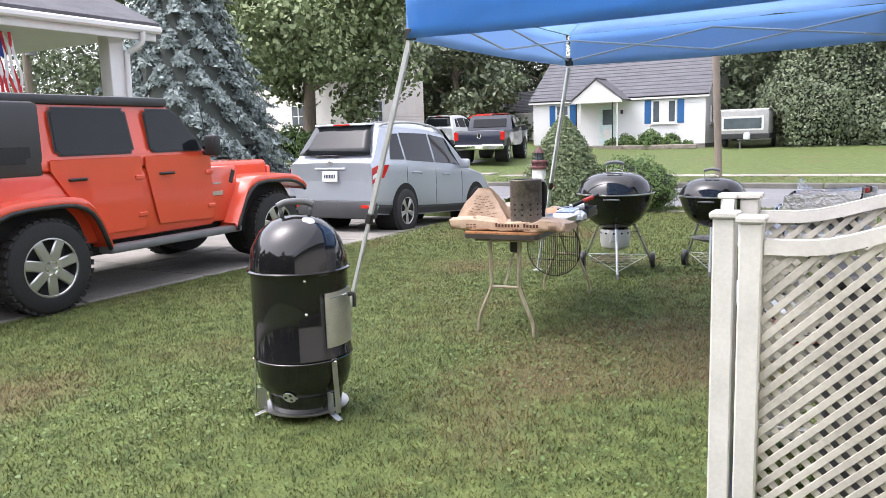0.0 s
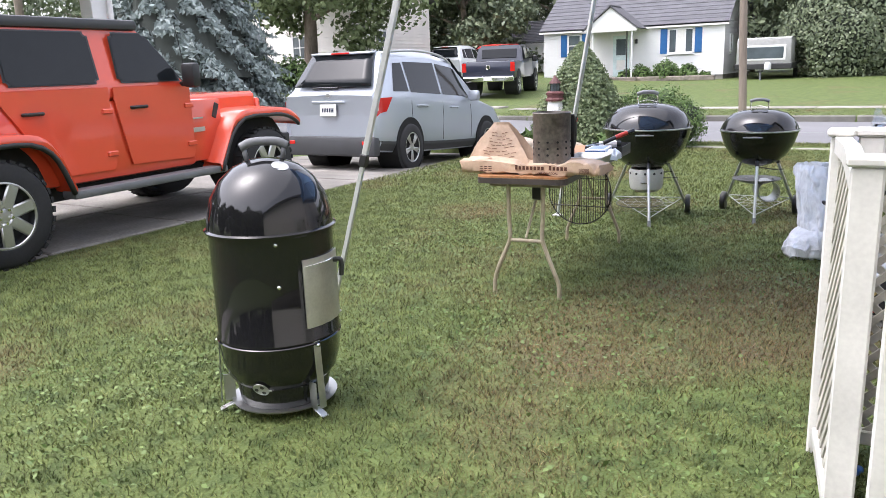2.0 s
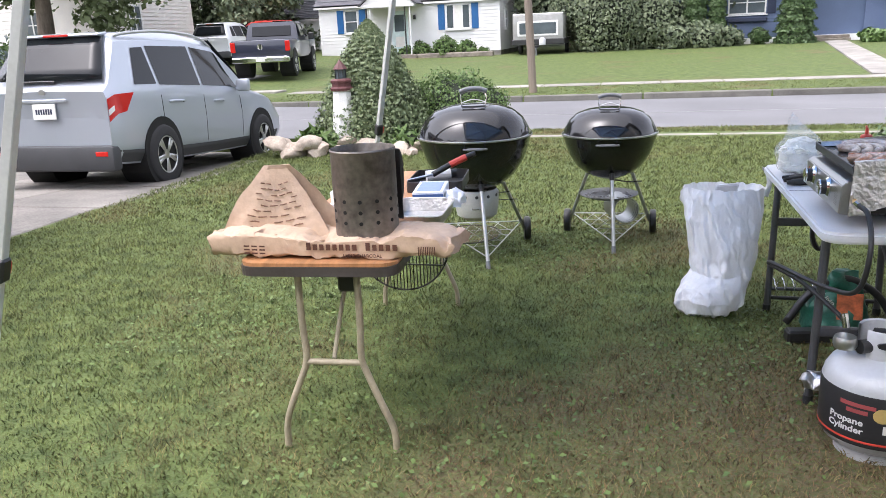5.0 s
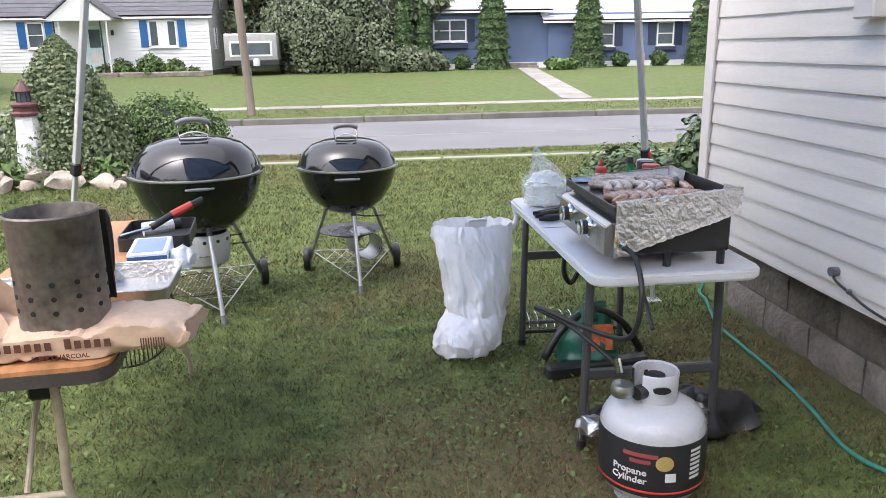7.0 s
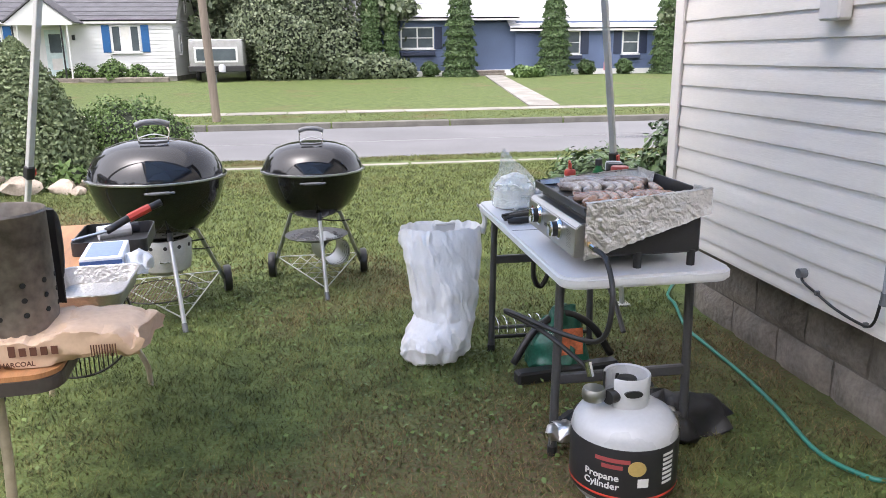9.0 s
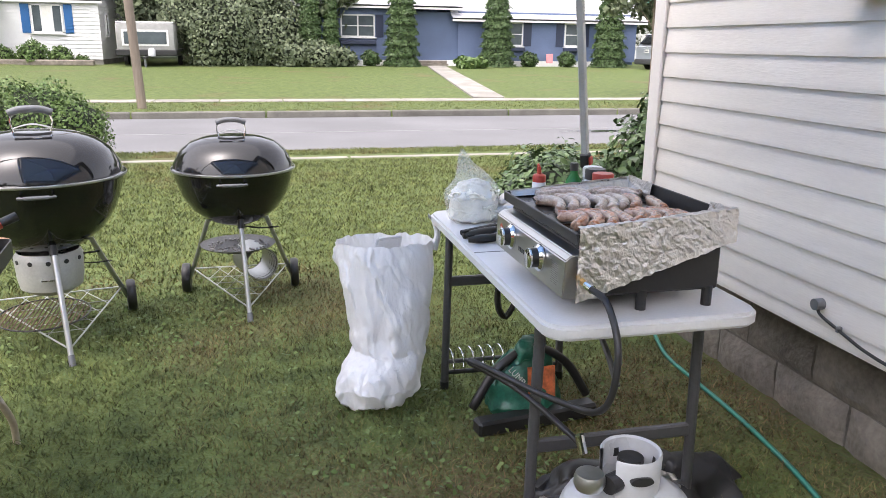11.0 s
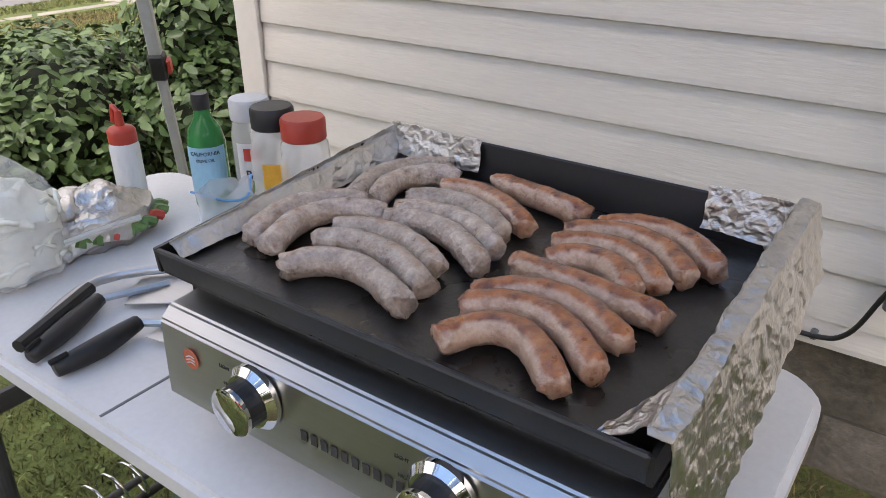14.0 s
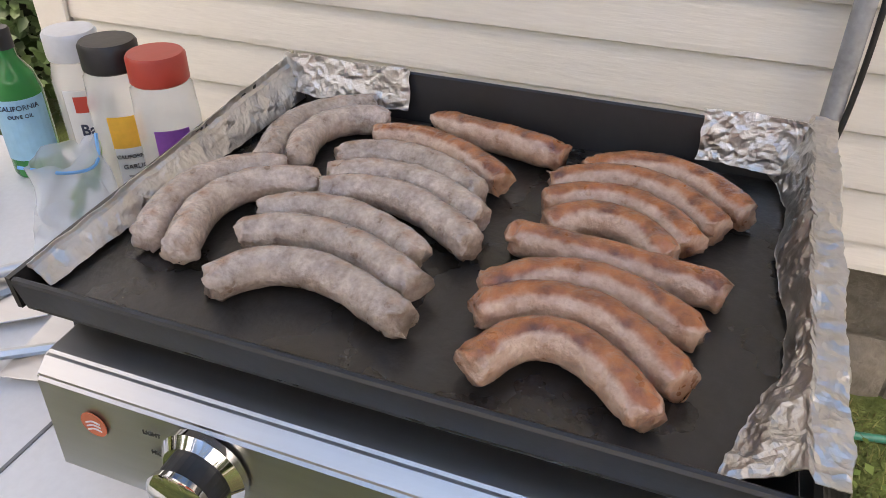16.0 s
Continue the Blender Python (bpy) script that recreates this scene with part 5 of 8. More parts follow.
class Loft:
    """A car body of cross sections: (y, half ring of (x, z) from the floor's middle to the roof's middle)."""

    def __init__(self, stations):
        self.s = [(y, [Vector((x, z)) for x, z in ring]) for y, ring in stations]

    def at(self, u, v, side=1, out=0.0):
        u, v = max(0, min(u, len(self.s) - 1.0001)), max(0, min(v, len(self.s[0][1]) - 1.0001))
        i, j, fu, fv = int(u), int(v), u - int(u), v - int(v)
        def P(a, b):
            return Vector((side * self.s[a][1][b].x, self.s[a][0], self.s[a][1][b].y))
        p = (P(i, j) * (1 - fv) + P(i, j + 1) * fv) * (1 - fu) + (P(i + 1, j) * (1 - fv) + P(i + 1, j + 1) * fv) * fu
        if out:
            n = ((P(i + 1, j) - P(i, j)) + (P(i + 1, j + 1) - P(i, j + 1))).cross((P(i, j + 1) - P(i, j)) + (P(i + 1, j + 1) - P(i + 1, j)))
            if n.length > 1e-9:
                n.normalize()
                if n.x * side < -0.05 or (abs(n.x) <= 0.05 and n.z < 0 and abs(n.z) > abs(n.y)):
                    n = -n
                p += n * out
        return p

    def shell(self, root, material, sub=2):
        nu, nv = (len(self.s) - 1) * sub, (len(self.s[0][1]) - 1) * sub
        bm = bmesh.new()
        for side in (1, -1):
            grid(nu, nv, lambda a, b: self.at(a * nu / sub, b * nv / sub, side), bm)
        for k in (0, len(self.s) - 1):
            ring = [self.at(k, j, 1) for j in range(len(self.s[0][1]))] + [self.at(k, j, -1) for j in range(len(self.s[0][1]))][::-1]
            bm.faces.new([bm.verts.new(p) for p in ring])
        bmesh.ops.remove_doubles(bm, verts=bm.verts, dist=0.003)
        bmesh.ops.recalc_face_normals(bm, faces=bm.faces)
        return part("body", bm, material, root, smooth=32)

    def patch(self, name, parent, material, corners, side=1, out=0.006, n=6, label="", smooth=True):
        """A panel on the body: corners as (u, v) going round."""
        (a, b, c, d) = [Vector((*p, 0)) for p in corners]
        bm = grid(n, n, lambda s, t: self.at(*((a * (1 - s) + b * s) * (1 - t) + (d * (1 - s) + c * s) * t).xy, side, out))
        return part(name, bm, material, parent, label, smooth)


# the jeep-like off-roader, nose to the street
jp = thing("off_road_suv", "orange-red boxy off-road car with black hardtop parked on the driveway", "car", -7.63, -1.57, 0, 2.5)
def jbox(name, x0, x1, y0, y1, z0, z1, material, bevel=0.03, parent=jp, label="", seg=2):
    return part(name, box(((x0 + x1) / 2, (y0 + y1) / 2, (z0 + z1) / 2), (x1 - x0, y1 - y0, z1 - z0), bevel, seg=seg), material, parent, label, 40)


jb = jbox("body", -0.79, 0.79, -2.3, 0.63, 0.52, 1.2, P_JEEP, 0.05)
bm = bmesh.new()
prof = [(0.79, 1.19), (0.795, 1.3), (0.77, 1.37), (0.7, 1.8), (-0.7, 1.8), (-0.77, 1.37), (-0.795, 1.3), (-0.79, 1.19)]
a = [bm.verts.new((x, -2.3, z)) for x, z in prof]
b = [bm.verts.new((x * (0.97 if z > 1.5 else 1), 0.6 - (0.45 if z > 1.5 else 0.0) - (0.08 if 1.3 < z < 1.5 else 0), z)) for x, z in prof]
for i in range(8):
    bm.faces.new((a[i], a[(i + 1) % 8], b[(i + 1) % 8], b[i]))
bm.faces.new(a[::-1]), bm.faces.new(b)
bmesh.ops.recalc_face_normals(bm, faces=bm.faces)
bmesh.ops.bevel(bm, geom=bm.edges[:], offset=0.02, segments=2, affect="EDGES")
part("cabin", bm, P_JEEP, jp, smooth=40)
jbox("roof", -0.73, 0.73, -2.36, 0.14, 1.78, 1.87, M_CLAD, 0.03, label="black hardtop roof")
jbox("rear_quarter", -0.8, 0.8, -2.345, -1.33, 1.16, 1.8, M_CLAD, 0.05, label="black hardtop rear section").matrix_local = Matrix(((1, 0, 0, 0), (0, 1, 0, 0), (0, 0, 1, 0), (0, 0, 0, 1)))
hood = part("hood", prism([(-0.66, 0.55), (0.66, 0.55), (0.58, 1.78), (-0.58, 1.78)], 0.26, m=Matrix.Translation((0, 0, 0.93))), P_JEEP, jp)
bv = hood.modifiers.new("b", "BEVEL")
bv.width, bv.segments = 0.05, 3
jbox("cowl", -0.785, 0.785, 0.6, 1.02, 0.55, 1.15, P_JEEP, 0.03)
jbox("grille", -0.6, 0.6, 1.75, 1.83, 0.62, 1.12, P_JEEP, 0.03)
jbox("front_bumper", -0.78, 0.78, 1.86, 2.08, 0.55, 0.72, M_BLACKP, 0.03)
jbox("rear_bumper", -0.78, 0.78, -2.52, -2.34, 0.5, 0.66, M_BLACKP, 0.03)
jbox("floor_pan", -0.7, 0.7, -2.2, 1.7, 0.4, 0.6, M_DARKIN, 0.0)
SIDE = 0.8
for s in (1, -1):
    for y, fr in ((-1.48, 0), (1.48, 1)):
        # flared fenders over the wheels
        pts = [(-0.66, 0.5 if not fr else 0.55), (-0.56, 0.78), (-0.4, 0.94), (0.0, 0.985), (0.36, 0.96), (0.52, 0.8), (0.62, 0.55)] if not fr else [(-0.72, 0.52), (-0.62, 0.7), (-0.42, 0.98), (0.0, 1.02), (0.34, 1.0), (0.52, 0.92), (0.56, 0.88)]
        cv = spline([(0, p[0], p[1]) for p in pts], 4)
        bm = bmesh.new()
        prev = None
        for p in cv:
            cur = [bm.verts.new((s * x, y + p.y, p.z + dz)) for x, dz in ((0.6, 0.02), (0.95, 0.0), (0.97, -0.03), (0.96, -0.075), (0.6, -0.06))]
            if prev:
                for i in range(4):
                    bm.faces.new((prev[i], prev[i + 1], cur[i + 1], cur[i]))
            prev = cur
        bmesh.ops.recalc_face_normals(bm, faces=bm.faces)
        fd = part("fender", bm, P_JEEP, jp, "flared orange-red fender", 50)
        bm = tube([(s * 0.955, y + p.y * 0.97, p.z - 0.075) for p in cv[::3]], 0.022, 8, 2)
        part("fender_trim", bm, M_BLACKP, fd, smooth=True)
        wheel(jp, s * 0.83, y, 0.405, 0.405, 0.26, 7, s, True)
        # black cylinder standing in for the shaded hollow round the wheel
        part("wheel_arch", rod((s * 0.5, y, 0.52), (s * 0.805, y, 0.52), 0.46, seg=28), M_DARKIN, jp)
    st = part("side_step", box((s * 0.86, 0.0, 0.46), (0.17, 1.75, 0.07), 0.02, seg=2), M_GREYP, jp, "grey side step", 40)
    for y0, y1, f in ((-1.3, -0.32, 0), (-0.28, 0.6, 1)):
        bm = bmesh.new()
        poly = [(y0, 1.2), (y0 + (0.1 if not f else 0.12), 0.62) if f else (y0 + 0.42, 0.6), (y1 - 0.03, 0.6), (y1, 0.66), (y1, 1.3), (y0, 1.3)]
        vs = [bm.verts.new((s * (SIDE + 0.0), y, z)) for y, z in poly]
        bm.faces.new(vs if s > 0 else vs[::-1])
        r_ = bmesh.ops.extrude_face_region(bm, geom=bm.faces[:])
        bmesh.ops.translate(bm, vec=(s * 0.012, 0, 0), verts=[v for v in r_["geom"] if isinstance(v, bmesh.types.BMVert)])
        bmesh.ops.recalc_face_normals(bm, faces=bm.faces)
        bmesh.ops.bevel(bm, geom=bm.edges[:], offset=0.006, segments=2, affect="EDGES")
        dr = part("door", bm, P_JEEP, jp, smooth=40)
        yh = y0 + 0.17
        part("door_handle", tube([(s * 0.812, yh, 1.12), (s * 0.835, yh + 0.02, 1.12), (s * 0.835, yh + 0.15, 1.12), (s * 0.812, yh + 0.17, 1.12)], 0.014, 8, 4), M_BLACKP, dr)
        for z in (0.74, 1.1):
            part("hinge", box((s * 0.815, y1 - 0.04, z), (0.03, 0.11, 0.045), 0.008), P_JEEP, dr)
        # windows in the leaning upper side, set in black frames
        def wq(y, z):
            t_ = (z - 1.37) / 0.43
            return Vector((s * (0.785 - 0.075 * t_), y, z))
        q4 = [(y0 + 0.09, 1.34), (y1 - 0.08, 1.34), (y1 - (0.42 if f else 0.1), 1.75), (y0 + 0.1, 1.75)]
        for nm, g_, ma, o_ in (("window_frame", 0.02, M_BLACKP, 0.006), ("window_glass", 0.0, M_CARGLASS, 0.012)):
            c_ = [(sum(p[0] for p in q4) / 4), (sum(p[1] for p in q4) / 4)]
            k_ = 1 + g_ * 2.6
            pq = [wq(c_[0] + (y - c_[0]) * k_, c_[1] + (z - c_[1]) * k_) + Vector((s * o_, 0, 0)) for y, z in q4]
            bm = bmesh.new()
            bm.faces.new([bm.verts.new(p) for p in (pq if s > 0 else pq[::-1])])
            r_ = bmesh.ops.bevel(bm, geom=bm.verts[:], offset=0.035, segments=3, affect="VERTICES")
            part(nm, bm, ma, dr)
    bm = bmesh.new()
    pq = [Vector((s * (0.806 - 0.02 * (z > 1.6)), y, z)) for y, z in ((-2.2, 1.28), (-1.46, 1.28), (-1.46, 1.74), (-2.16, 1.74))]
    bm.faces.new([bm.verts.new(p) for p in (pq if s > 0 else pq[::-1])])
    bmesh.ops.bevel(bm, geom=bm.verts[:], offset=0.05, segments=3, affect="VERTICES")
    part("rear_side_window", bm, M_CARGLASS, jp)
    mr = part("mirror", box((s * 0.95, 0.5, 1.38), (0.16, 0.1, 0.22), 0.03, seg=2), M_BLACKP, jp, "black door mirror", 40)
    rod_ = part("mirror_arm", rod((s * 0.8, 0.52, 1.3), (s * 0.92, 0.5, 1.32), 0.025), M_BLACKP, mr)
    part("fender_vent", box((s * 0.785, 0.93, 1.03), (0.02, 0.06, 0.15), 0.006, rx=-22), M_BLACKP, jp)
    part("headlight", rod((s * 0.43, 1.8, 0.92), (s * 0.43, 1.86, 0.92), 0.1, seg=24), M_LENS, jp)
    part("tail_light", box((s * 0.74, -2.36, 0.98), (0.14, 0.06, 0.26), 0.015), M_TAILRED, jp)
    part("badge_bars", box((s * 0.797, 0.68, 0.86), (0.006, 0.16, 0.045), 0.002), M_RIM, jp)
    part("badge_bars", box((s * 0.797, 0.68, 0.97), (0.005, 0.13, 0.014), 0.001), M_RIM, jp)
part("antenna", tube([(0.72, 0.66, 1.16), (0.72, 0.64, 1.5), (0.72, 0.58, 1.85)], 0.004, 5), M_BLACKP, jp)
part("windshield", thicken(grid(4, 4, lambda u, v: ((u - 0.5) * (1.42 - 0.1 * v), 0.625 - 0.44 * v, 1.33 + 0.44 * v)), 0.01), M_CARGLASS, jp)
part("spare_wheel", rod((0, -2.38, 1.0), (0, -2.6, 1.0), 0.39, seg=30), M_RUBBER, jp)


def hatch(name, label, category, x, y, z, rz, scale, colour, detail=True, rx=0):
    """A rounded five-door estate, nose to +y in its own frame, wheels standing at z = 0."""
    c = thing(name, label, category, x, y, z, rz, rx=rx)
    c.scale = (scale, scale, scale)
    ring = lambda w, zb, zs, zw, wb, zbelt, wr, zr, zc: [(0, zb), (w * 0.9, zb), (w * 0.985, zs), (w, zw), (wb, zbelt), (wr, zr), (wr * 0.8, zc - 0.015), (0, zc)]
    S = [
        (-2.2, ring(0.80, 0.42, 0.5, 0.62, 0.80, 0.72, 0.79, 0.76, 0.80)),
        (-2.24, ring(0.84, 0.36, 0.45, 0.64, 0.83, 0.98, 0.80, 1.05, 1.07)),
        (-2.12, ring(0.88, 0.30, 0.42, 0.70, 0.85, 1.03, 0.78, 1.12, 1.15)),
        (-1.78, ring(0.89, 0.28, 0.40, 0.72, 0.865, 1.05, 0.66, 1.56, 1.66)),
        (-1.2, ring(0.89, 0.26, 0.38, 0.72, 0.87, 1.05, 0.66, 1.60, 1.71)),
        (-0.3, ring(0.89, 0.25, 0.36, 0.70, 0.87, 1.03, 0.66, 1.61, 1.72)),
        (0.4, ring(0.89, 0.25, 0.36, 0.70, 0.87, 1.01, 0.64, 1.56, 1.66)),
        (0.85, ring(0.89, 0.25, 0.36, 0.70, 0.86, 0.99, 0.70, 1.28, 1.36)),
        (1.2, ring(0.89, 0.26, 0.38, 0.70, 0.85, 0.96, 0.76, 1.02, 1.06)),
        (1.8, ring(0.87, 0.28, 0.40, 0.66, 0.80, 0.88, 0.70, 0.93, 0.97)),
        (2.15, ring(0.80, 0.30, 0.42, 0.60, 0.70, 0.76, 0.6, 0.8, 0.83)),
        (2.3, ring(0.66, 0.34, 0.44, 0.56, 0.58, 0.62, 0.5, 0.65, 0.66)),
    ]
    lf = Loft(S)
    lf.shell(c, colour, 3)
    for s in (1, -1):
        lf.patch("rear_quarter_window", c, M_CARGLASS, ((3.1, 4.12), (3.85, 4.12), (3.85, 4.86), (3.45, 4.86)), s)
        d1 = lf.patch("rear_door_window", c, M_CARGLASS, ((3.95, 4.1), (5.0, 4.1), (5.0, 4.9), (3.95, 4.88)), s)
        d2 = lf.patch("front_door_window", c, M_CARGLASS, ((5.1, 4.1), (6.75, 4.12), (6.1, 4.9), (5.1, 4.9)), s)
        for y, zc in ((-1.32, 0.335), (1.32, 0.335)):
            wheel(c, s * 0.825, y, 0.335, 0.335, 0.22, 5, s)
            bm = lathe([(0.335, 0), (0.43, 0), (0.43, 0.012), (0.335, 0.012)], 36)
            # no arch is cut: a black cylinder plays its shaded hollow
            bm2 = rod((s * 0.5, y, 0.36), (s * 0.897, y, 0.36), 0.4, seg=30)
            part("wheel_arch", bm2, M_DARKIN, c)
            bm.free()
        if detail:
            for u in (4.42, 5.7):
                p = lf.at(u - 0.25, 3.62, s, 0.02)
                q_ = lf.at(u, 3.62, s, 0.03)
                part("door_handle", tube([lf.at(u - 0.3, 3.6, s, 0.0), p, q_, lf.at(u + 0.05, 3.6, s, 0.0)], 0.014, 8, 3), colour, c)
            for u in (3.92, 5.05, 6.75):
                bm = tube([lf.at(u, v / 6, s, 0.001) for v in range(13, 25, 2)], 0.004, 4, 1)
                part("door_gap", bm, M_DARKIN, c)
            lf.patch("tail_light", c, M_TAILRED, ((1.0, 3.3), (2.45, 3.4), (2.95, 3.95), (1.0, 3.98)), s, 0.012, label="red and clear tail light")
            lf.patch("tail_light_clear", c, M_LENS, ((1.0, 3.48), (1.7, 3.52), (1.7, 3.68), (1.0, 3.66)), s, 0.016)
            lf.patch("sill_cladding", c, M_CLAD, ((1.0, 1.2), (9.5, 1.2), (9.5, 2.1), (1.0, 2.1)), s, 0.008, 14)
            pm = lf.at(6.6, 4.05, s)
            part("mirror", box((pm.x + s * 0.12, pm.y, pm.z + 0.06), (0.2, 0.11, 0.16), 0.035, seg=2), colour, c, smooth=40)
            pts = [lf.at(u, 5.55, s, 0.02 + 0.05 * math.sin(math.pi * (u - 3.2) / 3.0)) for u in (3.2, 3.6, 4.4, 5.2, 5.8, 6.2)]
            part("roof_rail", tube(pts, 0.018, 8, 4), M_ALU, c, "silver roof rail", True)
            lf.patch("headlight", c, M_LENS, ((9.4, 3.3), (10.4, 3.4), (10.4, 3.9), (9.3, 3.95)), s, 0.01)
            part("rear_reflector", box((s * 0.72, -2.285, 0.42), (0.16, 0.012, 0.05), 0.004), M_TAILRED, c)
    lf_rear = lambda u, v: Vector(((u - 0.5) * (1.46 - 0.3 * v), -2.12 + 0.292 * v - 0.026 - 0.02 * math.sin(math.pi * u), 1.17 + 0.438 * v + 0.014))
    part("rear_window", thicken(grid(8, 4, lf_rear), 0.012), M_CARGLASS, c, smooth=True)
    part("windshield", thicken(grid(6, 4, lambda u, v: Vector(((u - 0.5) * (1.5 - 0.3 * v), 1.16 - 0.72 * v, 1.07 + 0.58 * v + 0.012))), 0.01), M_CARGLASS, c)
    part("rear_bumper", box((0, -2.2, 0.37), (1.74, 0.17, 0.27), 0.05, seg=2), M_CLAD, c, "dark grey lower bumper", 40)
    part("spoiler", box((0, -1.82, 1.645), (1.16, 0.16, 0.03), 0.012, rx=8), colour, c)
    part("brake_light", box((0, -1.905, 1.637), (0.34, 0.02, 0.025), 0.005), M_TAILRED, c)
    part("plate", box((0, -2.248, 0.86), (0.31, 0.012, 0.16), 0.004), M_PLATE, c, "pale number plate")
    bm = bmesh.new()
    for k in range(7):
        box((-0.1 + 0.033 * k, -2.256, 0.86), (0.02, 0.004, 0.055), bm=bm)
    part("plate_bars", bm, M_NAVY, c)
    part("emblem", rod((0, -2.235, 1.06), (0, -2.25, 1.06), 0.03, seg=20), M_RIM, c).scale = (1.5, 1, 1)
    part("tailgate_trim", box((0, -2.245, 0.97), (0.62, 0.02, 0.035), 0.008), colour, c)
    part("wiper", tube([(-0.35, -2.16, 1.16), (-0.1, -2.165, 1.165), (0.12, -2.16, 1.16)], 0.012, 6), M_BLACKP, c)
    return c


sub = hatch("estate_car", "silver hatchback estate parked on the driveway by the street", "car", -8.16, 4.85, -0.215, 0, 0.97, P_SILVER, rx=-3.3)
sub.scale = (0.97, 0.95, 1.06)
hatch("estate_car", "white estate car on the far driveway", "car", -19.6, 27.5, ground_z(-19.6, 27.5) + 0.03, 8, 1.0, P_WHITE, False)
hatch("estate_car", "silver car parked beyond the far lawn", "car", 18.6, 31.5, 0.35, -80, 1.0, P_SILVER, False)
hatch("estate_car", "red car half hidden behind the pickup", "car", -20.9, 33.5, ground_z(-20.9, 33) + 0.03, 60, 1.0, P_RED, False)

# dark pickup across the street
pk = thing("pickup_truck", "dark blue pickup truck on the far driveway", "truck", -14.5, 21.8, ground_z(-14.5, 21.8) + 0.02, 14)
part("bed", box((0, -1.75, 0.92), (1.95, 1.9, 0.62), 0.06, seg=2), P_NAVY, pk, smooth=40)
# dark sheet on the closed bed, painted as the shade of an open inside
part("bed_opening", box((0, -1.75, 1.235), (1.6, 1.7, 0.012)), M_DARKIN, pk)
bm = bmesh.new()
pf = [(-0.85, 0.62), (-0.82, 1.25), (-0.62, 1.82), (0.55, 1.86), (1.25, 1.3), (1.3, 0.62)]
a = [bm.verts.new((0.96 - (0.14 if z > 1.5 else 0), y, z)) for y, z in pf]
b = [bm.verts.new((-v.co.x, v.co.y, v.co.z)) for v in a]
for i in range(6):
    bm.faces.new((a[i], a[(i + 1) % 6], b[(i + 1) % 6], b[i]))
bm.faces.new(a[::-1]), bm.faces.new(b)
bmesh.ops.recalc_face_normals(bm, faces=bm.faces)
bmesh.ops.bevel(bm, geom=bm.edges[:], offset=0.06, segments=2, affect="EDGES")
part("cab", bm, P_NAVY, pk, smooth=40)
part("hood", box((0, 2.0, 0.98), (1.9, 1.5, 0.64), 0.1, seg=2), P_NAVY, pk, smooth=40)
part("rear_window", box((0, -0.745, 1.52), (1.35, 0.03, 0.36), 0.01, rx=-20), M_CARGLASS, pk)
for s in (1, -1):
    for y0, y1 in ((-0.5, 0.2), (0.28, 0.95)):
        bm = bmesh.new()
        pq = [Vector((s * (0.975 if z < 1.4 else 0.87), y, z)) for y, z in ((y0 - 0.05, 1.32), (y1 + 0.05, 1.32), (y1 - 0.15, 1.74), (y0 + 0.05, 1.74))]
        bm.faces.new([bm.verts.new(p) for p in (pq if s > 0 else pq[::-1])])
        part("side_window", bm, M_CARGLASS, pk)
    for y in (-1.9, 1.85):
        wheel(pk, s * 0.87, y, 0.4, 0.4, 0.26, 5, s)
        # arch hollow painted as shade by a black cylinder
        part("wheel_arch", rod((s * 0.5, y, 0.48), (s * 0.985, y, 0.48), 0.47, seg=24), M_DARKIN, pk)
    part("tail_light", box((s * 0.9, -2.7, 1.02), (0.16, 0.04, 0.32), 0.01), M_TAILRED, pk)
    part("mirror", box((s * 1.1, 0.9, 1.32), (0.2, 0.1, 0.24), 0.03), M_BLACKP, pk)
part("rear_bumper", box((0, -2.76, 0.6), (1.9, 0.16, 0.18), 0.03), M_CHROME, pk)
part("plate", box((0, -2.85, 0.62), (0.3, 0.012, 0.15)), M_PLATE, pk)
part("emblem", box((0, -2.71, 1.02), (0.16, 0.02, 0.16), 0.03), M_CHROME, pk)


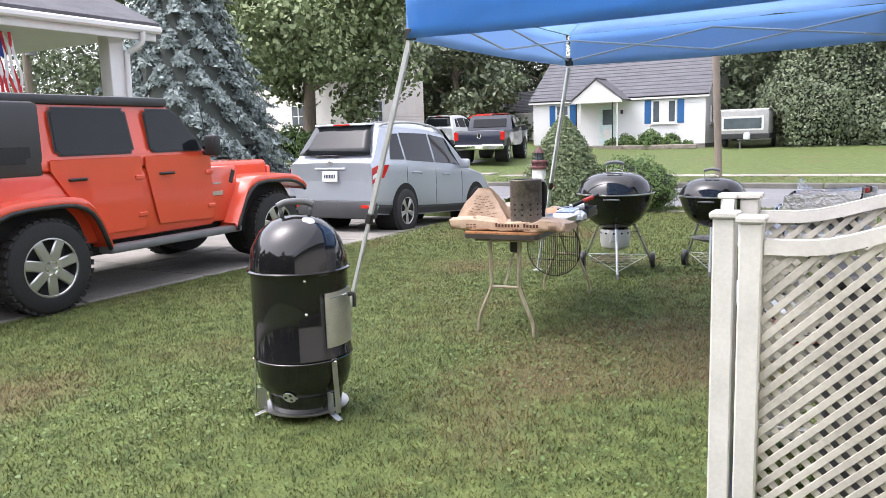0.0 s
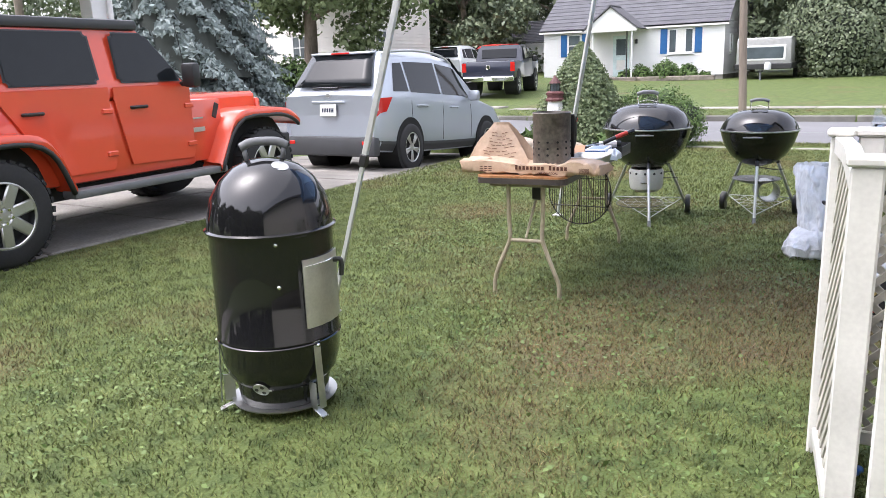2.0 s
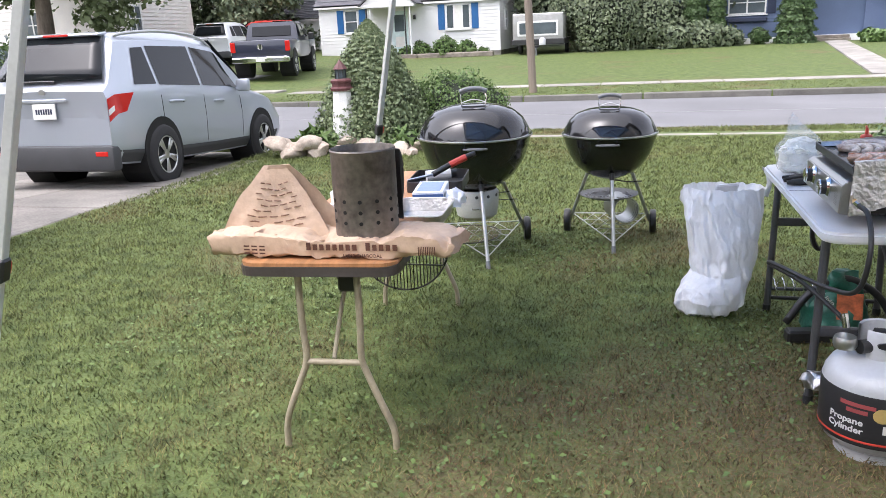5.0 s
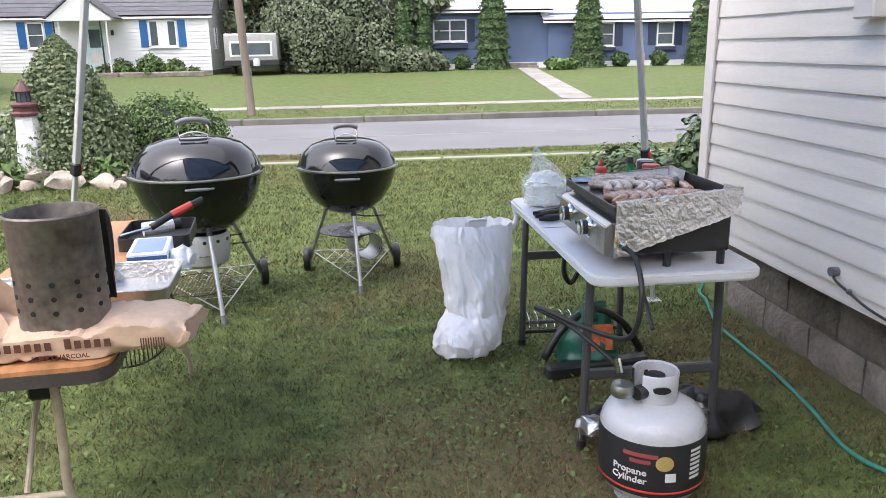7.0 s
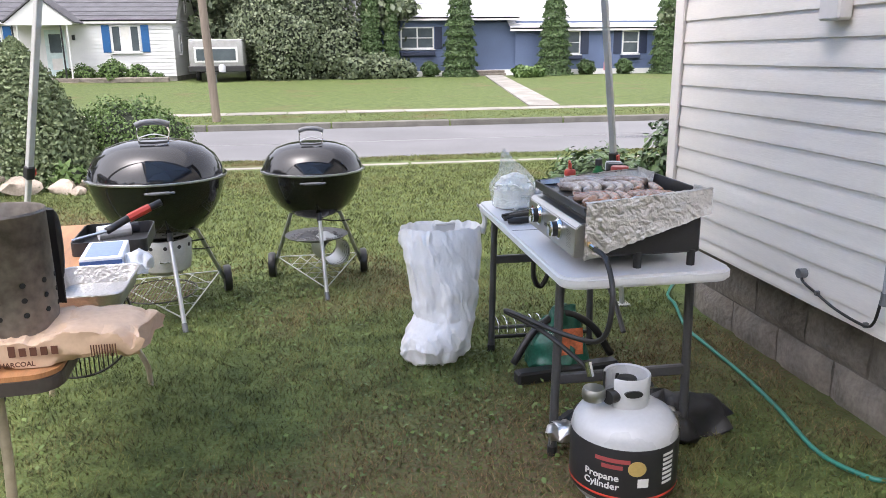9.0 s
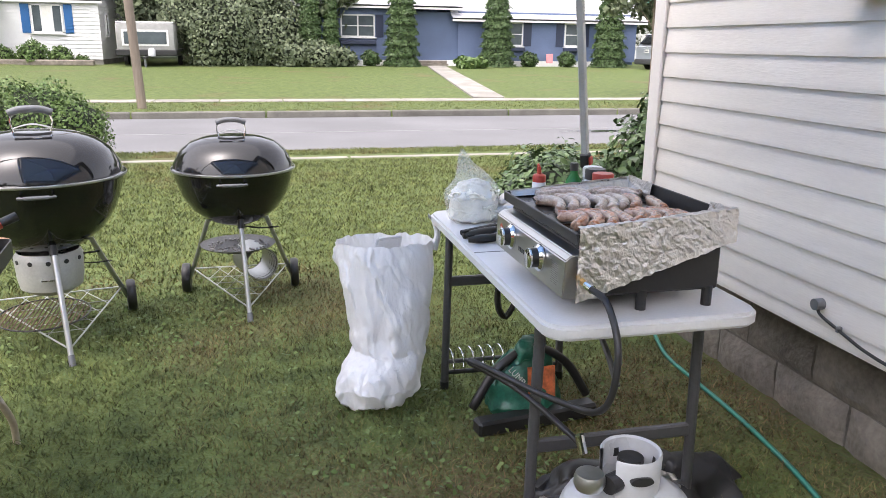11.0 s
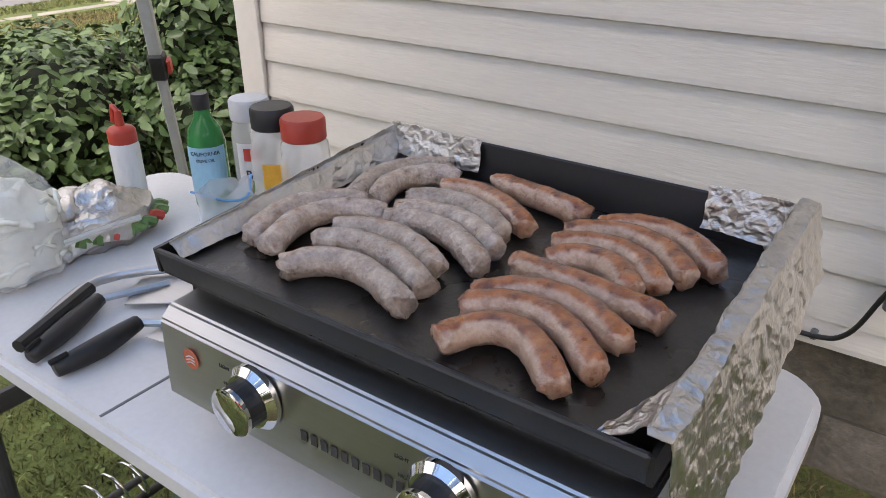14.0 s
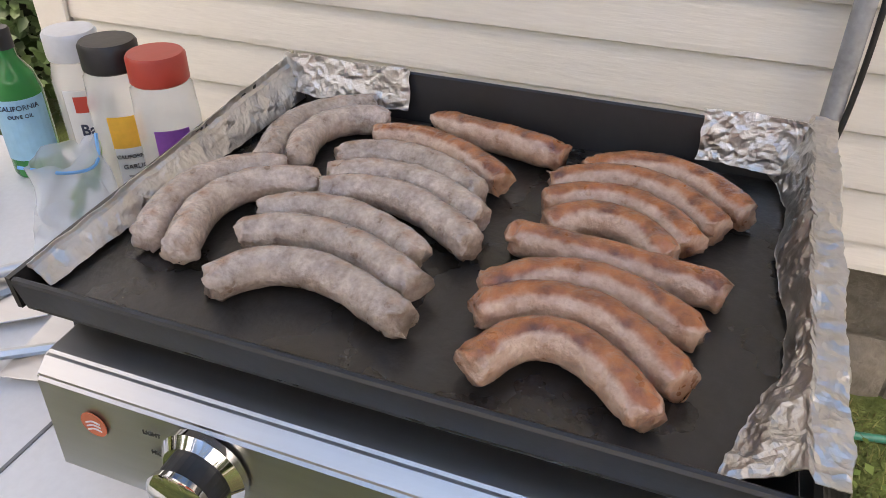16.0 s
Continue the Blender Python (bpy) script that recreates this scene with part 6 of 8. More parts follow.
# ---- houses across the street ----
def window(root, x, y, z, w, h, mull=1, rail=True, shutters=None, sw=0.4, curtain=True, ax=0):
    """A framed window in a wall that faces the street (towards -y); ax = 1 turns it to +x."""
    def bx(c, s):
        c, s = Vector(c), Vector(s)
        if ax:
            c, s = Vector((x - (c.y - y), y + (c.x - x), c.z)), Vector((s.y, s.x, s.z))
        return c, s
    fr = bmesh.new()
    f = 0.07
    for c_, s_ in (((x, y - 0.03, z + h / 2 - f / 2), (w, 0.09, f)), ((x, y - 0.03, z - h / 2 + f / 2), (w, 0.09, f)), ((x - w / 2 + f / 2, y - 0.03, z), (f, 0.09, h)), ((x + w / 2 - f / 2, y - 0.03, z), (f, 0.09, h))):
        box(*bx(c_, s_), 0.005, bm=fr)
    for k in range(1, mull):
        box(*bx((x - w / 2 + w * k / mull, y - 0.028, z), (f, 0.085, h)), 0.004, bm=fr)
    if rail:
        box(*bx((x, y - 0.04, z), (w, 0.06, 0.045)), 0.003, bm=fr)
    o = part("window", fr, M_WHITE, root)
    for k in range(mull):
        part("pane", box(*bx((x - w / 2 + w * (k + 0.5) / mull, y - 0.04, z), (w / mull - 0.02, 0.012, h - 0.05))), M_CURTAIN if curtain and mull == 3 and k == 1 else M_WGLASS, o)
    part("sill", box(*bx((x, y - 0.06, z - h / 2 - 0.03), (w + 0.12, 0.14, 0.05)), 0.005), M_WHITE, o)
    if shutters:
        for s in (-1, 1):
            sh = box(*bx((x + s * (w / 2 + sw / 2 + 0.05), y - 0.03, z), (sw, 0.045, h)), 0.006)
            for k in range(9):
                box(*bx((x + s * (w / 2 + sw / 2 + 0.05), y - 0.056, z - h / 2 + h * (k + 0.6) / 9.4), (sw * 0.75, 0.012, h / 18)), bm=sh)
            part("shutter", sh, shutters, o)
    return o


def clapboard(root, x0, x1, y, z0, z1, material, step=0.16, name="wall", face=-1, ax=0):
    """A wall of overlapping boards, each with a shadowed lower edge."""
    bm = bmesh.new()
    z = z0
    while z < z1 - 0.02:
        zt = min(z + step, z1)
        if ax:
            vs = [bm.verts.new(p) for p in ((y + 0.03, x0, z), (y + 0.03, x1, z), (y + 0.004, x1, zt), (y + 0.004, x0, zt), (y, x0, z), (y, x1, z))]
        else:
            vs = [bm.verts.new(p) for p in ((x0, y - 0.03, z), (x1, y - 0.03, z), (x1, y - 0.004, zt), (x0, y - 0.004, zt), (x0, y, z), (x1, y, z))]
        bm.faces.new(vs[:4])
        bm.faces.new((vs[4], vs[5], vs[1], vs[0]))
        z = zt
    bmesh.ops.recalc_face_normals(bm, faces=bm.faces)
    return tagged(part(name, bm, material, root), kind="stuff")


def gable_roof(root, x0, x1, y0, y1, ze, zr, material, over=0.35, name="roof"):
    ym = (y0 + y1) / 2
    bm = bmesh.new()
    for s, ya in ((0, y0 - over), (1, y1 + over)):
        n_ = 14
        for k in range(n_):
            a_, b_ = k / n_, (k + 1) / n_
            zz = lambda t_: ze - over * (zr - ze) / (ym - y0) + (zr - ze + over * (zr - ze) / (ym - y0)) * t_
            yy = lambda t_: ya + (ym - ya) * t_
            vs = [bm.verts.new(p) for p in ((x0 - over, yy(a_), zz(a_) + 0.03), (x1 + over, yy(a_), zz(a_) + 0.03), (x1 + over, yy(b_), zz(b_)), (x0 - over, yy(b_), zz(b_)), (x0 - over, yy(a_), zz(a_) - 0.05), (x1 + over, yy(a_), zz(a_) - 0.05))]
            bm.faces.new(vs[:4])
            bm.faces.new((vs[4], vs[5], vs[1], vs[0]))
    bmesh.ops.recalc_face_normals(bm, faces=bm.faces)
    ob = tagged(part(name, bm, material, root), kind="stuff")
    part("fascia", box(((x0 + x1) / 2, y0 - over + 0.02, ze - over * (zr - ze) / (ym - y0) - 0.06), (x1 - x0 + 2 * over, 0.04, 0.16)), M_WHITE, ob)
    return ob


wh = thing("white_house", "small white clapboard house with blue shutters and dark roof", "house", -13.1, 37.5, 0.6)
WX0, WX1, WY, WZ = -4.65, 4.73, -3.85, 0.0
part("core", box((0.04, 0, 1.3), (9.3, 7.6, 2.6)), M_WHITE, wh)
clapboard(wh, WX0, WX1, WY, 0.0, 2.6, M_WHITE)
clapboard(wh, -3.85, 3.85, WX1 - 0.02, 0.0, 2.6, M_WHITE, ax=1)
for s in (1, -1):
    part("gable", prism([(-3.85, 2.6), (3.85, 2.6), (0, 5.2)], 0.04, m=Matrix(((0, 0, 1, 4.69 if s > 0 else -4.65), (1, 0, 0, 0), (0, 1, 0, 0), (0, 0, 0, 1)))), M_WHITE, wh)
gable_roof(wh, WX0, WX1, WY, 3.85, 2.62, 5.3, M_ROOF, 0.2)
part("foundation_band", box((0.04, 0, -0.2), (9.36, 7.68, 0.5)), M_CONC, wh)
window(wh, 2.66, WY, 1.68, 1.25, 1.2, 3, False, M_SHUT, 0.34)
window(wh, -2.9, WY, 1.68, 0.75, 1.15, 1, True, M_SHUT, 0.34)
window(wh, 4.72, -2.3, 1.5, 0.6, 1.0, 1, True, None, ax=1)
window(wh, 4.72, 1.0, 1.5, 0.6, 1.0, 1, True, None, ax=1)
window(wh, 4.72, 0.0, 3.4, 0.6, 0.9, 1, True, None, ax=1)
dr = part("front_door", box((-0.35, WY - 0.05, 1.05), (0.86, 0.06, 2.05), 0.01), mat("pale_green_door", (0.55, 0.65, 0.64), 0.5), wh, "pale storm door")
part("door_pane", box((-0.35, WY - 0.085, 1.5), (0.5, 0.01, 0.8)), M_WGLASS, dr)
part("door_pane", box((-0.35, WY - 0.085, 0.6), (0.45, 0.01, 0.5)), M_CURTAIN, dr)
part("door_frame", box((-0.35, WY - 0.02, 1.08), (1.1, 0.06, 2.2), 0.01), M_WHITE, wh)
por = part("porch_roof", prism([(-1.35, 2.35), (1.35, 2.35), (0, 3.4)], 1.5, m=Matrix(((1, 0, 0, -0.5), (0, 0, 1, WY - 1.45), (0, 1, 0, 0), (0, 0, 0, 1)))), M_WHITE, wh, "white gabled porch roof")
for s in (1, -1):
    L_ = math.hypot(1.45, 1.1)
    part("shingle_slope", box((-0.5 + s * 0.7, WY - 0.7, 2.93), (L_ + 0.1, 1.65, 0.06), 0.0, ry=s * 37.5), M_ROOF, por)
part("porch_beam", box((-0.5, WY - 1.42, 2.3), (2.7, 0.12, 0.14), 0.01), M_WHITE, por)
for x in (-1.6, -1.4, 0.35, 0.6):
    part("porch_post", rod((x, WY - 1.4, 0.0), (x, WY - 1.4, 2.25), 0.035, seg=10), M_BLACKP if x in (-1.6, 0.35) else M_WHITE, wh)
for k in range(7):
    part("baluster", rod((-1.35 + 0.1 * k, WY - 1.4, 0.05), (-1.35 + 0.1 * k, WY - 1.4, 0.85), 0.014, seg=8), M_WHITE, wh)
for k in range(3):
    part("step", box((-0.4, WY - 1.0 - 0.3 * k, -0.08 - 0.15 * k), (2.6 - 0.1 * k, 1.2, 0.16), 0.02), M_BLOCK, wh)
part("porch_lamp", box((0.45, WY - 0.1, 1.75), (0.12, 0.12, 0.22), 0.02), M_BLACKP, wh)
part("planter_wall", box((2.3, WY - 1.3, -0.12), (4.6, 0.25, 0.25), 0.04), M_BLOCK, wh)

bh = thing("blue_house", "long low blue clapboard house with pale roof and navy shutters", "house", 8.0, 38.2, 0.45)
part("core", box((0.2, 0.4, 1.2), (17.2, 7.8, 2.6)), M_BLUE, bh)
BY = -3.7
clapboard(bh, -8.3, -2.6, BY, 0.2, 2.75, M_BLUE, 0.14)
clapboard(bh, -2.6, -0.1, BY + 0.9, 0.2, 2.75, M_BLUE, 0.14)
part("entry_core", box((4.7, BY + 1.0, 1.3), (9.5, 1.8, 2.5)), M_BLUE, bh)
clapboard(bh, -0.1, 9.5, BY, 0.2, 2.4, M_BLUE, 0.14)
part("core_left", box((-5.45, BY + 1.0, 1.4), (5.7, 1.9, 2.6)), M_BLUE, bh)
part("foundation_band", box((0.25, 0.3, -0.1), (17.3, 8.05, 0.62)), M_WHITE, bh)
gable_roof(bh, -8.5, -0.4, BY, 4.3, 2.95, 5.2, M_ROOFL, 0.4)
gable_roof(bh, -0.1, 9.6, BY, 4.3, 2.4, 4.6, M_ROOFL, 0.35)
window(bh, -5.05, BY, 1.78, 1.65, 1.05, 2, True, M_NAVY, 0.36, False)
window(bh, 2.85, BY, 1.5, 0.85, 1.15, 1, True, M_NAVY, 0.4, False)
window(bh, 5.95, BY, 1.5, 0.9, 1.15, 1, True, M_NAVY, 0.4, False)
for x in (-5.05, 2.85, 5.95):
    part("window_box", box((x, BY - 0.15, 1.02 if x < 0 else 0.78), (1.0 if x > 0 else 1.7, 0.22, 0.18), 0.02), M_NAVY, bh)
part("front_door", box((-1.35, BY + 0.85, 1.2), (1.2, 0.08, 2.1), 0.02), mat("dark_brown_door", (0.045, 0.03, 0.025), 0.5), bh, "dark recessed front door")
for k in range(3):
    part("step", box((-1.6, BY + 0.4 - 0.3 * k, 0.12 - 0.14 * k), (1.9, 1.0, 0.14), 0.02), M_BLOCK, bh)
part("yard_sign", box((4.3, BY - 1.2, 0.35), (0.35, 0.03, 0.45), 0.02), mat("pink_sign", (0.6, 0.25, 0.27), 0.6), bh)

lh = thing("beige_house", "pale clapboard house with a white porch rail behind shrubs", "house", -28.0, 27.5, 1.15)
part("core", box((0, 0, 2.0), (9.2, 7.0, 4.0)), M_TRIM, lh)
clapboard(lh, -4.62, 4.62, -3.5, 0, 3.9, M_TRIM, 0.17)
clapboard(lh, -3.5, 3.5, 4.6, 0, 3.9, M_TRIM, 0.17, ax=1)
part("gable", prism([(-3.5, 3.9), (3.5, 3.9), (0, 6.1)], 0.04, m=Matrix(((0, 0, 1, 4.58), (1, 0, 0, 0), (0, 1, 0, 0), (0, 0, 0, 1)))), M_TRIM, lh)
window(lh, 4.62, -1.2, 1.6, 0.9, 1.15, 2, True, None, ax=1)
gable_roof(lh, -4.6, 4.6, -3.5, 3.5, 3.9, 6.2, M_ROOF, 0.3)
window(lh, 1.35, -3.5, 1.45, 0.95, 1.15, 2, True, None)
part("porch_floor", box((-2.6, -4.3, 0.15), (3.6, 1.7, 0.3), 0.02), M_WHITE, lh)
part("porch_rail", box((-2.6, -5.1, 1.1), (3.6, 0.08, 0.08), 0.01), M_WHITE, lh)
for k in range(24):
    part("baluster", box((-4.35 + 0.15 * k, -5.1, 0.7), (0.05, 0.04, 0.8)), M_WHITE, lh)
for x in (-4.3, -2.6, -0.85):
    part("porch_post", box((x, -5.1, 1.6), (0.12, 0.12, 2.6), 0.01), M_WHITE, lh)
part("porch_door", box((-1.3, -3.55, 1.3), (0.85, 0.06, 2.0), 0.01), M_WGLASS, lh)

gg = thing("far_garage", "low grey-roofed garage behind the pickup", "garage", -22.5, 44, 0.9)
part("walls", box((0, 0, 1.0), (5, 5, 2.0)), M_WHITE, gg)
gable_roof(gg, -2.5, 2.5, -2.5, 2.5, 2.0, 3.4, M_ROOF, 0.2)
fh = thing("pale_green_house", "pale distant house with a green gable", "house", 30, 62, 0.3)
part("walls", box((0, 0, 1.8), (8, 7, 3.6)), M_WHITE, fh)
gable_roof(fh, -4, 4, -3.5, 3.5, 3.6, 6.2, mat("green_roof", (0.1, 0.3, 0.24), 0.7), 0.3)

# carport of the neighbour, with a flag
cp = thing("carport", "white-trimmed carport roof on square posts with a drainpipe", "carport", -15.5, 0, 0)
part("post", box((2.78, 2.45, 1.7), (0.3, 0.3, 3.4), 0.01), M_WHITE, cp)
part("post", box((2.78, -6.5, 1.7), (0.3, 0.3, 3.4), 0.01), M_WHITE, cp)
part("roof", prism([(-5.0, 3.6), (3.25, 3.5), (3.27, 3.6), (-1.0, 5.6), (-5.0, 5.6)], 11.2, m=Matrix(((1, 0, 0, 0), (0, 0, -1, 3.15), (0, 1, 0, 0), (0, 0, 0, 1)))), M_ROOF, cp)
part("gutter", box((3.3, -2.45, 3.47), (0.13, 11.2, 0.12), 0.03), M_WHITE, cp)
part("fascia", box((3.2, -2.45, 3.4), (0.06, 11.1, 0.24), 0.01), M_WHITE, cp)
part("soffit", box((-0.9, -2.45, 3.42), (8.1, 11.1, 0.05)), M_WHITE, cp)
part("drainpipe", tube([(3.3, 2.75, 3.44), (3.28, 2.75, 3.28), (3.2, 2.72, 3.18), (3.02, 2.65, 3.08), (2.98, 2.62, 2.9), (2.98, 2.6, 1.4), (2.98, 2.6, 0.1)], 0.05, 10, 5), M_WHITE, cp, smooth=True)
part("dark_side_wall", box((-1.2, 1.6, 1.7), (3.4, 0.2, 3.4)), mat("dark_brown_shed", (0.05, 0.04, 0.035), 0.9), cp)
fl = thing("flag", "striped red and white flag with a blue canton on a pole", "flag", -12.75, 0.4, 2.25)
M_STR, M_STW, M_CAN = mat("flag_red", (0.5, 0.03, 0.04), 0.8), mat("flag_white", (0.75, 0.75, 0.75), 0.8), mat("flag_blue", (0.02, 0.04, 0.22), 0.8)
for k in range(9):
    bm = grid(1, 8, lambda u, v: (0.04 * math.sin(3 * k + 5 * v), 0.05 * (k + u) + 0.12 * v + 0.02 * math.sin(9 * v + k) - 0.2, 1.0 - 1.0 * v))
    part("stripe", thicken(bm, 0.004), M_STR if k % 2 else M_STW, fl)
part("canton", thicken(grid(4, 4, lambda u, v: (0.06 + 0.02 * math.sin(5 * u), -0.21 + 0.24 * u + 0.04 * v, 1.02 - 0.42 * v)), 0.006), M_CAN, fl)
part("pole", rod((0, -0.25, -2.2), (0, -0.25, 1.1), 0.02), M_WHITE, fl)

# utility poles and trailer
up = thing("utility_pole", "weathered wooden utility pole at the far kerb", "pole", -4.22, 13.95, 0)
part("shaft", rod((0, 0, -0.1), (-0.35, 0, 8.5), 0.095, 0.08, 16), M_POLE, up, smooth=40)
part("cross_arm", box((-0.32, 0, 7.8), (2.2, 0.1, 0.12), 0.01), M_POLE, up)
up2 = thing("utility_pole", "grey utility pole behind the carport", "pole", -39.8, 18, 1.2)
part("shaft", rod((0, 0, -1), (0, 0, 10), 0.22, 0.18, 12), M_POLE, up2)
part("transformer", rod((0.45, 0, 5.0), (0.45, 0, 6.0), 0.28, seg=16), M_GREYP, up2)
trl = thing("travel_trailer", "white and dark travel trailer parked beside the white house", "trailer", -6.3, 33.6, 0.33)
part("body", box((0, 0, 1.15), (2.3, 4.0, 1.3), 0.06, seg=2), mat("grey_trailer_skin", (0.3, 0.3, 0.29), 0.5, var=0.15), trl, smooth=40)
part("lower_band", box((0, -0.02, 0.6), (2.42, 4.02, 0.26), 0.03), M_BLACKP, trl)
part("window_frame", box((0, -2.0, 1.2), (1.85, 0.03, 0.66), 0.02), M_WHITE, trl)
part("front_window", box((0, -2.01, 1.2), (1.7, 0.04, 0.52), 0.03), M_WGLASS, trl)
part("roof_cap", box((0, 0, 1.82), (2.3, 3.9, 0.08), 0.03), M_ALU, trl)
part("gas_bottle", lathe([(0, 0), (0.15, 0.02), (0.15, 0.25), (0.08, 0.34), (0, 0.35)], 16, at=(0.25, -2.3, 0.45)), M_TANKW, trl, smooth=40)
part("tow_hitch", rod((0, -2.0, 0.42), (0, -3.0, 0.4), 0.05), M_BLACKP, trl)
for s in (1, -1):
    part("wheel", rod((s * 1.05, 0.3, 0.32), (s * 1.2, 0.3, 0.32), 0.32, seg=20), M_RUBBER, trl)
part("jack_stand", rod((0, -2.6, 0.0), (0, -2.6, 0.45), 0.04), M_GREYP, trl)


# ---- trees and shrubs ----
def foliage(name, root, blobs, n, size, material, flat=0.8, shell=0.6, seed=1, long=1.6):
    rng = np.random.default_rng(seed)
    pos, out = blob_points(blobs, n, rng, shell)
    v, f = leaf_cloud(pos, out, size, rng, flat, long)
    ob = stuff_mesh(name, v, f, material, root)
    ob["kind"] = "stuff"
    return ob


def broad_tree(x, y, z, h, r, trunk, n, size, material, label, seed, low=0.35, lean=0.0, bare=0.0):
    t = thing("tree", label, "tree", x, y, z)
    rng = random.Random(seed)
    blobs, tr = [], bmesh.new()
    tube([(0, 0, -0.1), (0.03 + lean * 0.2, 0.05, h * 0.25), (-0.06 + lean * 0.6, 0.0, h * 0.55), (0.05 + lean, 0.02, h * 0.9)], trunk, 12, 5, tr, radii=lambda q: 1.15 - 0.95 * q)
    for k in range(11):
        a, zz = k * 2.4 + rng.random(), h * (low + (0.95 - low) * (k + rng.random()) / 11)
        rr = r * (1 - 0.55 * abs((zz / h - low) / (1 - low) - 0.4)) * rng.uniform(0.55, 0.85)
        c = Vector((rr * math.cos(a) + lean * zz / h, rr * math.sin(a), zz))
        tube([(lean * zz / h * 0.8, 0, zz * 0.72), (c.x * 0.5, c.y * 0.5, zz * 0.92), c], trunk * 0.35, 7, 4, tr, radii=lambda q: 1.1 - 0.9 * q)
        blobs.append((c.x, c.y, c.z, r * rng.uniform(0.34, 0.52), rng.uniform(0.6, 0.85)))
        for j in range(3):
            d = Vector((rng.gauss(0, 1), rng.gauss(0, 1), rng.gauss(0, 0.7))).normalized() * r * 0.42
            blobs.append((c.x + d.x, c.y + d.y, c.z + d.z, r * rng.uniform(0.14, 0.27), 0.8))
    part("trunk", tr, M_BARK, t, smooth=True)
    foliage("crown", t, blobs, n, size, material, 0.9, 0.5, seed)
    return t


def cone_points(n, h, r, rng, tiers, droop, jag, pw=1.0):
    z = 1 - rng.uniform(0, 1, n) ** (0.5 if pw == 1 else 0.8)
    a = rng.uniform(0, 2 * np.pi, n)
    branch = 0.5 + 0.5 * np.cos(a * 11 + np.floor(z * tiers) * 2.4)
    tier = (z * tiers) % 1.0
    rad = r * (1 - z) ** pw * (0.72 + 0.28 * (1 - tier)) * (1 - jag + jag * branch) * rng.uniform(0.6, 1.04, n) ** 0.6
    p = np.stack([rad * np.cos(a), rad * np.sin(a), h * z - droop * rad / r * (1 - z)], 1)
    o = np.stack([np.cos(a), np.sin(a), np.full(n, 0.35)], 1)
    return p, o


def conifer(x, y, z, h, r, n, size, material, label, seed, tiers=14, droop=0.4, jag=0.3, name="tree", category="tree", lift=0.0, long=2.2, pw=1.0):
    t = thing(name, label, category, x, y, z)
    rng = np.random.default_rng(seed)
    p, o = cone_points(n, h - lift, r, rng, tiers, droop, jag, pw)
    p[:, 2] += lift
    v, f = leaf_cloud(p, o, size, rng, 0.6, long)
    part("trunk", rod((0, 0, -0.1), (0, 0, h * 0.95), max(0.03, r * 0.06), 0.01, 10), M_BARK, t)
    c = stuff_mesh("crown", v, f, material, t)
    c["kind"] = "stuff"
    # solid cone whose dark colour stands in for shade deep in the crown
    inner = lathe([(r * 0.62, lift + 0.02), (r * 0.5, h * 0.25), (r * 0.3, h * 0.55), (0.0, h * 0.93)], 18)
    part("inner_core", inner, mat("crown_depth_shade", (0.07, 0.08, 0.07) if h > 6 else (0.03, 0.04, 0.022), 1.0, bump=0.5), t)
    return t


def shrub(x, y, z, blobs, n, size, material, label, seed, name="shrub", flat=0.6, long=1.5, core=0.78):
    t = thing(name, label, "shrub", x, y, z)
    foliage("leaves", t, blobs, n, size, material, flat, 0.75, seed, long)
    # near-black balls behind the leaves paint in the shrub's inner shade
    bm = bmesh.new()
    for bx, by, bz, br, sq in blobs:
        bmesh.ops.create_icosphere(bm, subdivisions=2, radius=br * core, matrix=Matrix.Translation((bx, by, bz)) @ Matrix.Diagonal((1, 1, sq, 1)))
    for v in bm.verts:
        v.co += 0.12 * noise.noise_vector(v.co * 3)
    part("inner_core", bm, mat("shrub_depth_shade", (0.014, 0.02, 0.01), 1.0, bump=0.6), t)
    return t


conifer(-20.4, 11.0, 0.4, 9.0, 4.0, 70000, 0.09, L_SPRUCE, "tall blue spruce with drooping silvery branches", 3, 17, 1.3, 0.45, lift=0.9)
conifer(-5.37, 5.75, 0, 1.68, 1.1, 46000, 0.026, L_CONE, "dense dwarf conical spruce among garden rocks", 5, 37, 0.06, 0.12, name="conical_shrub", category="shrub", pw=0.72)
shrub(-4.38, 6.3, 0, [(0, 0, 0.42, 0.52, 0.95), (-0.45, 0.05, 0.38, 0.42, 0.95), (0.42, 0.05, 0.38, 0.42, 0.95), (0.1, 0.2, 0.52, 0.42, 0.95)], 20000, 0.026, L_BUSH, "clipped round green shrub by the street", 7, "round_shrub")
broad_tree(-23.2, 20.5, 0.9, 11, 4.8, 0.3, 42000, 0.17, L_BIRCH, "spreading birch with peeling bark and small leaves", 11, 0.3, 0.6)
for k, (x, y, h, r) in enumerate(((-30, 44, 13, 6), (-22, 48, 12, 6), (-16, 50, 11, 5.5), (-25, 38, 9, 4.2), (-38, 36, 14, 6), (-3.5, 37, 9.5, 4.2), (-0.5, 36.5, 8.5, 3.6), (-6, 46, 12, 6), (4, 52, 12, 6), (14, 54, 12, 6.5), (22, 50, 10, 5), (28, 44, 8, 3.6), (-48, 30, 15, 7), (-10, 52, 11, 6), (38, 60, 13, 7))):
    broad_tree(x, y, 0.4, h, r, 0.3, 20000, 0.21, L_DARK, "dark leafy tree behind the houses", 20 + k, 0.14)
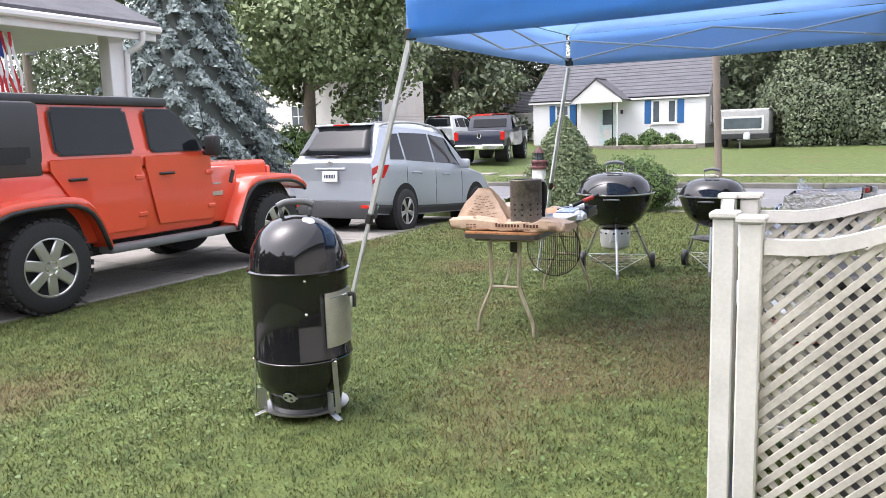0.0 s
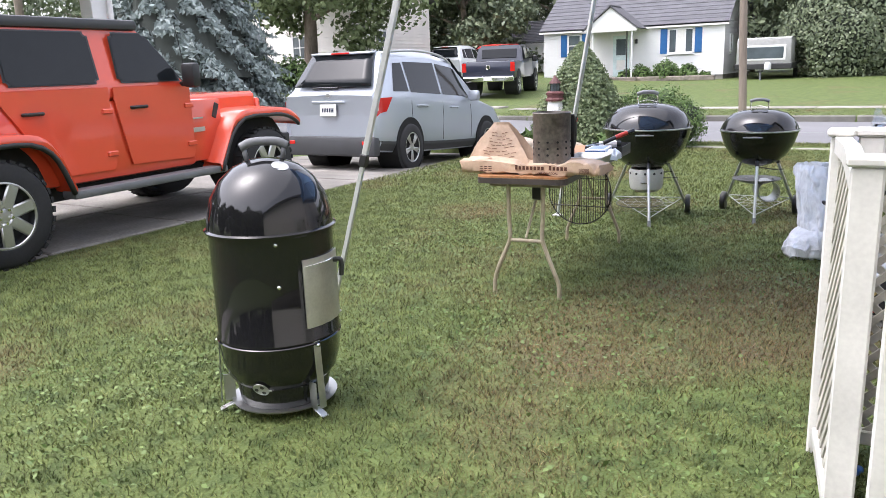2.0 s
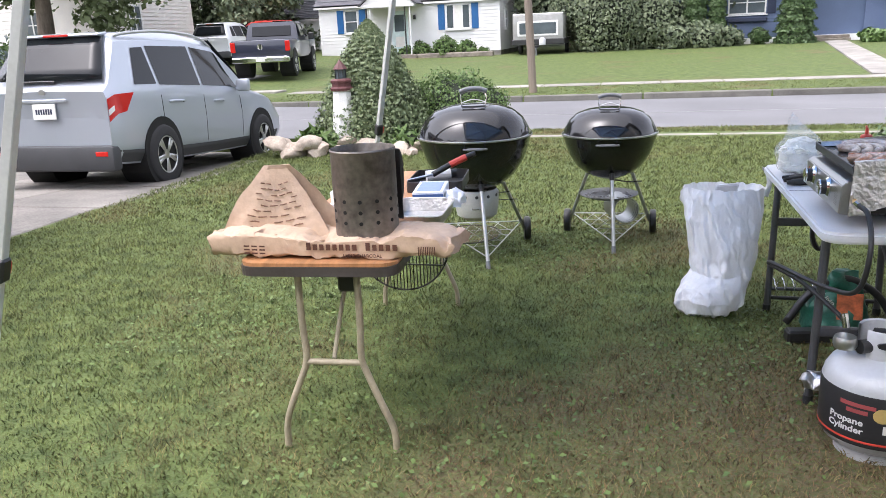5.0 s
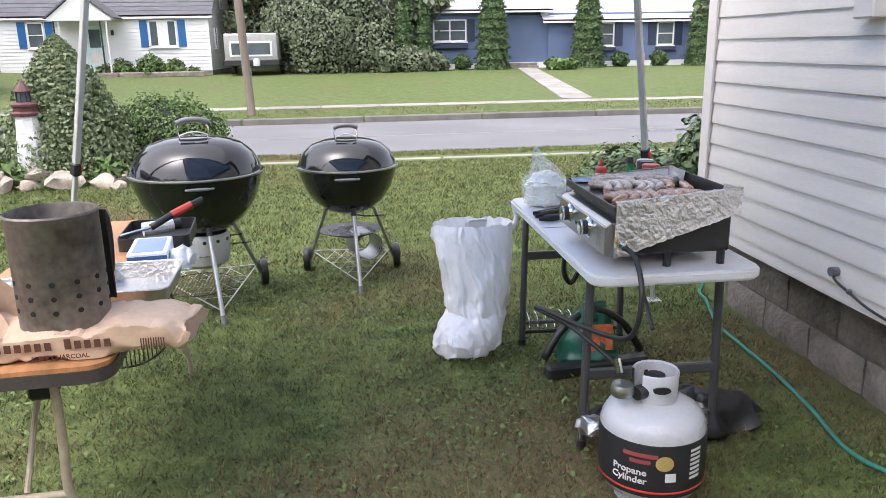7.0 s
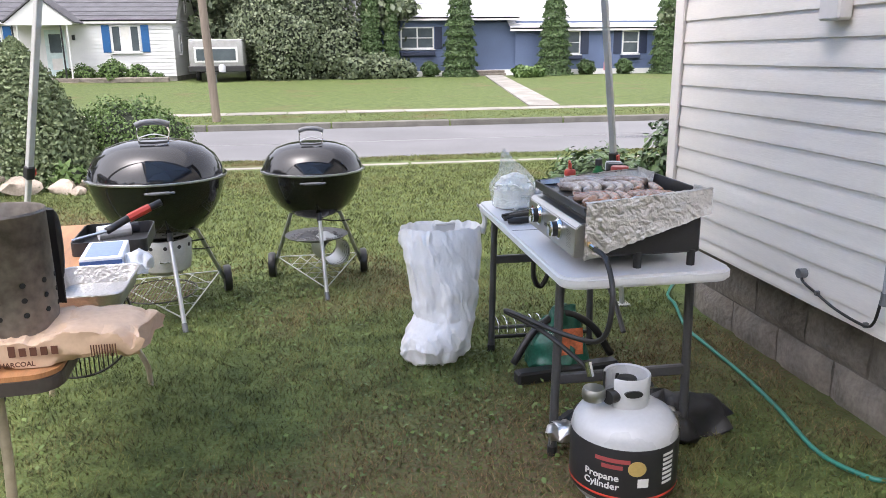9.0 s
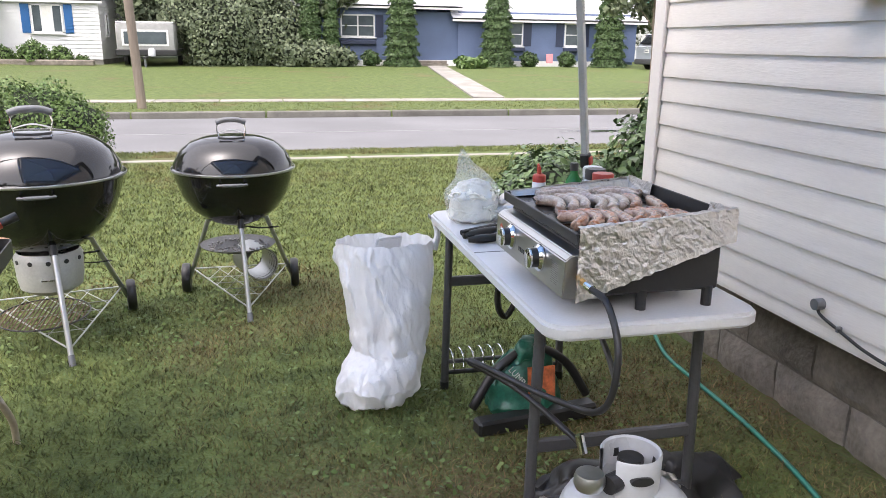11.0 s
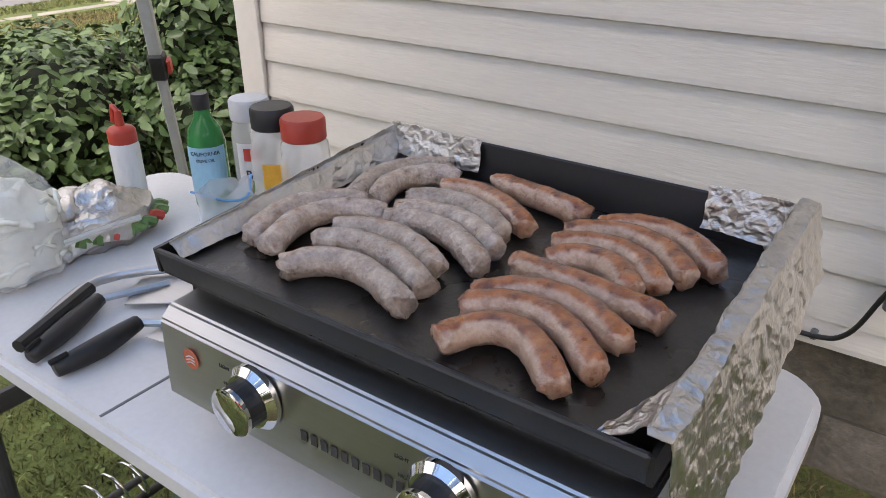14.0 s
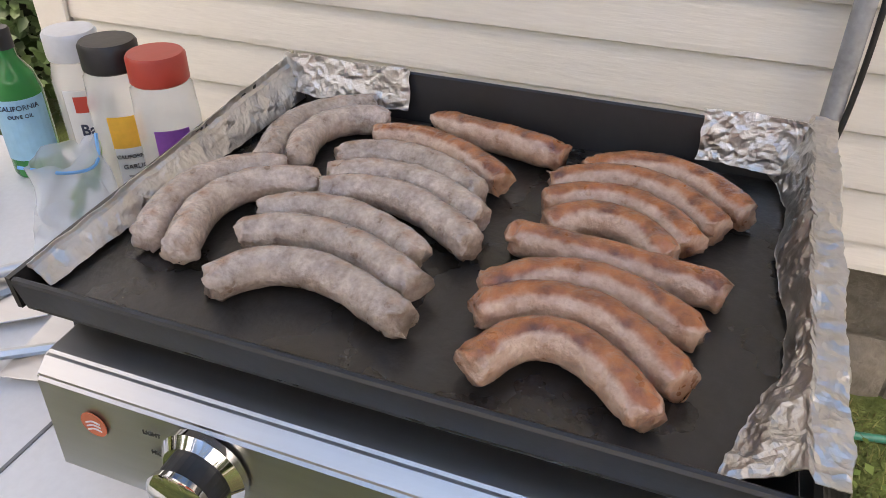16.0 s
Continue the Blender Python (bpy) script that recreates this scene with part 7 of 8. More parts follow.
for k, (x, h, r) in enumerate(((0.6, 4.6, 0.72), (1.55, 4.3, 0.5), (4.85, 4.7, 1.0), (9.53, 4.5, 1.0), (15.4, 4.6, 1.0))):
    conifer(x, 33.2, 0.4, h, r, 12000, 0.06, L_ARB, "tall columnar arborvitae before the blue house", 40 + k, 10, 0.0, 0.1, name="columnar_evergreen", pw=0.4)
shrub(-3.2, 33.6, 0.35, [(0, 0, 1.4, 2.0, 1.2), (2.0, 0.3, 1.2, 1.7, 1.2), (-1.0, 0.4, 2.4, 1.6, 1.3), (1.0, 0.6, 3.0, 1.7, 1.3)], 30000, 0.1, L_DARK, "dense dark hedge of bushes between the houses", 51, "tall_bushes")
shrub(1.0, 32.6, 0.4, [(0, 0, 0.4, 0.9, 0.8), (-1.2, 0, 0.45, 0.9, 0.9), (1.0, 0.2, 0.3, 0.7, 0.8)], 5000, 0.11, L_DARK, "low dark spreading shrub", 52)
for k, x in enumerate((2.3, 3.42, 11.3, 13.3)):
    shrub(x, 33.5, 0.42, [(0, 0, 0.3, 0.42, 0.9)], 1500, 0.07, L_ARB, "small clipped ball shrub before the blue house", 60 + k, "ball_shrub")
shrub(7.6, 31.6, 0.36, [(0, 0, 0.2, 0.5, 0.6), (0.6, 0.1, 0.2, 0.4, 0.6)], 1200, 0.16, L_BUSH, "broad-leaved plants beside the garden path", 65, "leafy_plants")
shrub(-11.0, 32.9, 0.36, [(-1.2, 0, 0.2, 0.5, 1.2), (0, 0, 0.3, 0.6, 1.1), (1.1, 0, 0.25, 0.5, 1.1), (-2.0, 0, 0.2, 0.4, 1.0), (1.9, 0, 0.1, 0.4, 0.8)], 5000, 0.09, L_BUSH, "loose flower bed below the white house windows", 66, "flower_bed")
shrub(-24.4, 18.5, 0.65, [(0, 0, 0.6, 1.0, 0.9), (1.6, 0.3, 0.5, 0.9, 0.9), (3.0, 0, 0.4, 0.8, 0.9), (-1.5, 0.4, 0.7, 1.0, 0.9), (-3.2, 0.2, 0.7, 1.1, 0.9)], 9000, 0.1, L_BUSH, "flowering shrubs before the beige house", 67, "shrubs")
for k, (x, y, h, r) in enumerate(((-18, -15, 7, 4), (-11, -18, 7.5, 4.5), (-5, -19, 7, 4.5), (1, -18, 7.5, 4.5), (8, -19, 7, 4.5), (-24, -9, 7, 4))):
    broad_tree(x, y, 0, h, r, 0.28, 9000, 0.3, L_DARK, "leafy tree at the back of the yard", 120 + k, 0.12)
broad_tree(9.1, 17.0, 0.02, 4.6, 1.1, 0.05, 3500, 0.12, L_DARK, "young street tree with a thin trunk", 70, 0.5)

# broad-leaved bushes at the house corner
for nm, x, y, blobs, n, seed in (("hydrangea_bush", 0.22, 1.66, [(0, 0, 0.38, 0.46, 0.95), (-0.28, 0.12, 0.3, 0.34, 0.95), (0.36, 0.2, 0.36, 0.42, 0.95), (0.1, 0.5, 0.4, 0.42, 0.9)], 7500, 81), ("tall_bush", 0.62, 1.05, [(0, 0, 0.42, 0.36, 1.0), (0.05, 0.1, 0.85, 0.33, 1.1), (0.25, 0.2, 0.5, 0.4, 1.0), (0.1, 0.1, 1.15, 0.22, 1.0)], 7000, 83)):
    t = thing(nm, "leafy green bush with broad pointed leaves at the house corner", "shrub", x, y, 0)
    t.scale = (0.95, 0.95, 0.84)
    rng = np.random.default_rng(seed)
    pos, out = blob_points(blobs, n, rng, 0.72)
    out = out + np.array([0, 0, 0.5])
    nrm = out + rng.normal(0, 0.45, (n, 3))
    nrm /= np.linalg.norm(nrm, axis=1, keepdims=True)
    a = np.cross(nrm, rng.normal(0, 1, (n, 3)))
    a /= np.linalg.norm(a, axis=1, keepdims=True)
    b = np.cross(nrm, a)
    s = rng.uniform(0.018, 0.043, n)[:, None]
    ring = [(-1.0, 0.0, 0.0), (-0.45, 0.5, 0.12), (0.25, 0.48, 0.1), (1.1, 0.0, -0.28), (0.25, -0.48, 0.1), (-0.45, -0.5, 0.12)]
    v = np.stack([pos + a * s * p + b * s * q + nrm * s * w for p, q, w in ring] + [pos], 1).reshape(-1, 3)
    base = np.arange(n)[:, None] * 7
    f = np.concatenate([base + np.array([[6, 0, 1, 1]])[:, :3].repeat(n, 0) * 1, ] + [base + np.array([[6, i, (i + 1) % 6]]) for i in range(1, 6)])
    lv = stuff_mesh("leaves", v, f, L_HYD, t)
    lv["kind"] = "stuff"
    bm = bmesh.new()
    for k in range(16):
        a_ = k * 2.4
        q_ = Vector((0.32 * math.cos(a_), 0.32 * math.sin(a_) + 0.1, 0.35 + 0.15 * (k % 3)))
        tube([(0.05 * math.cos(a_), 0.05 * math.sin(a_), 0), q_ * 0.5, q_], 0.006, 5, 3, bm)
    part("stems", bm, M_BARK, t)
    # dark balls fill the bush; their colour plays the shade between leaves
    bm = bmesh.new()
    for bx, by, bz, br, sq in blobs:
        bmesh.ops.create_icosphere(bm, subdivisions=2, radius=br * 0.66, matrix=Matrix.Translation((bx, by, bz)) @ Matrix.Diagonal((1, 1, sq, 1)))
    part("inner_core", bm, mat("bush_depth_shade", (0.012, 0.02, 0.008), 1.0, bump=0.6), t)

# ---- rock bed and ornamental lighthouse ----
rng0 = random.Random(5)
for k in range(30):
    u = k / 29
    x, y = -6.35 + 2.3 * u + rng0.uniform(-0.1, 0.1), 4.55 + 0.55 * math.sin(3.0 * u) + rng0.uniform(-0.22, 0.22)
    s = rng0.uniform(0.07, 0.17)
    bm = bmesh.new()
    bmesh.ops.create_icosphere(bm, subdivisions=2, radius=1)
    for v in bm.verts:
        v.co = v.co * (1 + 0.45 * noise.noise(v.co * 1.3 + Vector((k * 3.1, 0, 0)))) + 0.08 * noise.noise_vector(v.co * 4)
        v.co.x *= s * 1.25
        v.co.y *= s
        v.co.z = max(v.co.z * s * 0.75, -s * 0.45)
    ob = tagged(part("rock", bm, M_ROCK, None, "", 45), "rough pale garden rock edging the bed", "rock", "garden rocks")
    ob.matrix_world = pose(x, y, s * 0.42 + (0.1 if k % 5 == 0 else 0), 0, 0, rng0.uniform(0, 360))
shrub(-5.95, 5.0, 0, [(0, 0, 0.12, 0.2, 0.9), (0.3, 0.1, 0.1, 0.18, 0.9)], 500, 0.07, L_BUSH, "low leafy bed plants among the rocks", 91, "bed_plants", long=3)
shrub(-4.75, 5.15, 0, [(0, 0, 0.1, 0.2, 0.9), (0.35, 0.05, 0.08, 0.16, 0.9)], 450, 0.05, L_BUSH, "low leafy bed plants among the rocks", 92, "bed_plants", long=3)
li = thing("ornamental_lighthouse", "white pebbled garden lighthouse with a dark red gallery", "ornament", -5.58, 5.15, 0)
M_PEB = mat("white_pebbledash", (0.74, 0.74, 0.72), 0.8, var=0.12, fine=70, bump=0.9, bscale=45, dist=0.015)
M_MAROON = mat("maroon_paint", (0.09, 0.03, 0.03), 0.6, var=0.3)
part("tower", lathe([(0.0, 0), (0.19, 0), (0.165, 0.3), (0.13, 0.68), (0.12, 0.8), (0, 0.8)], 8), M_PEB, li)
part("gallery", lathe([(0.0, 0.8), (0.15, 0.8), (0.155, 0.83), (0.13, 0.85), (0.13, 0.9), (0.145, 0.905), (0.145, 0.93), (0.11, 0.95), (0, 0.95)], 8), M_MAROON, li)
part("lantern", lathe([(0, 0.95), (0.07, 0.95), (0.07, 1.07), (0, 1.07)], 8), M_WGLASS, li)
bm = bmesh.new()
for k in range(8):
    a = k * math.pi / 4
    rod((0.075 * math.cos(a), 0.075 * math.sin(a), 0.95), (0.075 * math.cos(a), 0.075 * math.sin(a), 1.08), 0.006, seg=5, bm=bm)
part("lantern_bars", bm, M_BLACKP, li)
part("cap", lathe([(0.1, 1.07), (0.08, 1.1), (0.02, 1.17), (0, 1.2)], 8), M_MAROON, li)

# ---- bags and things on and under the brown table ----
def film_loft(name, root, rings, seg, amp, material, seed, open_top=True, freq=9, label="", cap=True):
    """A crumpled bag from rings (x, y, z, rx, ry) from the ground up."""
    bm = bmesh.new()
    P = [Vector((*r[:3],)) for r in rings]
    vs = []
    n_ = 9
    fine_r = []
    for i in range(len(rings) - 1):
        for k in range(n_):
            t = k / n_
            t2 = t * t * (3 - 2 * t)
            fine_r.append([a + (b - a) * t2 for a, b in zip(rings[i], rings[i + 1])])
    fine_r.append(list(rings[-1]))
    for j, (x, y, z, rx, ry) in enumerate(fine_r):
        row = []
        for k in range(seg):
            a = 2 * math.pi * k / seg
            p = Vector((x + rx * math.cos(a), y + ry * math.sin(a), z))
            g = Vector((p.x + 0.3 * p.z, p.y, p.z * 0.45))
            w = noise.noise_vector(g * freq + Vector((seed, 0, 0))) + 0.6 * noise.noise_vector(g * freq * 2.6 + Vector((0, seed, 0)))
            w -= 0.5 * Vector((abs(w.x), abs(w.y), abs(w.z)))
            p += amp * w * (0.3 if j == 0 else 1)
            row.append(bm.verts.new(p))
        vs.append(row)
    for a, b in zip(vs, vs[1:]):
        for k in range(seg):
            bm.faces.new((a[k], a[(k + 1) % seg], b[(k + 1) % seg], b[k]))
    bm.faces.new(vs[0][::-1])
    if not open_top:
        bm.faces.new(vs[-1])
    bmesh.ops.recalc_face_normals(bm, faces=bm.faces)
    return wpart(name, bm, material, root, label, True)


for nd in (M_POLY,):
    b_ = nd.node_tree.nodes["Principled BSDF"]
    b_.inputs["Subsurface Weight"].default_value = 0.25
    b_.inputs["Subsurface Radius"].default_value = (0.05, 0.05, 0.05)
    ptr, pmx = nd.node_tree.nodes.new("ShaderNodeBsdfTranslucent"), nd.node_tree.nodes.new("ShaderNodeMixShader")
    ptr.inputs["Color"].default_value, pmx.inputs[0].default_value = (0.9, 0.9, 0.9, 1), 0.16
    nd.node_tree.links.new(b_.outputs[0], pmx.inputs[1])
    nd.node_tree.links.new(ptr.outputs[0], pmx.inputs[2])
    nd.node_tree.links.new(pmx.outputs[0], nd.node_tree.nodes["Material Output"].inputs["Surface"])
tb = thing("trash_bag", "half-full white plastic rubbish bag hung from the table", "bag", -1.4, -0.42, 0)
film_loft("bag", tb, [(-1.46, -0.5, 0.0, 0.1, 0.08), (-1.445, -0.51, 0.025, 0.145, 0.12), (-1.425, -0.5, 0.085, 0.17, 0.14), (-1.41, -0.48, 0.14, 0.16, 0.14), (-1.36, -0.43, 0.2, 0.15, 0.135), (-1.355, -0.4, 0.28, 0.16, 0.145), (-1.36, -0.38, 0.38, 0.175, 0.15), (-1.367, -0.36, 0.48, 0.19, 0.15), (-1.37, -0.345, 0.56, 0.196, 0.145), (-1.37, -0.335, 0.625, 0.198, 0.13)], 220, 0.015, M_POLY, 4, True, 16)
wpart("tie", tube([(-1.17, -0.36, 0.58), (-1.15, -0.345, 0.64), (-1.165, -0.33, 0.7)], 0.018, 8, 5, radii=lambda q: 1 - 0.5 * q), M_POLY, tb)
wpart("tray_in_bag", box((-1.35, -0.3, 0.585), (0.12, 0.012, 0.1), 0.01, rz=20, rx=20), M_TABLEW, tb)

ch = thing("charcoal_bag", "crumpled brown paper charcoal bag lying on the table end", "bag", -2.8, -2.06, 0.742, 0)
bm = bmesh.new()
rows = []
for j in range(91):
    u = j / 90
    x = -3.19 + 0.83 * u
    hgt = 0.036 + 0.006 * math.sin(9 * u) + 0.022 * max(0, 0.3 - u) - 0.012 * max(0, 5 * u - 4)
    wid = 0.112 + 0.012 * math.sin(math.pi * u)
    row = []
    for k in range(48):
        a = 2 * math.pi * k / 48
        ce, se = math.cos(a), math.sin(a)
        p = Vector((x, -2.085 + 0.05 * u + wid * math.copysign(abs(ce) ** 0.45, ce), 0.745 + hgt + hgt * math.copysign(abs(se) ** 0.6, se)))
        w = noise.noise_vector(p * 9) + 0.5 * noise.noise_vector(p * 24) + 0.25 * noise.noise_vector(p * 55)
        # folded paper: flat facets that meet in sharp ridges
        p += 0.017 * (w - 1.1 * Vector((abs(w.x), abs(w.y), abs(w.z)))) + Vector((0, 0, 0.006))
        p.x += 0.012 * noise.noise(Vector((a * 2, u * 3, 5))) * (1 if u in (0, 1) else 0)
        p.y = max(p.y, -2.2 + 0.05 * u + 0.004 * noise.noise(p * 40))
        p.z = max(p.z, 0.7445)
        row.append(bm.verts.new(p))
    rows.append(row)
for a, b in zip(rows, rows[1:]):
    for k in range(48):
        bm.faces.new((a[k], a[(k + 1) % 48], b[(k + 1) % 48], b[k]))
bm.faces.new(rows[0][::-1]), bm.faces.new(rows[-1])
bmesh.ops.recalc_face_normals(bm, faces=bm.faces)
wpart("bag_body", bm, M_PAPER, ch, smooth=22)


def peak(u, v):
    base = Vector((-3.21 + 0.4 * u, -2.15 + 0.09 * u, 0.79 + 0.01 * math.sin(9 * u)))
    apex = Vector((-3.06 + 0.07 * u, -2.02 + 0.02 * u, 1.03))
    p = base.lerp(apex, v ** 0.9) + Vector((0, 0.04 * math.sin(math.pi * v) * (u - 0.5), 0))
    w = noise.noise_vector(p * 9) + 0.5 * noise.noise_vector(p * 26)
    return p + 0.011 * (w - Vector((abs(w.x), abs(w.y), abs(w.z)))) * (1 - 0.6 * v)


bm = grid(22, 16, peak)
wpart("open_flap", thicken(bm, 0.003), M_PAPER, ch, smooth=30)
bm = grid(22, 16, lambda u, v: peak(u, v) + Vector((0.02, 0.12 * (1 - v), 0)))
wpart("open_flap", thicken(bm, 0.003), M_PAPER, ch, smooth=30)
FM = Matrix(((1, 0, 0, 0), (0, 0, -1, 0), (0, 1, 0, 0), (0, 0, 0, 1)))
chi = ch.matrix_basis.inverted()
bm = bmesh.new()
for k in range(14):
    if k == 8:
        continue
    x = -2.845 + 0.0225 * k
    hh = 0.026 if k in (0, 9) else 0.02
    box((x, -2.186 + 0.0013 * k, 0.776 + hh / 2), (0.0145, 0.002, hh), rz=3.4, bm=bm)
wpart("title_bars", bm, M_INK, ch)
words("LUMP CHARCOAL", 0.016, M_INK, ch, chi @ Matrix.Translation((-2.66, -2.181, 0.759)) @ Matrix.Rotation(radians(3.4), 4, "Z") @ FM, bold=0.0003)
bm = bmesh.new()
for k in range(9):
    box((-3.06 + 0.028 * (k % 3), -2.2035, 0.79 - 0.012 * (k // 3)), (0.02, 0.0015, 0.005), bm=bm)
for k in range(10):
    box((-2.475 + 0.006 * k, -2.164, 0.775), (0.0025, 0.0015, 0.03), bm=bm)
tagged(wpart("print_bars", bm, M_INK, ch), kind="stuff")
bm = bmesh.new()
for k in range(9):
    for i in range(5):
        u0 = 0.22 + 0.045 * (k % 2) + 0.12 * i
        if (i * 3 + k) % 5 == 4:
            continue
        pts = [peak(u0 + 0.045 * j, 0.14 + 0.075 * k) + Vector((0.002, -0.005, 0)) for j in range(3)]
        tube(pts, 0.0022, 4, 2, bm)
wpart("flap_print", bm, mat("faded_brown_ink", (0.2, 0.11, 0.07), 0.8, bump=0), ch)

cs = thing("chimney_starter", "scorched steel charcoal chimney starter on the paper bag", "charcoal starter", -2.69, -2.03, 0.803, 58)
cs.scale = (1.08, 1.08, 1.03)
part("can", lathe([(0.09, 0.0), (0.1, 0.0), (0.1, 0.27), (0.103, 0.275), (0.1, 0.28), (0.097, 0.275), (0.097, 0.03), (0.0, 0.03)], 44), M_CHIM, cs, smooth=40)
for r in range(3):
    for k in range(12):
        a = k * math.pi / 6 + 0.2
        part("vent_hole", rod((0.096 * math.cos(a), 0.096 * math.sin(a), 0.05 + 0.035 * r), (0.1012 * math.cos(a), 0.1012 * math.sin(a), 0.05 + 0.035 * r), 0.0065, seg=8), M_DARKIN, cs)
part("heat_guard", box((0.118, 0.02, 0.14), (0.004, 0.1, 0.24), 0.002, rz=10), M_BLACKP, cs)
part("handle", tube([(0.115, 0.02, 0.24), (0.165, 0.03, 0.235), (0.172, 0.03, 0.15), (0.16, 0.03, 0.07), (0.115, 0.02, 0.06)], 0.013, 8, 5), M_BLACKP, cs, smooth=True)
part("bail", tube([(0.08, 0.06, 0.26), (0.14, 0.03, 0.18), (0.08, -0.03, 0.26)], 0.003, 6, 5), M_CHROME, cs)

pan = thing("foil_pan", "shallow crimped aluminium foil pan on the table", "pan", -2.62, -1.62, 0.744, 3)
bm = prism(rounded(0.2, 0.3, 0.03), 0.05)
for f in [f for f in bm.faces if f.normal.z > 0.9]:
    bm.faces.remove(f)
for v in bm.verts:
    if v.co.z > 0.03:
        v.co.x *= 1.12
        v.co.y *= 1.1
part("pan", thicken(bm, 0.0015), M_FOIL, pan)
part("rim", tube([(x * 1.13, y * 1.11, 0.051) for x, y in rounded(0.2, 0.3, 0.03) + [rounded(0.2, 0.3, 0.03)[0]]], 0.004, 6, 1), M_FOIL, pan)
pan2 = copy_thing(pan, pose(-2.98, -1.75, 0.744, 0, 0, 8))
bx_ = thing("glove_box", "blue and white cardboard glove box on the table", "box", -2.66, -1.3, 0.743, 8)
part("carton", box((0, 0, 0.035), (0.13, 0.24, 0.07), 0.003), mat("white_card", (0.72, 0.74, 0.78), 0.6), bx_)
part("blue_panel", box((0, -0.1206, 0.035), (0.128, 0.002, 0.05)), mat("blue_card", (0.06, 0.12, 0.3), 0.6), bx_)
part("blue_panel", box((0.0, 0.0, 0.0706), (0.1, 0.2, 0.0015)), mat("blue_card_top", (0.25, 0.32, 0.45), 0.6), bx_)
words("XL", 0.03, M_LABELW, bx_, Matrix.Translation((0.03, -0.1222, 0.035)) @ FM)
fb = thing("plastic_wrap", "loose clear plastic wrapping on the table edge", "wrapper", -2.56, -1.32, 0.744)
film_loft("film", fb, [(-2.56, -1.32, 0.745, 0.05, 0.1), (-2.56, -1.32, 0.775, 0.045, 0.09), (-2.56, -1.31, 0.8, 0.02, 0.04)], 24, 0.03, M_POLY, 12, False, 18)
tr_ = thing("tool_tray", "black plastic tray holding grill tools on the table", "tray", -2.72, -0.93, 0.743, 6)
bm = prism(rounded(0.26, 0.34, 0.03), 0.05)
for f in [f for f in bm.faces if f.normal.z > 0.9]:
    bm.faces.remove(f)
part("tray", thicken(bm, 0.004), M_BLACKP, tr_)
part("white_bottle", rod((-0.06, 0.0, 0.045), (0.05, 0.04, 0.05), 0.028), M_TABLEW, tr_)
part("black_cap", rod((0.05, 0.04, 0.05), (0.08, 0.05, 0.051), 0.022), M_BLACKP, tr_)
kn_ = thing("grill_brush", "grill tool with a worn red and black handle", "tool", -2.68, -0.98, 0.79, 0)
part("handle", tube([(-0.05, -0.02, 0.02), (0.03, 0.04, 0.06), (0.13, 0.1, 0.1)], 0.014, 8, 5), M_BLACKP, kn_, smooth=True)
part("grip", tube([(0.02, 0.033, 0.055), (0.09, 0.075, 0.085)], 0.0165, 8, smooth=False), M_RED, kn_)
part("shaft", tube([(-0.05, -0.02, 0.02), (-0.14, -0.06, 0.005), (-0.16, -0.07, 0.0)], 0.006, 6), M_ALU, kn_)
ro = thing("paper_roll", "roll of white paper towel standing on the table", "roll", -3.0, -1.05, 0.742)
part("roll", lathe([(0.02, 0), (0.055, 0), (0.055, 0.12), (0.02, 0.12), (0.02, 0.0)], 28), M_CURTAIN, ro, smooth=40)
pl = thing("paper_plates", "stack of white paper plates on the table", "plates", -2.98, -1.35, 0.742)
part("stack", lathe([(0, 0), (0.08, 0), (0.115, 0.02), (0.118, 0.06), (0.11, 0.058), (0.078, 0.045), (0, 0.045)], 36), M_CURTAIN, pl, smooth=40)
rg = thing("cooking_grate", "round black wire grill grate hanging below the brown table", "grate", -2.92, -0.95, 0.45, 0, rx=90)
bm = bmesh.new()
for k in range(-13, 14):
    h = math.sqrt(max(0, 0.235**2 - (k * 0.0175) ** 2))
    rod((k * 0.0175, -h, 0), (k * 0.0175, h, 0), 0.0028, seg=5, bm=bm)
for k in (-1, 1):
    rod((-0.21, k * 0.1, 0.004), (0.21, k * 0.1, 0.004), 0.004, seg=6, bm=bm)
tagged(part("wire_mesh", bm, M_IRON, rg), kind="stuff")
part("ring", tube([(0.235 * math.cos(a), 0.235 * math.sin(a), 0) for a in (k * math.pi / 14 for k in range(29))], 0.005, 6, 2), M_IRON, rg)

# ---- things on and under the white table ----
M_CLEAR = glass_mat("clear_plastic", (0.8, 0.8, 0.76), 0.16, 0.0, 0.42)
M_GLASSG = glass_mat("green_bottle_glass", (0.05, 0.33, 0.1), 0.05, 0.45)
M_ONION = mat("sliced_onion", (0.88, 0.88, 0.79), 0.4, var=0.15, scale=30, bump=0.3)
M_LBLB = mat("pale_blue_label", (0.3, 0.55, 0.7), 0.5, var=0.1, bump=0)
M_ORANGE = mat("orange_label", (0.8, 0.42, 0.05), 0.5, bump=0)
M_PURPLE = mat("purple_label", (0.22, 0.06, 0.3), 0.5, bump=0)


def bottle(name, label, category, x, y, profile, material, seg=28, square=False):
    t = thing(name, label, category, x, y, 0.7365)
    bm = lathe(profile, seg)
    if square:
        for v in bm.verts:
            a = math.atan2(v.co.y, v.co.x)
            k = 1 / max(abs(math.cos(a)), abs(math.sin(a))) * 0.93
            k = min(k, 1.16) if v.co.z < square else 1
            v.co.x, v.co.y = v.co.x * k, v.co.y * k
    part("bottle", bm, material, t, smooth=45)
    return t


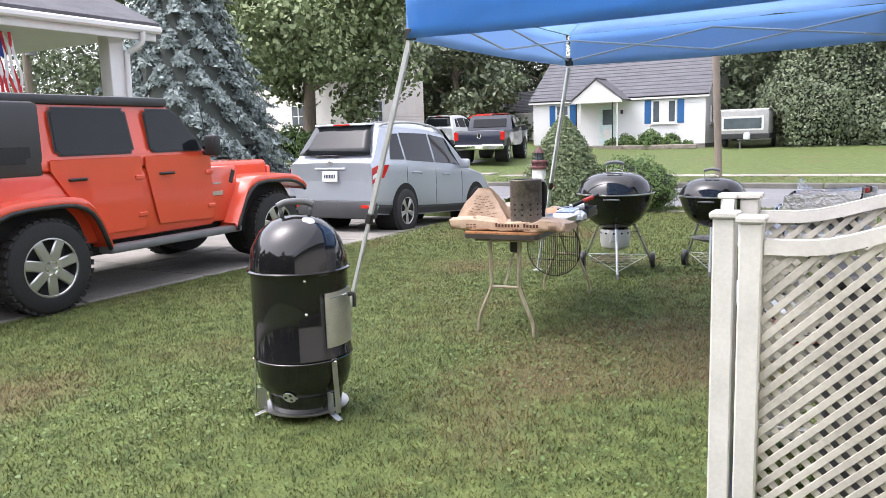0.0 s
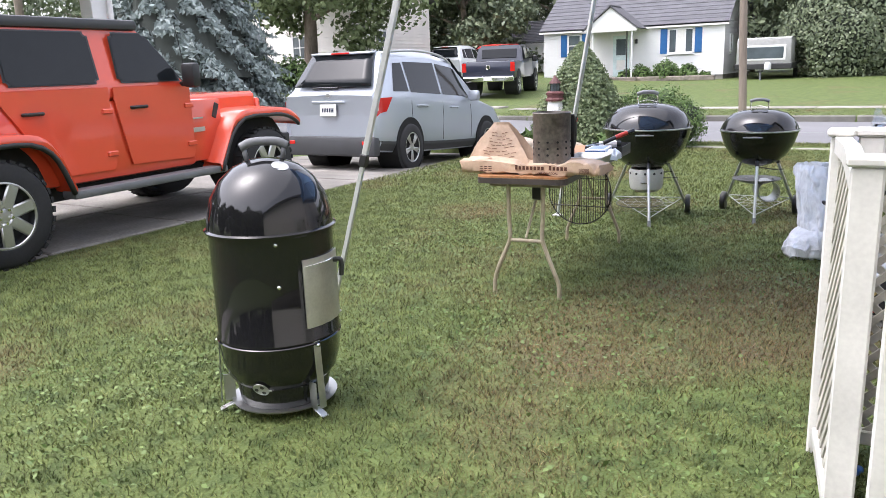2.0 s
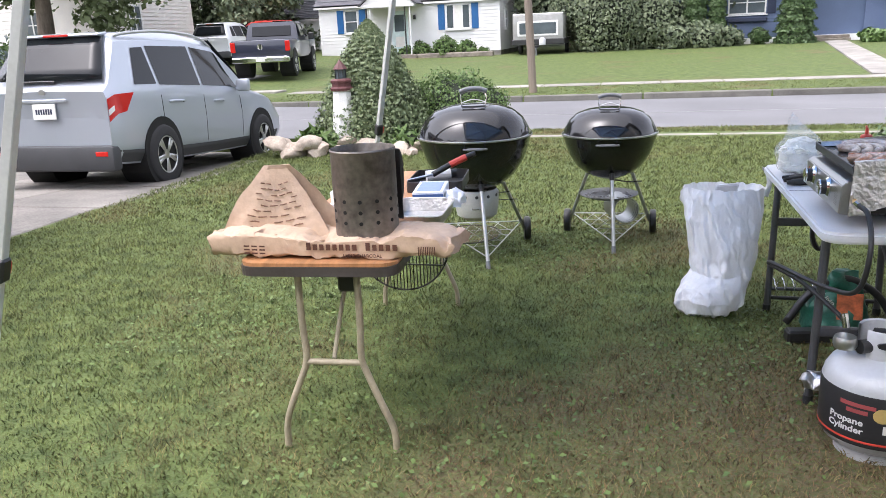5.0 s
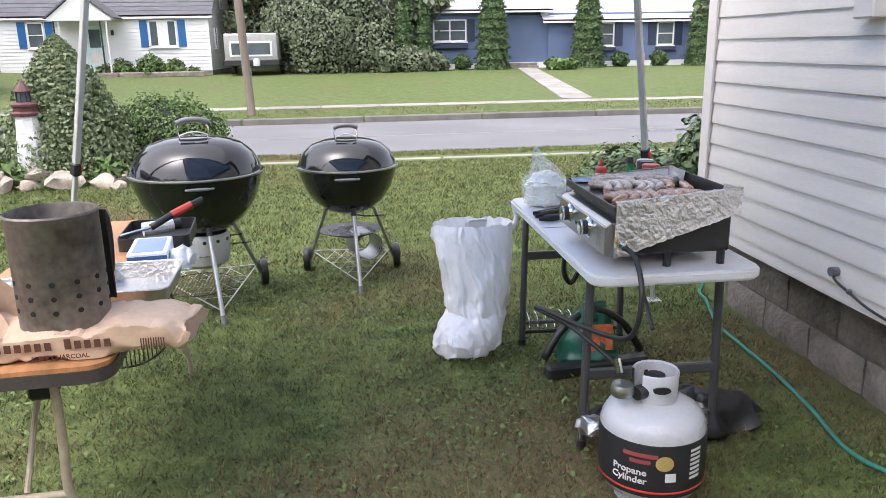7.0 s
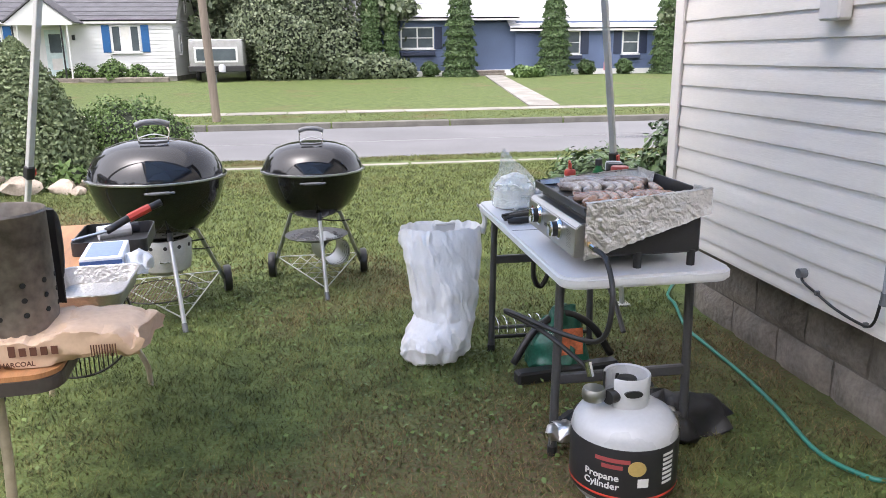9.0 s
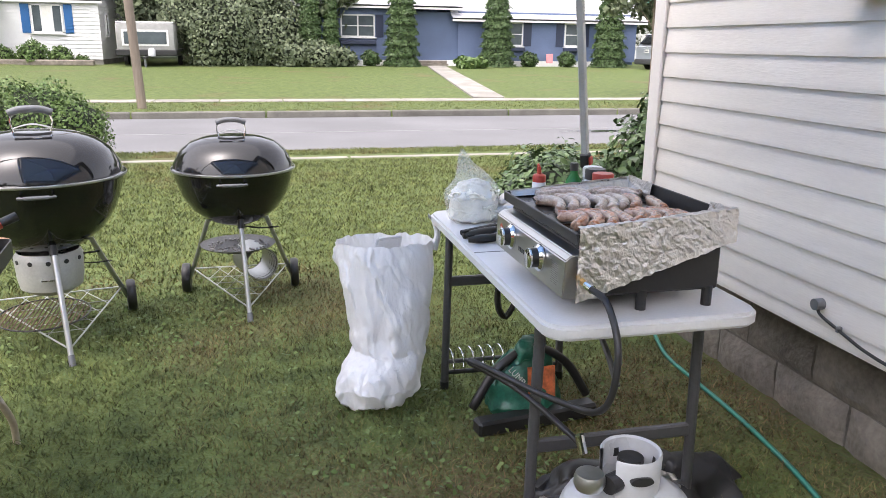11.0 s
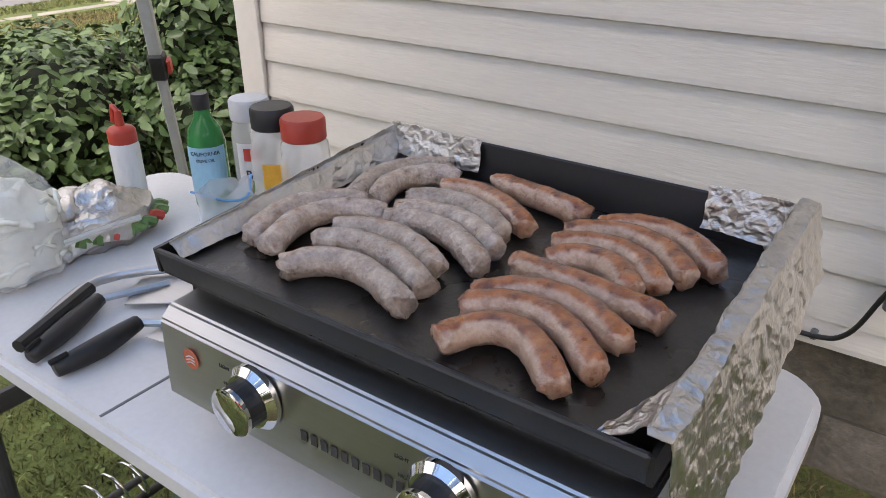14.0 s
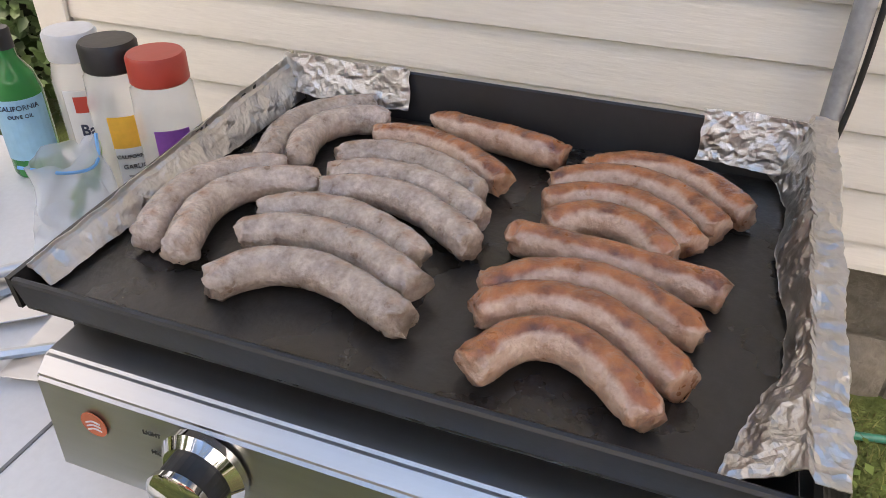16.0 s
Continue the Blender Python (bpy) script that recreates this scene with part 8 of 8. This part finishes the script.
def lbl(t, r, a0, wide, z0, z1, material, name="label"):
    bm = grid(10, 2, lambda u, v: (r * math.cos(a0 + (u - 0.5) * wide), r * math.sin(a0 + (u - 0.5) * wide), z0 + (z1 - z0) * v))
    return part(name, thicken(bm, 0.0006), material, t)


AC = math.atan2(-0.8, -0.85)
oil = bottle("oil_bottle", "green glass oil bottle with black cap on the white table", "bottle", -0.66, -0.57, [(0, 0), (0.034, 0), (0.036, 0.005), (0.036, 0.13), (0.03, 0.155), (0.016, 0.178), (0.0145, 0.2), (0, 0.2)], M_GLASSG)
part("cap", lathe([(0.0165, 0.192), (0.0165, 0.218), (0.015, 0.221), (0, 0.221)], 24), M_BLACKP, oil, smooth=40)
lbl(oil, 0.0368, AC, 2.4, 0.03, 0.125, M_LBLB)
bent("CALIFORNIA", 0.0105, 0.0376, AC, 0.113, M_NAVY, oil)
bent("OLIVE OIL", 0.008, 0.0376, AC, 0.1, M_NAVY, oil)
jar0 = bottle("spice_jar", "clear plastic spice jar with white lid", "jar", -0.625, -0.665, [(0, 0), (0.036, 0), (0.039, 0.006), (0.039, 0.14), (0.033, 0.165), (0.03, 0.17), (0, 0.17)], M_CLEAR)
part("lid", lathe([(0.036, 0.165), (0.037, 0.17), (0.037, 0.196), (0.034, 0.2), (0, 0.2)], 30), M_TABLEW, jar0, "white lid", 40)
part("contents", lathe([(0, 0.004), (0.034, 0.004), (0.0365, 0.03), (0.0365, 0.1), (0, 0.1)], 24), mat("dried_leaves", (0.18, 0.2, 0.11), 0.9, var=0.4, fine=120), jar0)
lbl(jar0, 0.0398, AC, 1.5, 0.03, 0.13, M_LABELW)
bent("Bay", 0.022, 0.0405, AC, 0.075, M_NAVY, jar0, 0.0005)
bent("Leaves", 0.012, 0.0405, AC, 0.052, M_NAVY, jar0)
lbl(jar0, 0.0403, AC, 0.8, 0.1, 0.122, M_RED, "brand_bar")
jar0.scale = (1, 1, 1.1)
for nm, x, y, h, cap, lab, fill, word, lname in (("spice_jar", -0.66, -0.765, 0.218, M_BLACKP, M_ORANGE, (0.72, 0.66, 0.52), ("CALIFORNIA", "GARLIC"), "large square plastic jar of garlic powder with black lid"), ("spice_jar", -0.67, -0.85, 0.216, M_RED, M_PURPLE, (0.6, 0.52, 0.42), ("GROUND", "BLACK"), "large square plastic spice jar with red lid")):
    j = bottle(nm, lname, "jar", x, y, [(0, 0), (0.04, 0), (0.044, 0.006), (0.044, h * 0.72), (0.04, h * 0.84), (0.034, h * 0.88), (0, h * 0.88)], M_CLEAR, 40, h * 0.8)
    part("contents", lathe([(0, 0.004), (0.036, 0.004), (0.038, 0.03), (0.038, h * 0.38), (0, h * 0.38)], 20), mat("spice_powder", fill, 0.95, var=0.1), j)
    part("lid", lathe([(0.036, h * 0.875), (0.038, h * 0.885), (0.038, h * 1.03), (0.035, h * 1.05), (0, h * 1.05)], 34), cap, j, smooth=40)
    j.rotation_euler.z = AC
    R_ = 0.0462
    lbl(j, R_, 0.0, 0.98, h * 0.12, h * 0.62, M_LABELW)
    lbl(j, R_ + 0.0006, 0.0, 0.98, h * 0.42, h * 0.63, lab, "label_band")
    bent(word[0], 0.0078, R_ + 0.0012, 0.0, h * 0.36, M_MARK, j)
    bent(word[1], 0.0095, R_ + 0.0012, 0.0, h * 0.29, M_MARK, j)
    for k in range(5):
        lbl(j, R_ + 0.0008, 0.0 + 0.1 * (k % 2), 0.5, h * (0.14 + 0.02 * k), h * (0.15 + 0.02 * k), M_FAINT, "small_print")
kb = bottle("squeeze_bottle", "clear squeeze bottle with red flip nozzle on the white table", "bottle", -0.755, -0.445, [(0, 0), (0.026, 0), (0.028, 0.005), (0.028, 0.12), (0.025, 0.133), (0, 0.133)], M_POLY)
part("cap", lathe([(0.0255, 0.128), (0.0265, 0.13), (0.0265, 0.152), (0.022, 0.158), (0.009, 0.162), (0.006, 0.19), (0, 0.19)], 26), M_RED, kb, smooth=40)
part("nozzle_tie", tube([(0.0, 0.0, 0.186), (0.0, 0.014, 0.196), (0.005, 0.026, 0.185), (0.004, 0.028, 0.162)], 0.005, 7, 5), M_RED, kb, smooth=True)

M_BAGF = glass_mat("thin_clear_bag", (0.93, 0.94, 0.94), 0.18, 0.0, 0.26)
on = thing("onion_bag", "clear plastic bag full of sliced white onions on the table", "bag", -1.03, -0.55, 0.736)
film_loft("bag", on, [(-1.05, -0.53, 0.738, 0.07, 0.06), (-1.05, -0.53, 0.755, 0.1, 0.09), (-1.05, -0.53, 0.82, 0.105, 0.09), (-1.045, -0.525, 0.88, 0.085, 0.072), (-1.07, -0.52, 0.94, 0.05, 0.04), (-1.095, -0.515, 0.985, 0.025, 0.014), (-1.1, -0.515, 1.01, 0.006, 0.004)], 48, 0.013, M_BAGF, 31, False, 17)
film_loft("onions", on, [(-1.05, -0.53, 0.739, 0.06, 0.05), (-1.05, -0.53, 0.757, 0.09, 0.078), (-1.05, -0.53, 0.84, 0.094, 0.082), (-1.05, -0.53, 0.885, 0.06, 0.05), (-1.05, -0.53, 0.9, 0.01, 0.01)], 40, 0.012, M_ONION, 33, False, 40)
rng1 = random.Random(3)
for k in range(26):
    a, z = rng1.uniform(0, 6.28), rng1.uniform(0.75, 0.86)
    p = Vector((-1.05 + 0.096 * math.cos(a), -0.53 + 0.084 * math.sin(a), z))
    d = Vector((-math.sin(a), math.cos(a), rng1.uniform(-0.6, 0.6))) * 0.02
    wpart("onion_slice", tube([p - d, p + Vector((0, 0, 0.006)), p + d], 0.0045, 5, 3), M_ONION, on, smooth=True)
pb = thing("pepper_bag", "zip bag of sliced peppers wrapped in foil on the table", "bag", -0.88, -0.52, 0.736)
film_loft("bag", pb, [(-0.88, -0.52, 0.738, 0.08, 0.07), (-0.88, -0.52, 0.755, 0.105, 0.085), (-0.88, -0.52, 0.79, 0.1, 0.08), (-0.88, -0.52, 0.825, 0.06, 0.045), (-0.88, -0.52, 0.835, 0.015, 0.01)], 40, 0.018, M_FOIL, 41, False, 22)
wpart("zip_strip", tube([(-0.985, -0.6, 0.785), (-0.92, -0.612, 0.79), (-0.85, -0.61, 0.785)], 0.006, 6, 4), M_CLEAR, pb)
for k in range(9):
    a = -2.6 + 0.28 * k
    p = Vector((-0.88 + 0.105 * math.cos(a), -0.52 + 0.085 * math.sin(a), 0.757))
    wpart("pepper_slice", tube([p, p + Vector((0.01, 0.004, 0.012)), p + Vector((0.026, 0, 0.004))], 0.009, 6, 3), mat("green_pepper", (0.1, 0.2, 0.06), 0.4) if k % 3 else M_RED, pb)
zp = thing("zip_bag", "crumpled clear zip bag with green chillies on the table", "bag", -0.8, -0.79, 0.736)
M_FILMC = glass_mat("clear_film", (0.8, 0.84, 0.87), 0.14, 0.0, 0.5)
film_loft("bag", zp, [(-0.79, -0.78, 0.738, 0.045, 0.05), (-0.79, -0.78, 0.77, 0.055, 0.05), (-0.795, -0.785, 0.83, 0.05, 0.03), (-0.8, -0.79, 0.87, 0.055, 0.02)], 32, 0.022, M_FILMC, 51, True, 20)
wpart("zip_edge", tube([(-0.85, -0.77, 0.87), (-0.82, -0.81, 0.855), (-0.78, -0.82, 0.85), (-0.75, -0.8, 0.875)], 0.0022, 5, 5), mat("blue_zip", (0.15, 0.4, 0.7), 0.4), zp)
for k in range(4):
    p = Vector((-0.8 + 0.018 * k, -0.78 + 0.012 * (k % 2), 0.775 + 0.012 * k))
    wpart("chilli", tube([p, p + Vector((0.012, -0.008, 0.022)), p + Vector((0.015, -0.012, 0.042))], 0.008, 7, 4, radii=lambda q: 1.1 - 0.8 * q), mat("green_chilli", (0.16, 0.3, 0.06), 0.3), zp, smooth=True)


def tool_handle(name, label, pts, blade, r=0.013):
    t = thing(name, label, "spatula", pts[0][0], pts[0][1], 0.736)
    wpart("handle", tube(pts, r, 10, 5, radii=lambda q: 0.85 + 0.35 * math.sin(3.1 * q)), M_BLACKP, t, smooth=True)
    p = Vector(pts[0])
    d = (Vector(pts[1]) - p).normalized()
    wpart("hang_hole", tube([p - d * 0.005 + Vector((0, 0, 0.0128)), p + d * 0.02 + Vector((0, 0, 0.0135))], 0.004, 6, smooth=False), M_DARKIN, t)
    (x0, y0, rz, L_, W_) = blade
    bm = box((x0, y0, 0.745), (L_, W_, 0.002), 0.0005, rz=rz)
    wpart("blade", bm, M_STEEL, t, "steel blade")
    q = Vector(pts[-1])
    wpart("shank", tube([q, (q + Vector((x0, y0, 0.747))) / 2, (x0, y0, 0.747)], 0.006, 6, 3), M_STEEL, t)


tool_handle("spatula", "black-handled steel griddle spatula on the table", [(-1.165, -0.815, 0.75), (-1.1, -0.79, 0.752), (-1.03, -0.76, 0.755)], (-0.93, -0.79, 38, 0.12, 0.1))
tool_handle("spatula", "black-handled steel griddle spatula on the table", [(-1.163, -0.87, 0.75), (-1.1, -0.872, 0.752), (-1.035, -0.865, 0.755)], (-0.98, -0.93, 12, 0.11, 0.1))
tn = thing("tongs", "steel tongs with black handle and scalloped tips on the table", "tongs", -1.1, -0.76, 0.736)
wpart("arm", tube([(-1.16, -0.78, 0.752), (-1.0, -0.71, 0.757), (-0.85, -0.82, 0.755), (-0.8, -0.87, 0.75)], 0.008, 8, 5), M_STEEL, tn, smooth=True)
wpart("grip", tube([(-1.165, -0.783, 0.753), (-1.02, -0.722, 0.758)], 0.01, 8, smooth=False), M_BLACKP, tn)
wpart("tip", lathe([(0, 0), (0.025, 0.002), (0.03, 0.012), (0.024, 0.006), (0, 0.004)], 14, at=(-0.79, -0.88, 0.738)), M_STEEL, tn)

# dark things on the grass below
cbg = thing("charcoal_sack", "green and orange plastic charcoal sack slumped under the table", "bag", -0.88, -0.72, 0)
M_SACK = mat("dark_green_sack", (0.02, 0.12, 0.08), 0.35, var=0.5, scale=9, bump=0.3, bscale=15, dist=0.01)
film_loft("sack", cbg, [(-0.88, -0.72, 0.0, 0.12, 0.08), (-0.88, -0.72, 0.05, 0.15, 0.1), (-0.88, -0.71, 0.15, 0.14, 0.09), (-0.86, -0.7, 0.25, 0.1, 0.05), (-0.84, -0.7, 0.3, 0.06, 0.02)], 36, 0.03, M_SACK, 61, False, 11)
wpart("orange_panel", thicken(grid(5, 5, lambda u, v: (-0.9 + 0.11 * u, -0.815 + 0.02 * v, 0.1 + 0.12 * v)), 0.002), mat("orange_print", (0.55, 0.15, 0.06), 0.5, var=0.4, scale=30), cbg)
words("LUMP", 0.035, M_LABELW, cbg, cbg.matrix_basis.inverted() @ Matrix.Translation((-0.95, -0.818, 0.2)) @ Matrix.Rotation(radians(50), 4, "Y") @ FM)
fp = thing("fan_base", "black curved metal frame lying under the table", "frame", -0.86, -0.8, 0)
wpart("foot_bar", box((-0.87, -0.83, 0.03), (0.5, 0.07, 0.06), 0.01, rz=8), M_SHEETBLK, fp)
wpart("hoop", tube([(-1.1, -0.75, 0.05), (-1.0, -0.74, 0.2), (-0.86, -0.73, 0.27), (-0.72, -0.72, 0.2), (-0.62, -0.72, 0.05)], 0.018, 8, 6), M_SHEETBLK, fp, smooth=True)
sp = thing("wire_coil", "springy chrome wire coil rack under the table", "coil", -1.0, -0.45, 0)
wpart("coil", tube([(-1.13 + 0.26 * k / 60, -0.45 + 0.045 * math.cos(k * 0.63), 0.13 + 0.045 * math.sin(k * 0.63)) for k in range(61)], 0.0035, 6, 2), M_CHROME, sp, smooth=True)
wpart("base_rail", rod((-1.14, -0.45, 0.07), (-0.65, -0.46, 0.07), 0.01), M_SHEETBLK, sp)
for k, x in enumerate((-1.13, -0.68)):
    wpart("base_foot", rod((x, -0.45, 0.0), (x, -0.45, 0.075), 0.01), M_SHEETBLK, sp)
bb = thing("black_bag", "black plastic bag slumped under the table", "bag", -0.72, -1.4, 0)
film_loft("bag", bb, [(-0.74, -1.36, 0.0, 0.3, 0.12), (-0.74, -1.36, 0.05, 0.36, 0.14), (-0.72, -1.36, 0.11, 0.28, 0.1), (-0.7, -1.36, 0.15, 0.1, 0.04)], 44, 0.05, M_SHEETBLK, 71, False, 9)
for x, y, z in ((-1.1, -1.55, 0.2), (-0.72, -1.5, 0.19)):
    t = thing("foil_scrap", "crumpled scrap of aluminium foil beside the cylinder", "foil", x, y, 0.1)
    film_loft("scrap", t, [(x, y, 0.1, 0.07, 0.04), (x, y, 0.13, 0.08, 0.05), (x, y, 0.16, 0.03, 0.02)], 20, 0.03, M_FOIL, x * 40, False, 25)

# hose, cable and conduit on the house
gh = thing("garden_hose", "green garden hose lying along the foundation", "hose", 0.0, 0.0, 0.0)
part("hose_pipe", tube([(0.3, 0.5, 0.012), (0.1, 0.2, 0.012), (0.035, -0.03, 0.03), (-0.06, -0.36, 0.018), (-0.075, -0.63, 0.014), (-0.09, -0.97, 0.013), (-0.13, -1.32, 0.013), (-0.19, -1.66, 0.013), (-0.13, -1.85, 0.013), (0.0, -1.98, 0.013), (0.05, -2.6, 0.013)], 0.0095, 10, 8), M_HOSE, gh, smooth=True)
gh2 = thing("garden_hose", "blue hose end on the grass by the lattice screen", "hose", -1.05, -3.75, 0)
part("hose_pipe", tube([(0.08, -0.3, 0.012), (0.0, -0.05, 0.014), (-0.01, 0.1, 0.02), (0.05, 0.25, 0.014)], 0.014, 8, 6), mat("blue_hose", (0.03, 0.12, 0.4), 0.4), gh2, smooth=True)
cb = thing("wall_cable", "dark cable looping from a small round outlet on the siding", "cable", 0, -1.2, 0.55)
wpart("cable", tube([(-0.012, -1.21, 0.55), (-0.02, -1.23, 0.525), (-0.016, -1.316, 0.5), (-0.02, -1.45, 0.475), (-0.02, -1.6, 0.468), (-0.03, -1.66, 0.5), (-0.045, -1.7, 0.6), (-0.06, -1.74, 0.72), (-0.05, -1.75, 0.95), (-0.04, -1.73, 1.2)], 0.0055, 8, 6), M_BLACKP, cb, smooth=True)
wpart("outlet_boss", rod((0.004, -1.207, 0.552), (-0.028, -1.207, 0.552), 0.02, seg=16), M_GREYP, cb)
for y, z in ((-1.316, 0.5), (-1.6, 0.468)):
    wpart("clip", box((-0.012, y, z), (0.02, 0.014, 0.02), 0.003), M_GREYP, cb)
cd = thing("conduit", "grey weathered conduit pipe fixed to the siding", "conduit", -0.045, -1.72, 0.6)
wpart("pipe", rod((-0.045, -1.725, 0.6), (-0.045, -1.715, 2.9), 0.018, seg=16), mat("weathered_pvc", (0.33, 0.33, 0.34), 0.7, var=0.25, bump=0.2), cd, smooth=40)
wpart("end_cap", rod((-0.045, -1.725, 0.585), (-0.045, -1.725, 0.63), 0.021), M_GREYP, cd)
for z in (0.98, 1.7, 2.5):
    wpart("clip", box((-0.022, -1.72, z), (0.05, 0.055, 0.02), 0.004), M_GREYP, cd)
wb = thing("wall_box", "cream utility box on the siding", "box", -0.03, -1.26, 1.62)
part("box", box((0, 0, 0), (0.06, 0.12, 0.16), 0.008), M_TRIM, wb)

# ---- grass ----
def blades(name, x0, x1, y0, y1, n, h, w, seed, keep=None, parent=None):
    rng = np.random.default_rng(seed)
    p = np.stack([rng.uniform(x0, x1, n), rng.uniform(y0, y1, n)], 1)
    if keep is not None:
        p = p[keep(p)]
    n = len(p)
    clump = 0.5 + 0.5 * np.sin(p[:, 0] * 9.1 + 3 * np.sin(p[:, 1] * 5.3)) * np.sin(p[:, 1] * 8.3 + 2 * np.sin(p[:, 0] * 4.7))
    a = rng.uniform(0, 2 * np.pi, n)
    hh = h * rng.uniform(0.45, 1.2, n) * (0.75 + 0.5 * clump)
    ww = w * rng.uniform(0.7, 1.4, n)
    lean = hh * rng.uniform(0.3, 1.7, n)
    b = rng.uniform(0, 2 * np.pi, n)
    c = np.stack([p[:, 0], p[:, 1], np.full(n, -0.003)], 1)
    side = np.stack([np.cos(a), np.sin(a), np.zeros(n)], 1) * ww[:, None]
    tip = np.stack([np.cos(b) * lean, np.sin(b) * lean, hh], 1)
    midp = np.stack([np.cos(b) * lean * 0.35, np.sin(b) * lean * 0.35, hh * 0.62], 1)
    v = np.stack([c - side, c + side, c + midp + side * 0.8, c + tip, c + midp - side * 0.8], 1).reshape(-1, 3)
    i = np.arange(n)[:, None] * 5
    f = np.concatenate([i + [[0, 1, 2]], i + [[0, 2, 4]], i + [[4, 2, 3]]])
    ob = stuff_mesh(name, v, f, M_BLADE, parent)
    return tagged(ob, "short mown lawn grass, partly dry and brown", "grass", kind="stuff")


off_house = lambda p: ~((p[:, 0] > 0.1) & (p[:, 1] < 0.1))
blades("grass", -6.72, 0.12, -6.2, 1.2, 330000, 0.026, 0.0019, 1, off_house)
blades("grass", -6.72, 9.0, 1.2, 7.15, 240000, 0.032, 0.0036, 2, lambda p: ~((p[:, 1] > 6.12) & (p[:, 1] < 6.6)) & ~((p[:, 0] > 3.5) & (p[:, 0] < 5.7) & (p[:, 1] > 6.1)))
blades("grass", -30, 24, 12.98, 15.7, 50000, 0.05, 0.008, 3, lambda p: ~((p[:, 0] < -13.5) & (p[:, 0] > -19.5)))
# clover and weeds between the blades
rng = np.random.default_rng(44)
n = 16000
pc = np.stack([rng.uniform(-4.5, 0.0, n), rng.uniform(-5.5, 1.5, n), rng.uniform(0.012, 0.03, n)], 1)
pc = pc[(np.sin(pc[:, 0] * 2.3 + 1) * np.sin(pc[:, 1] * 1.9) + rng.normal(0, 0.5, n)) > 0.25]
v, f = leaf_cloud(pc, np.tile([0, 0, 1.0], (len(pc), 1)), 0.016, rng, 0.45, 1.5)
tagged(stuff_mesh("clover", v, f, leaf_mat("clover_leaves", (0.07, 0.12, 0.03), (0.15, 0.21, 0.06))), "small clover leaves scattered through the lawn", "clover", kind="stuff")

# light passes through the thin clear films
for ob in list(scene.objects):
    if ob.type == "MESH" and ob.data.materials and ob.data.materials[0] in (M_BAGF, M_FILMC, M_CLEAR):
        ob.visible_shadow = False
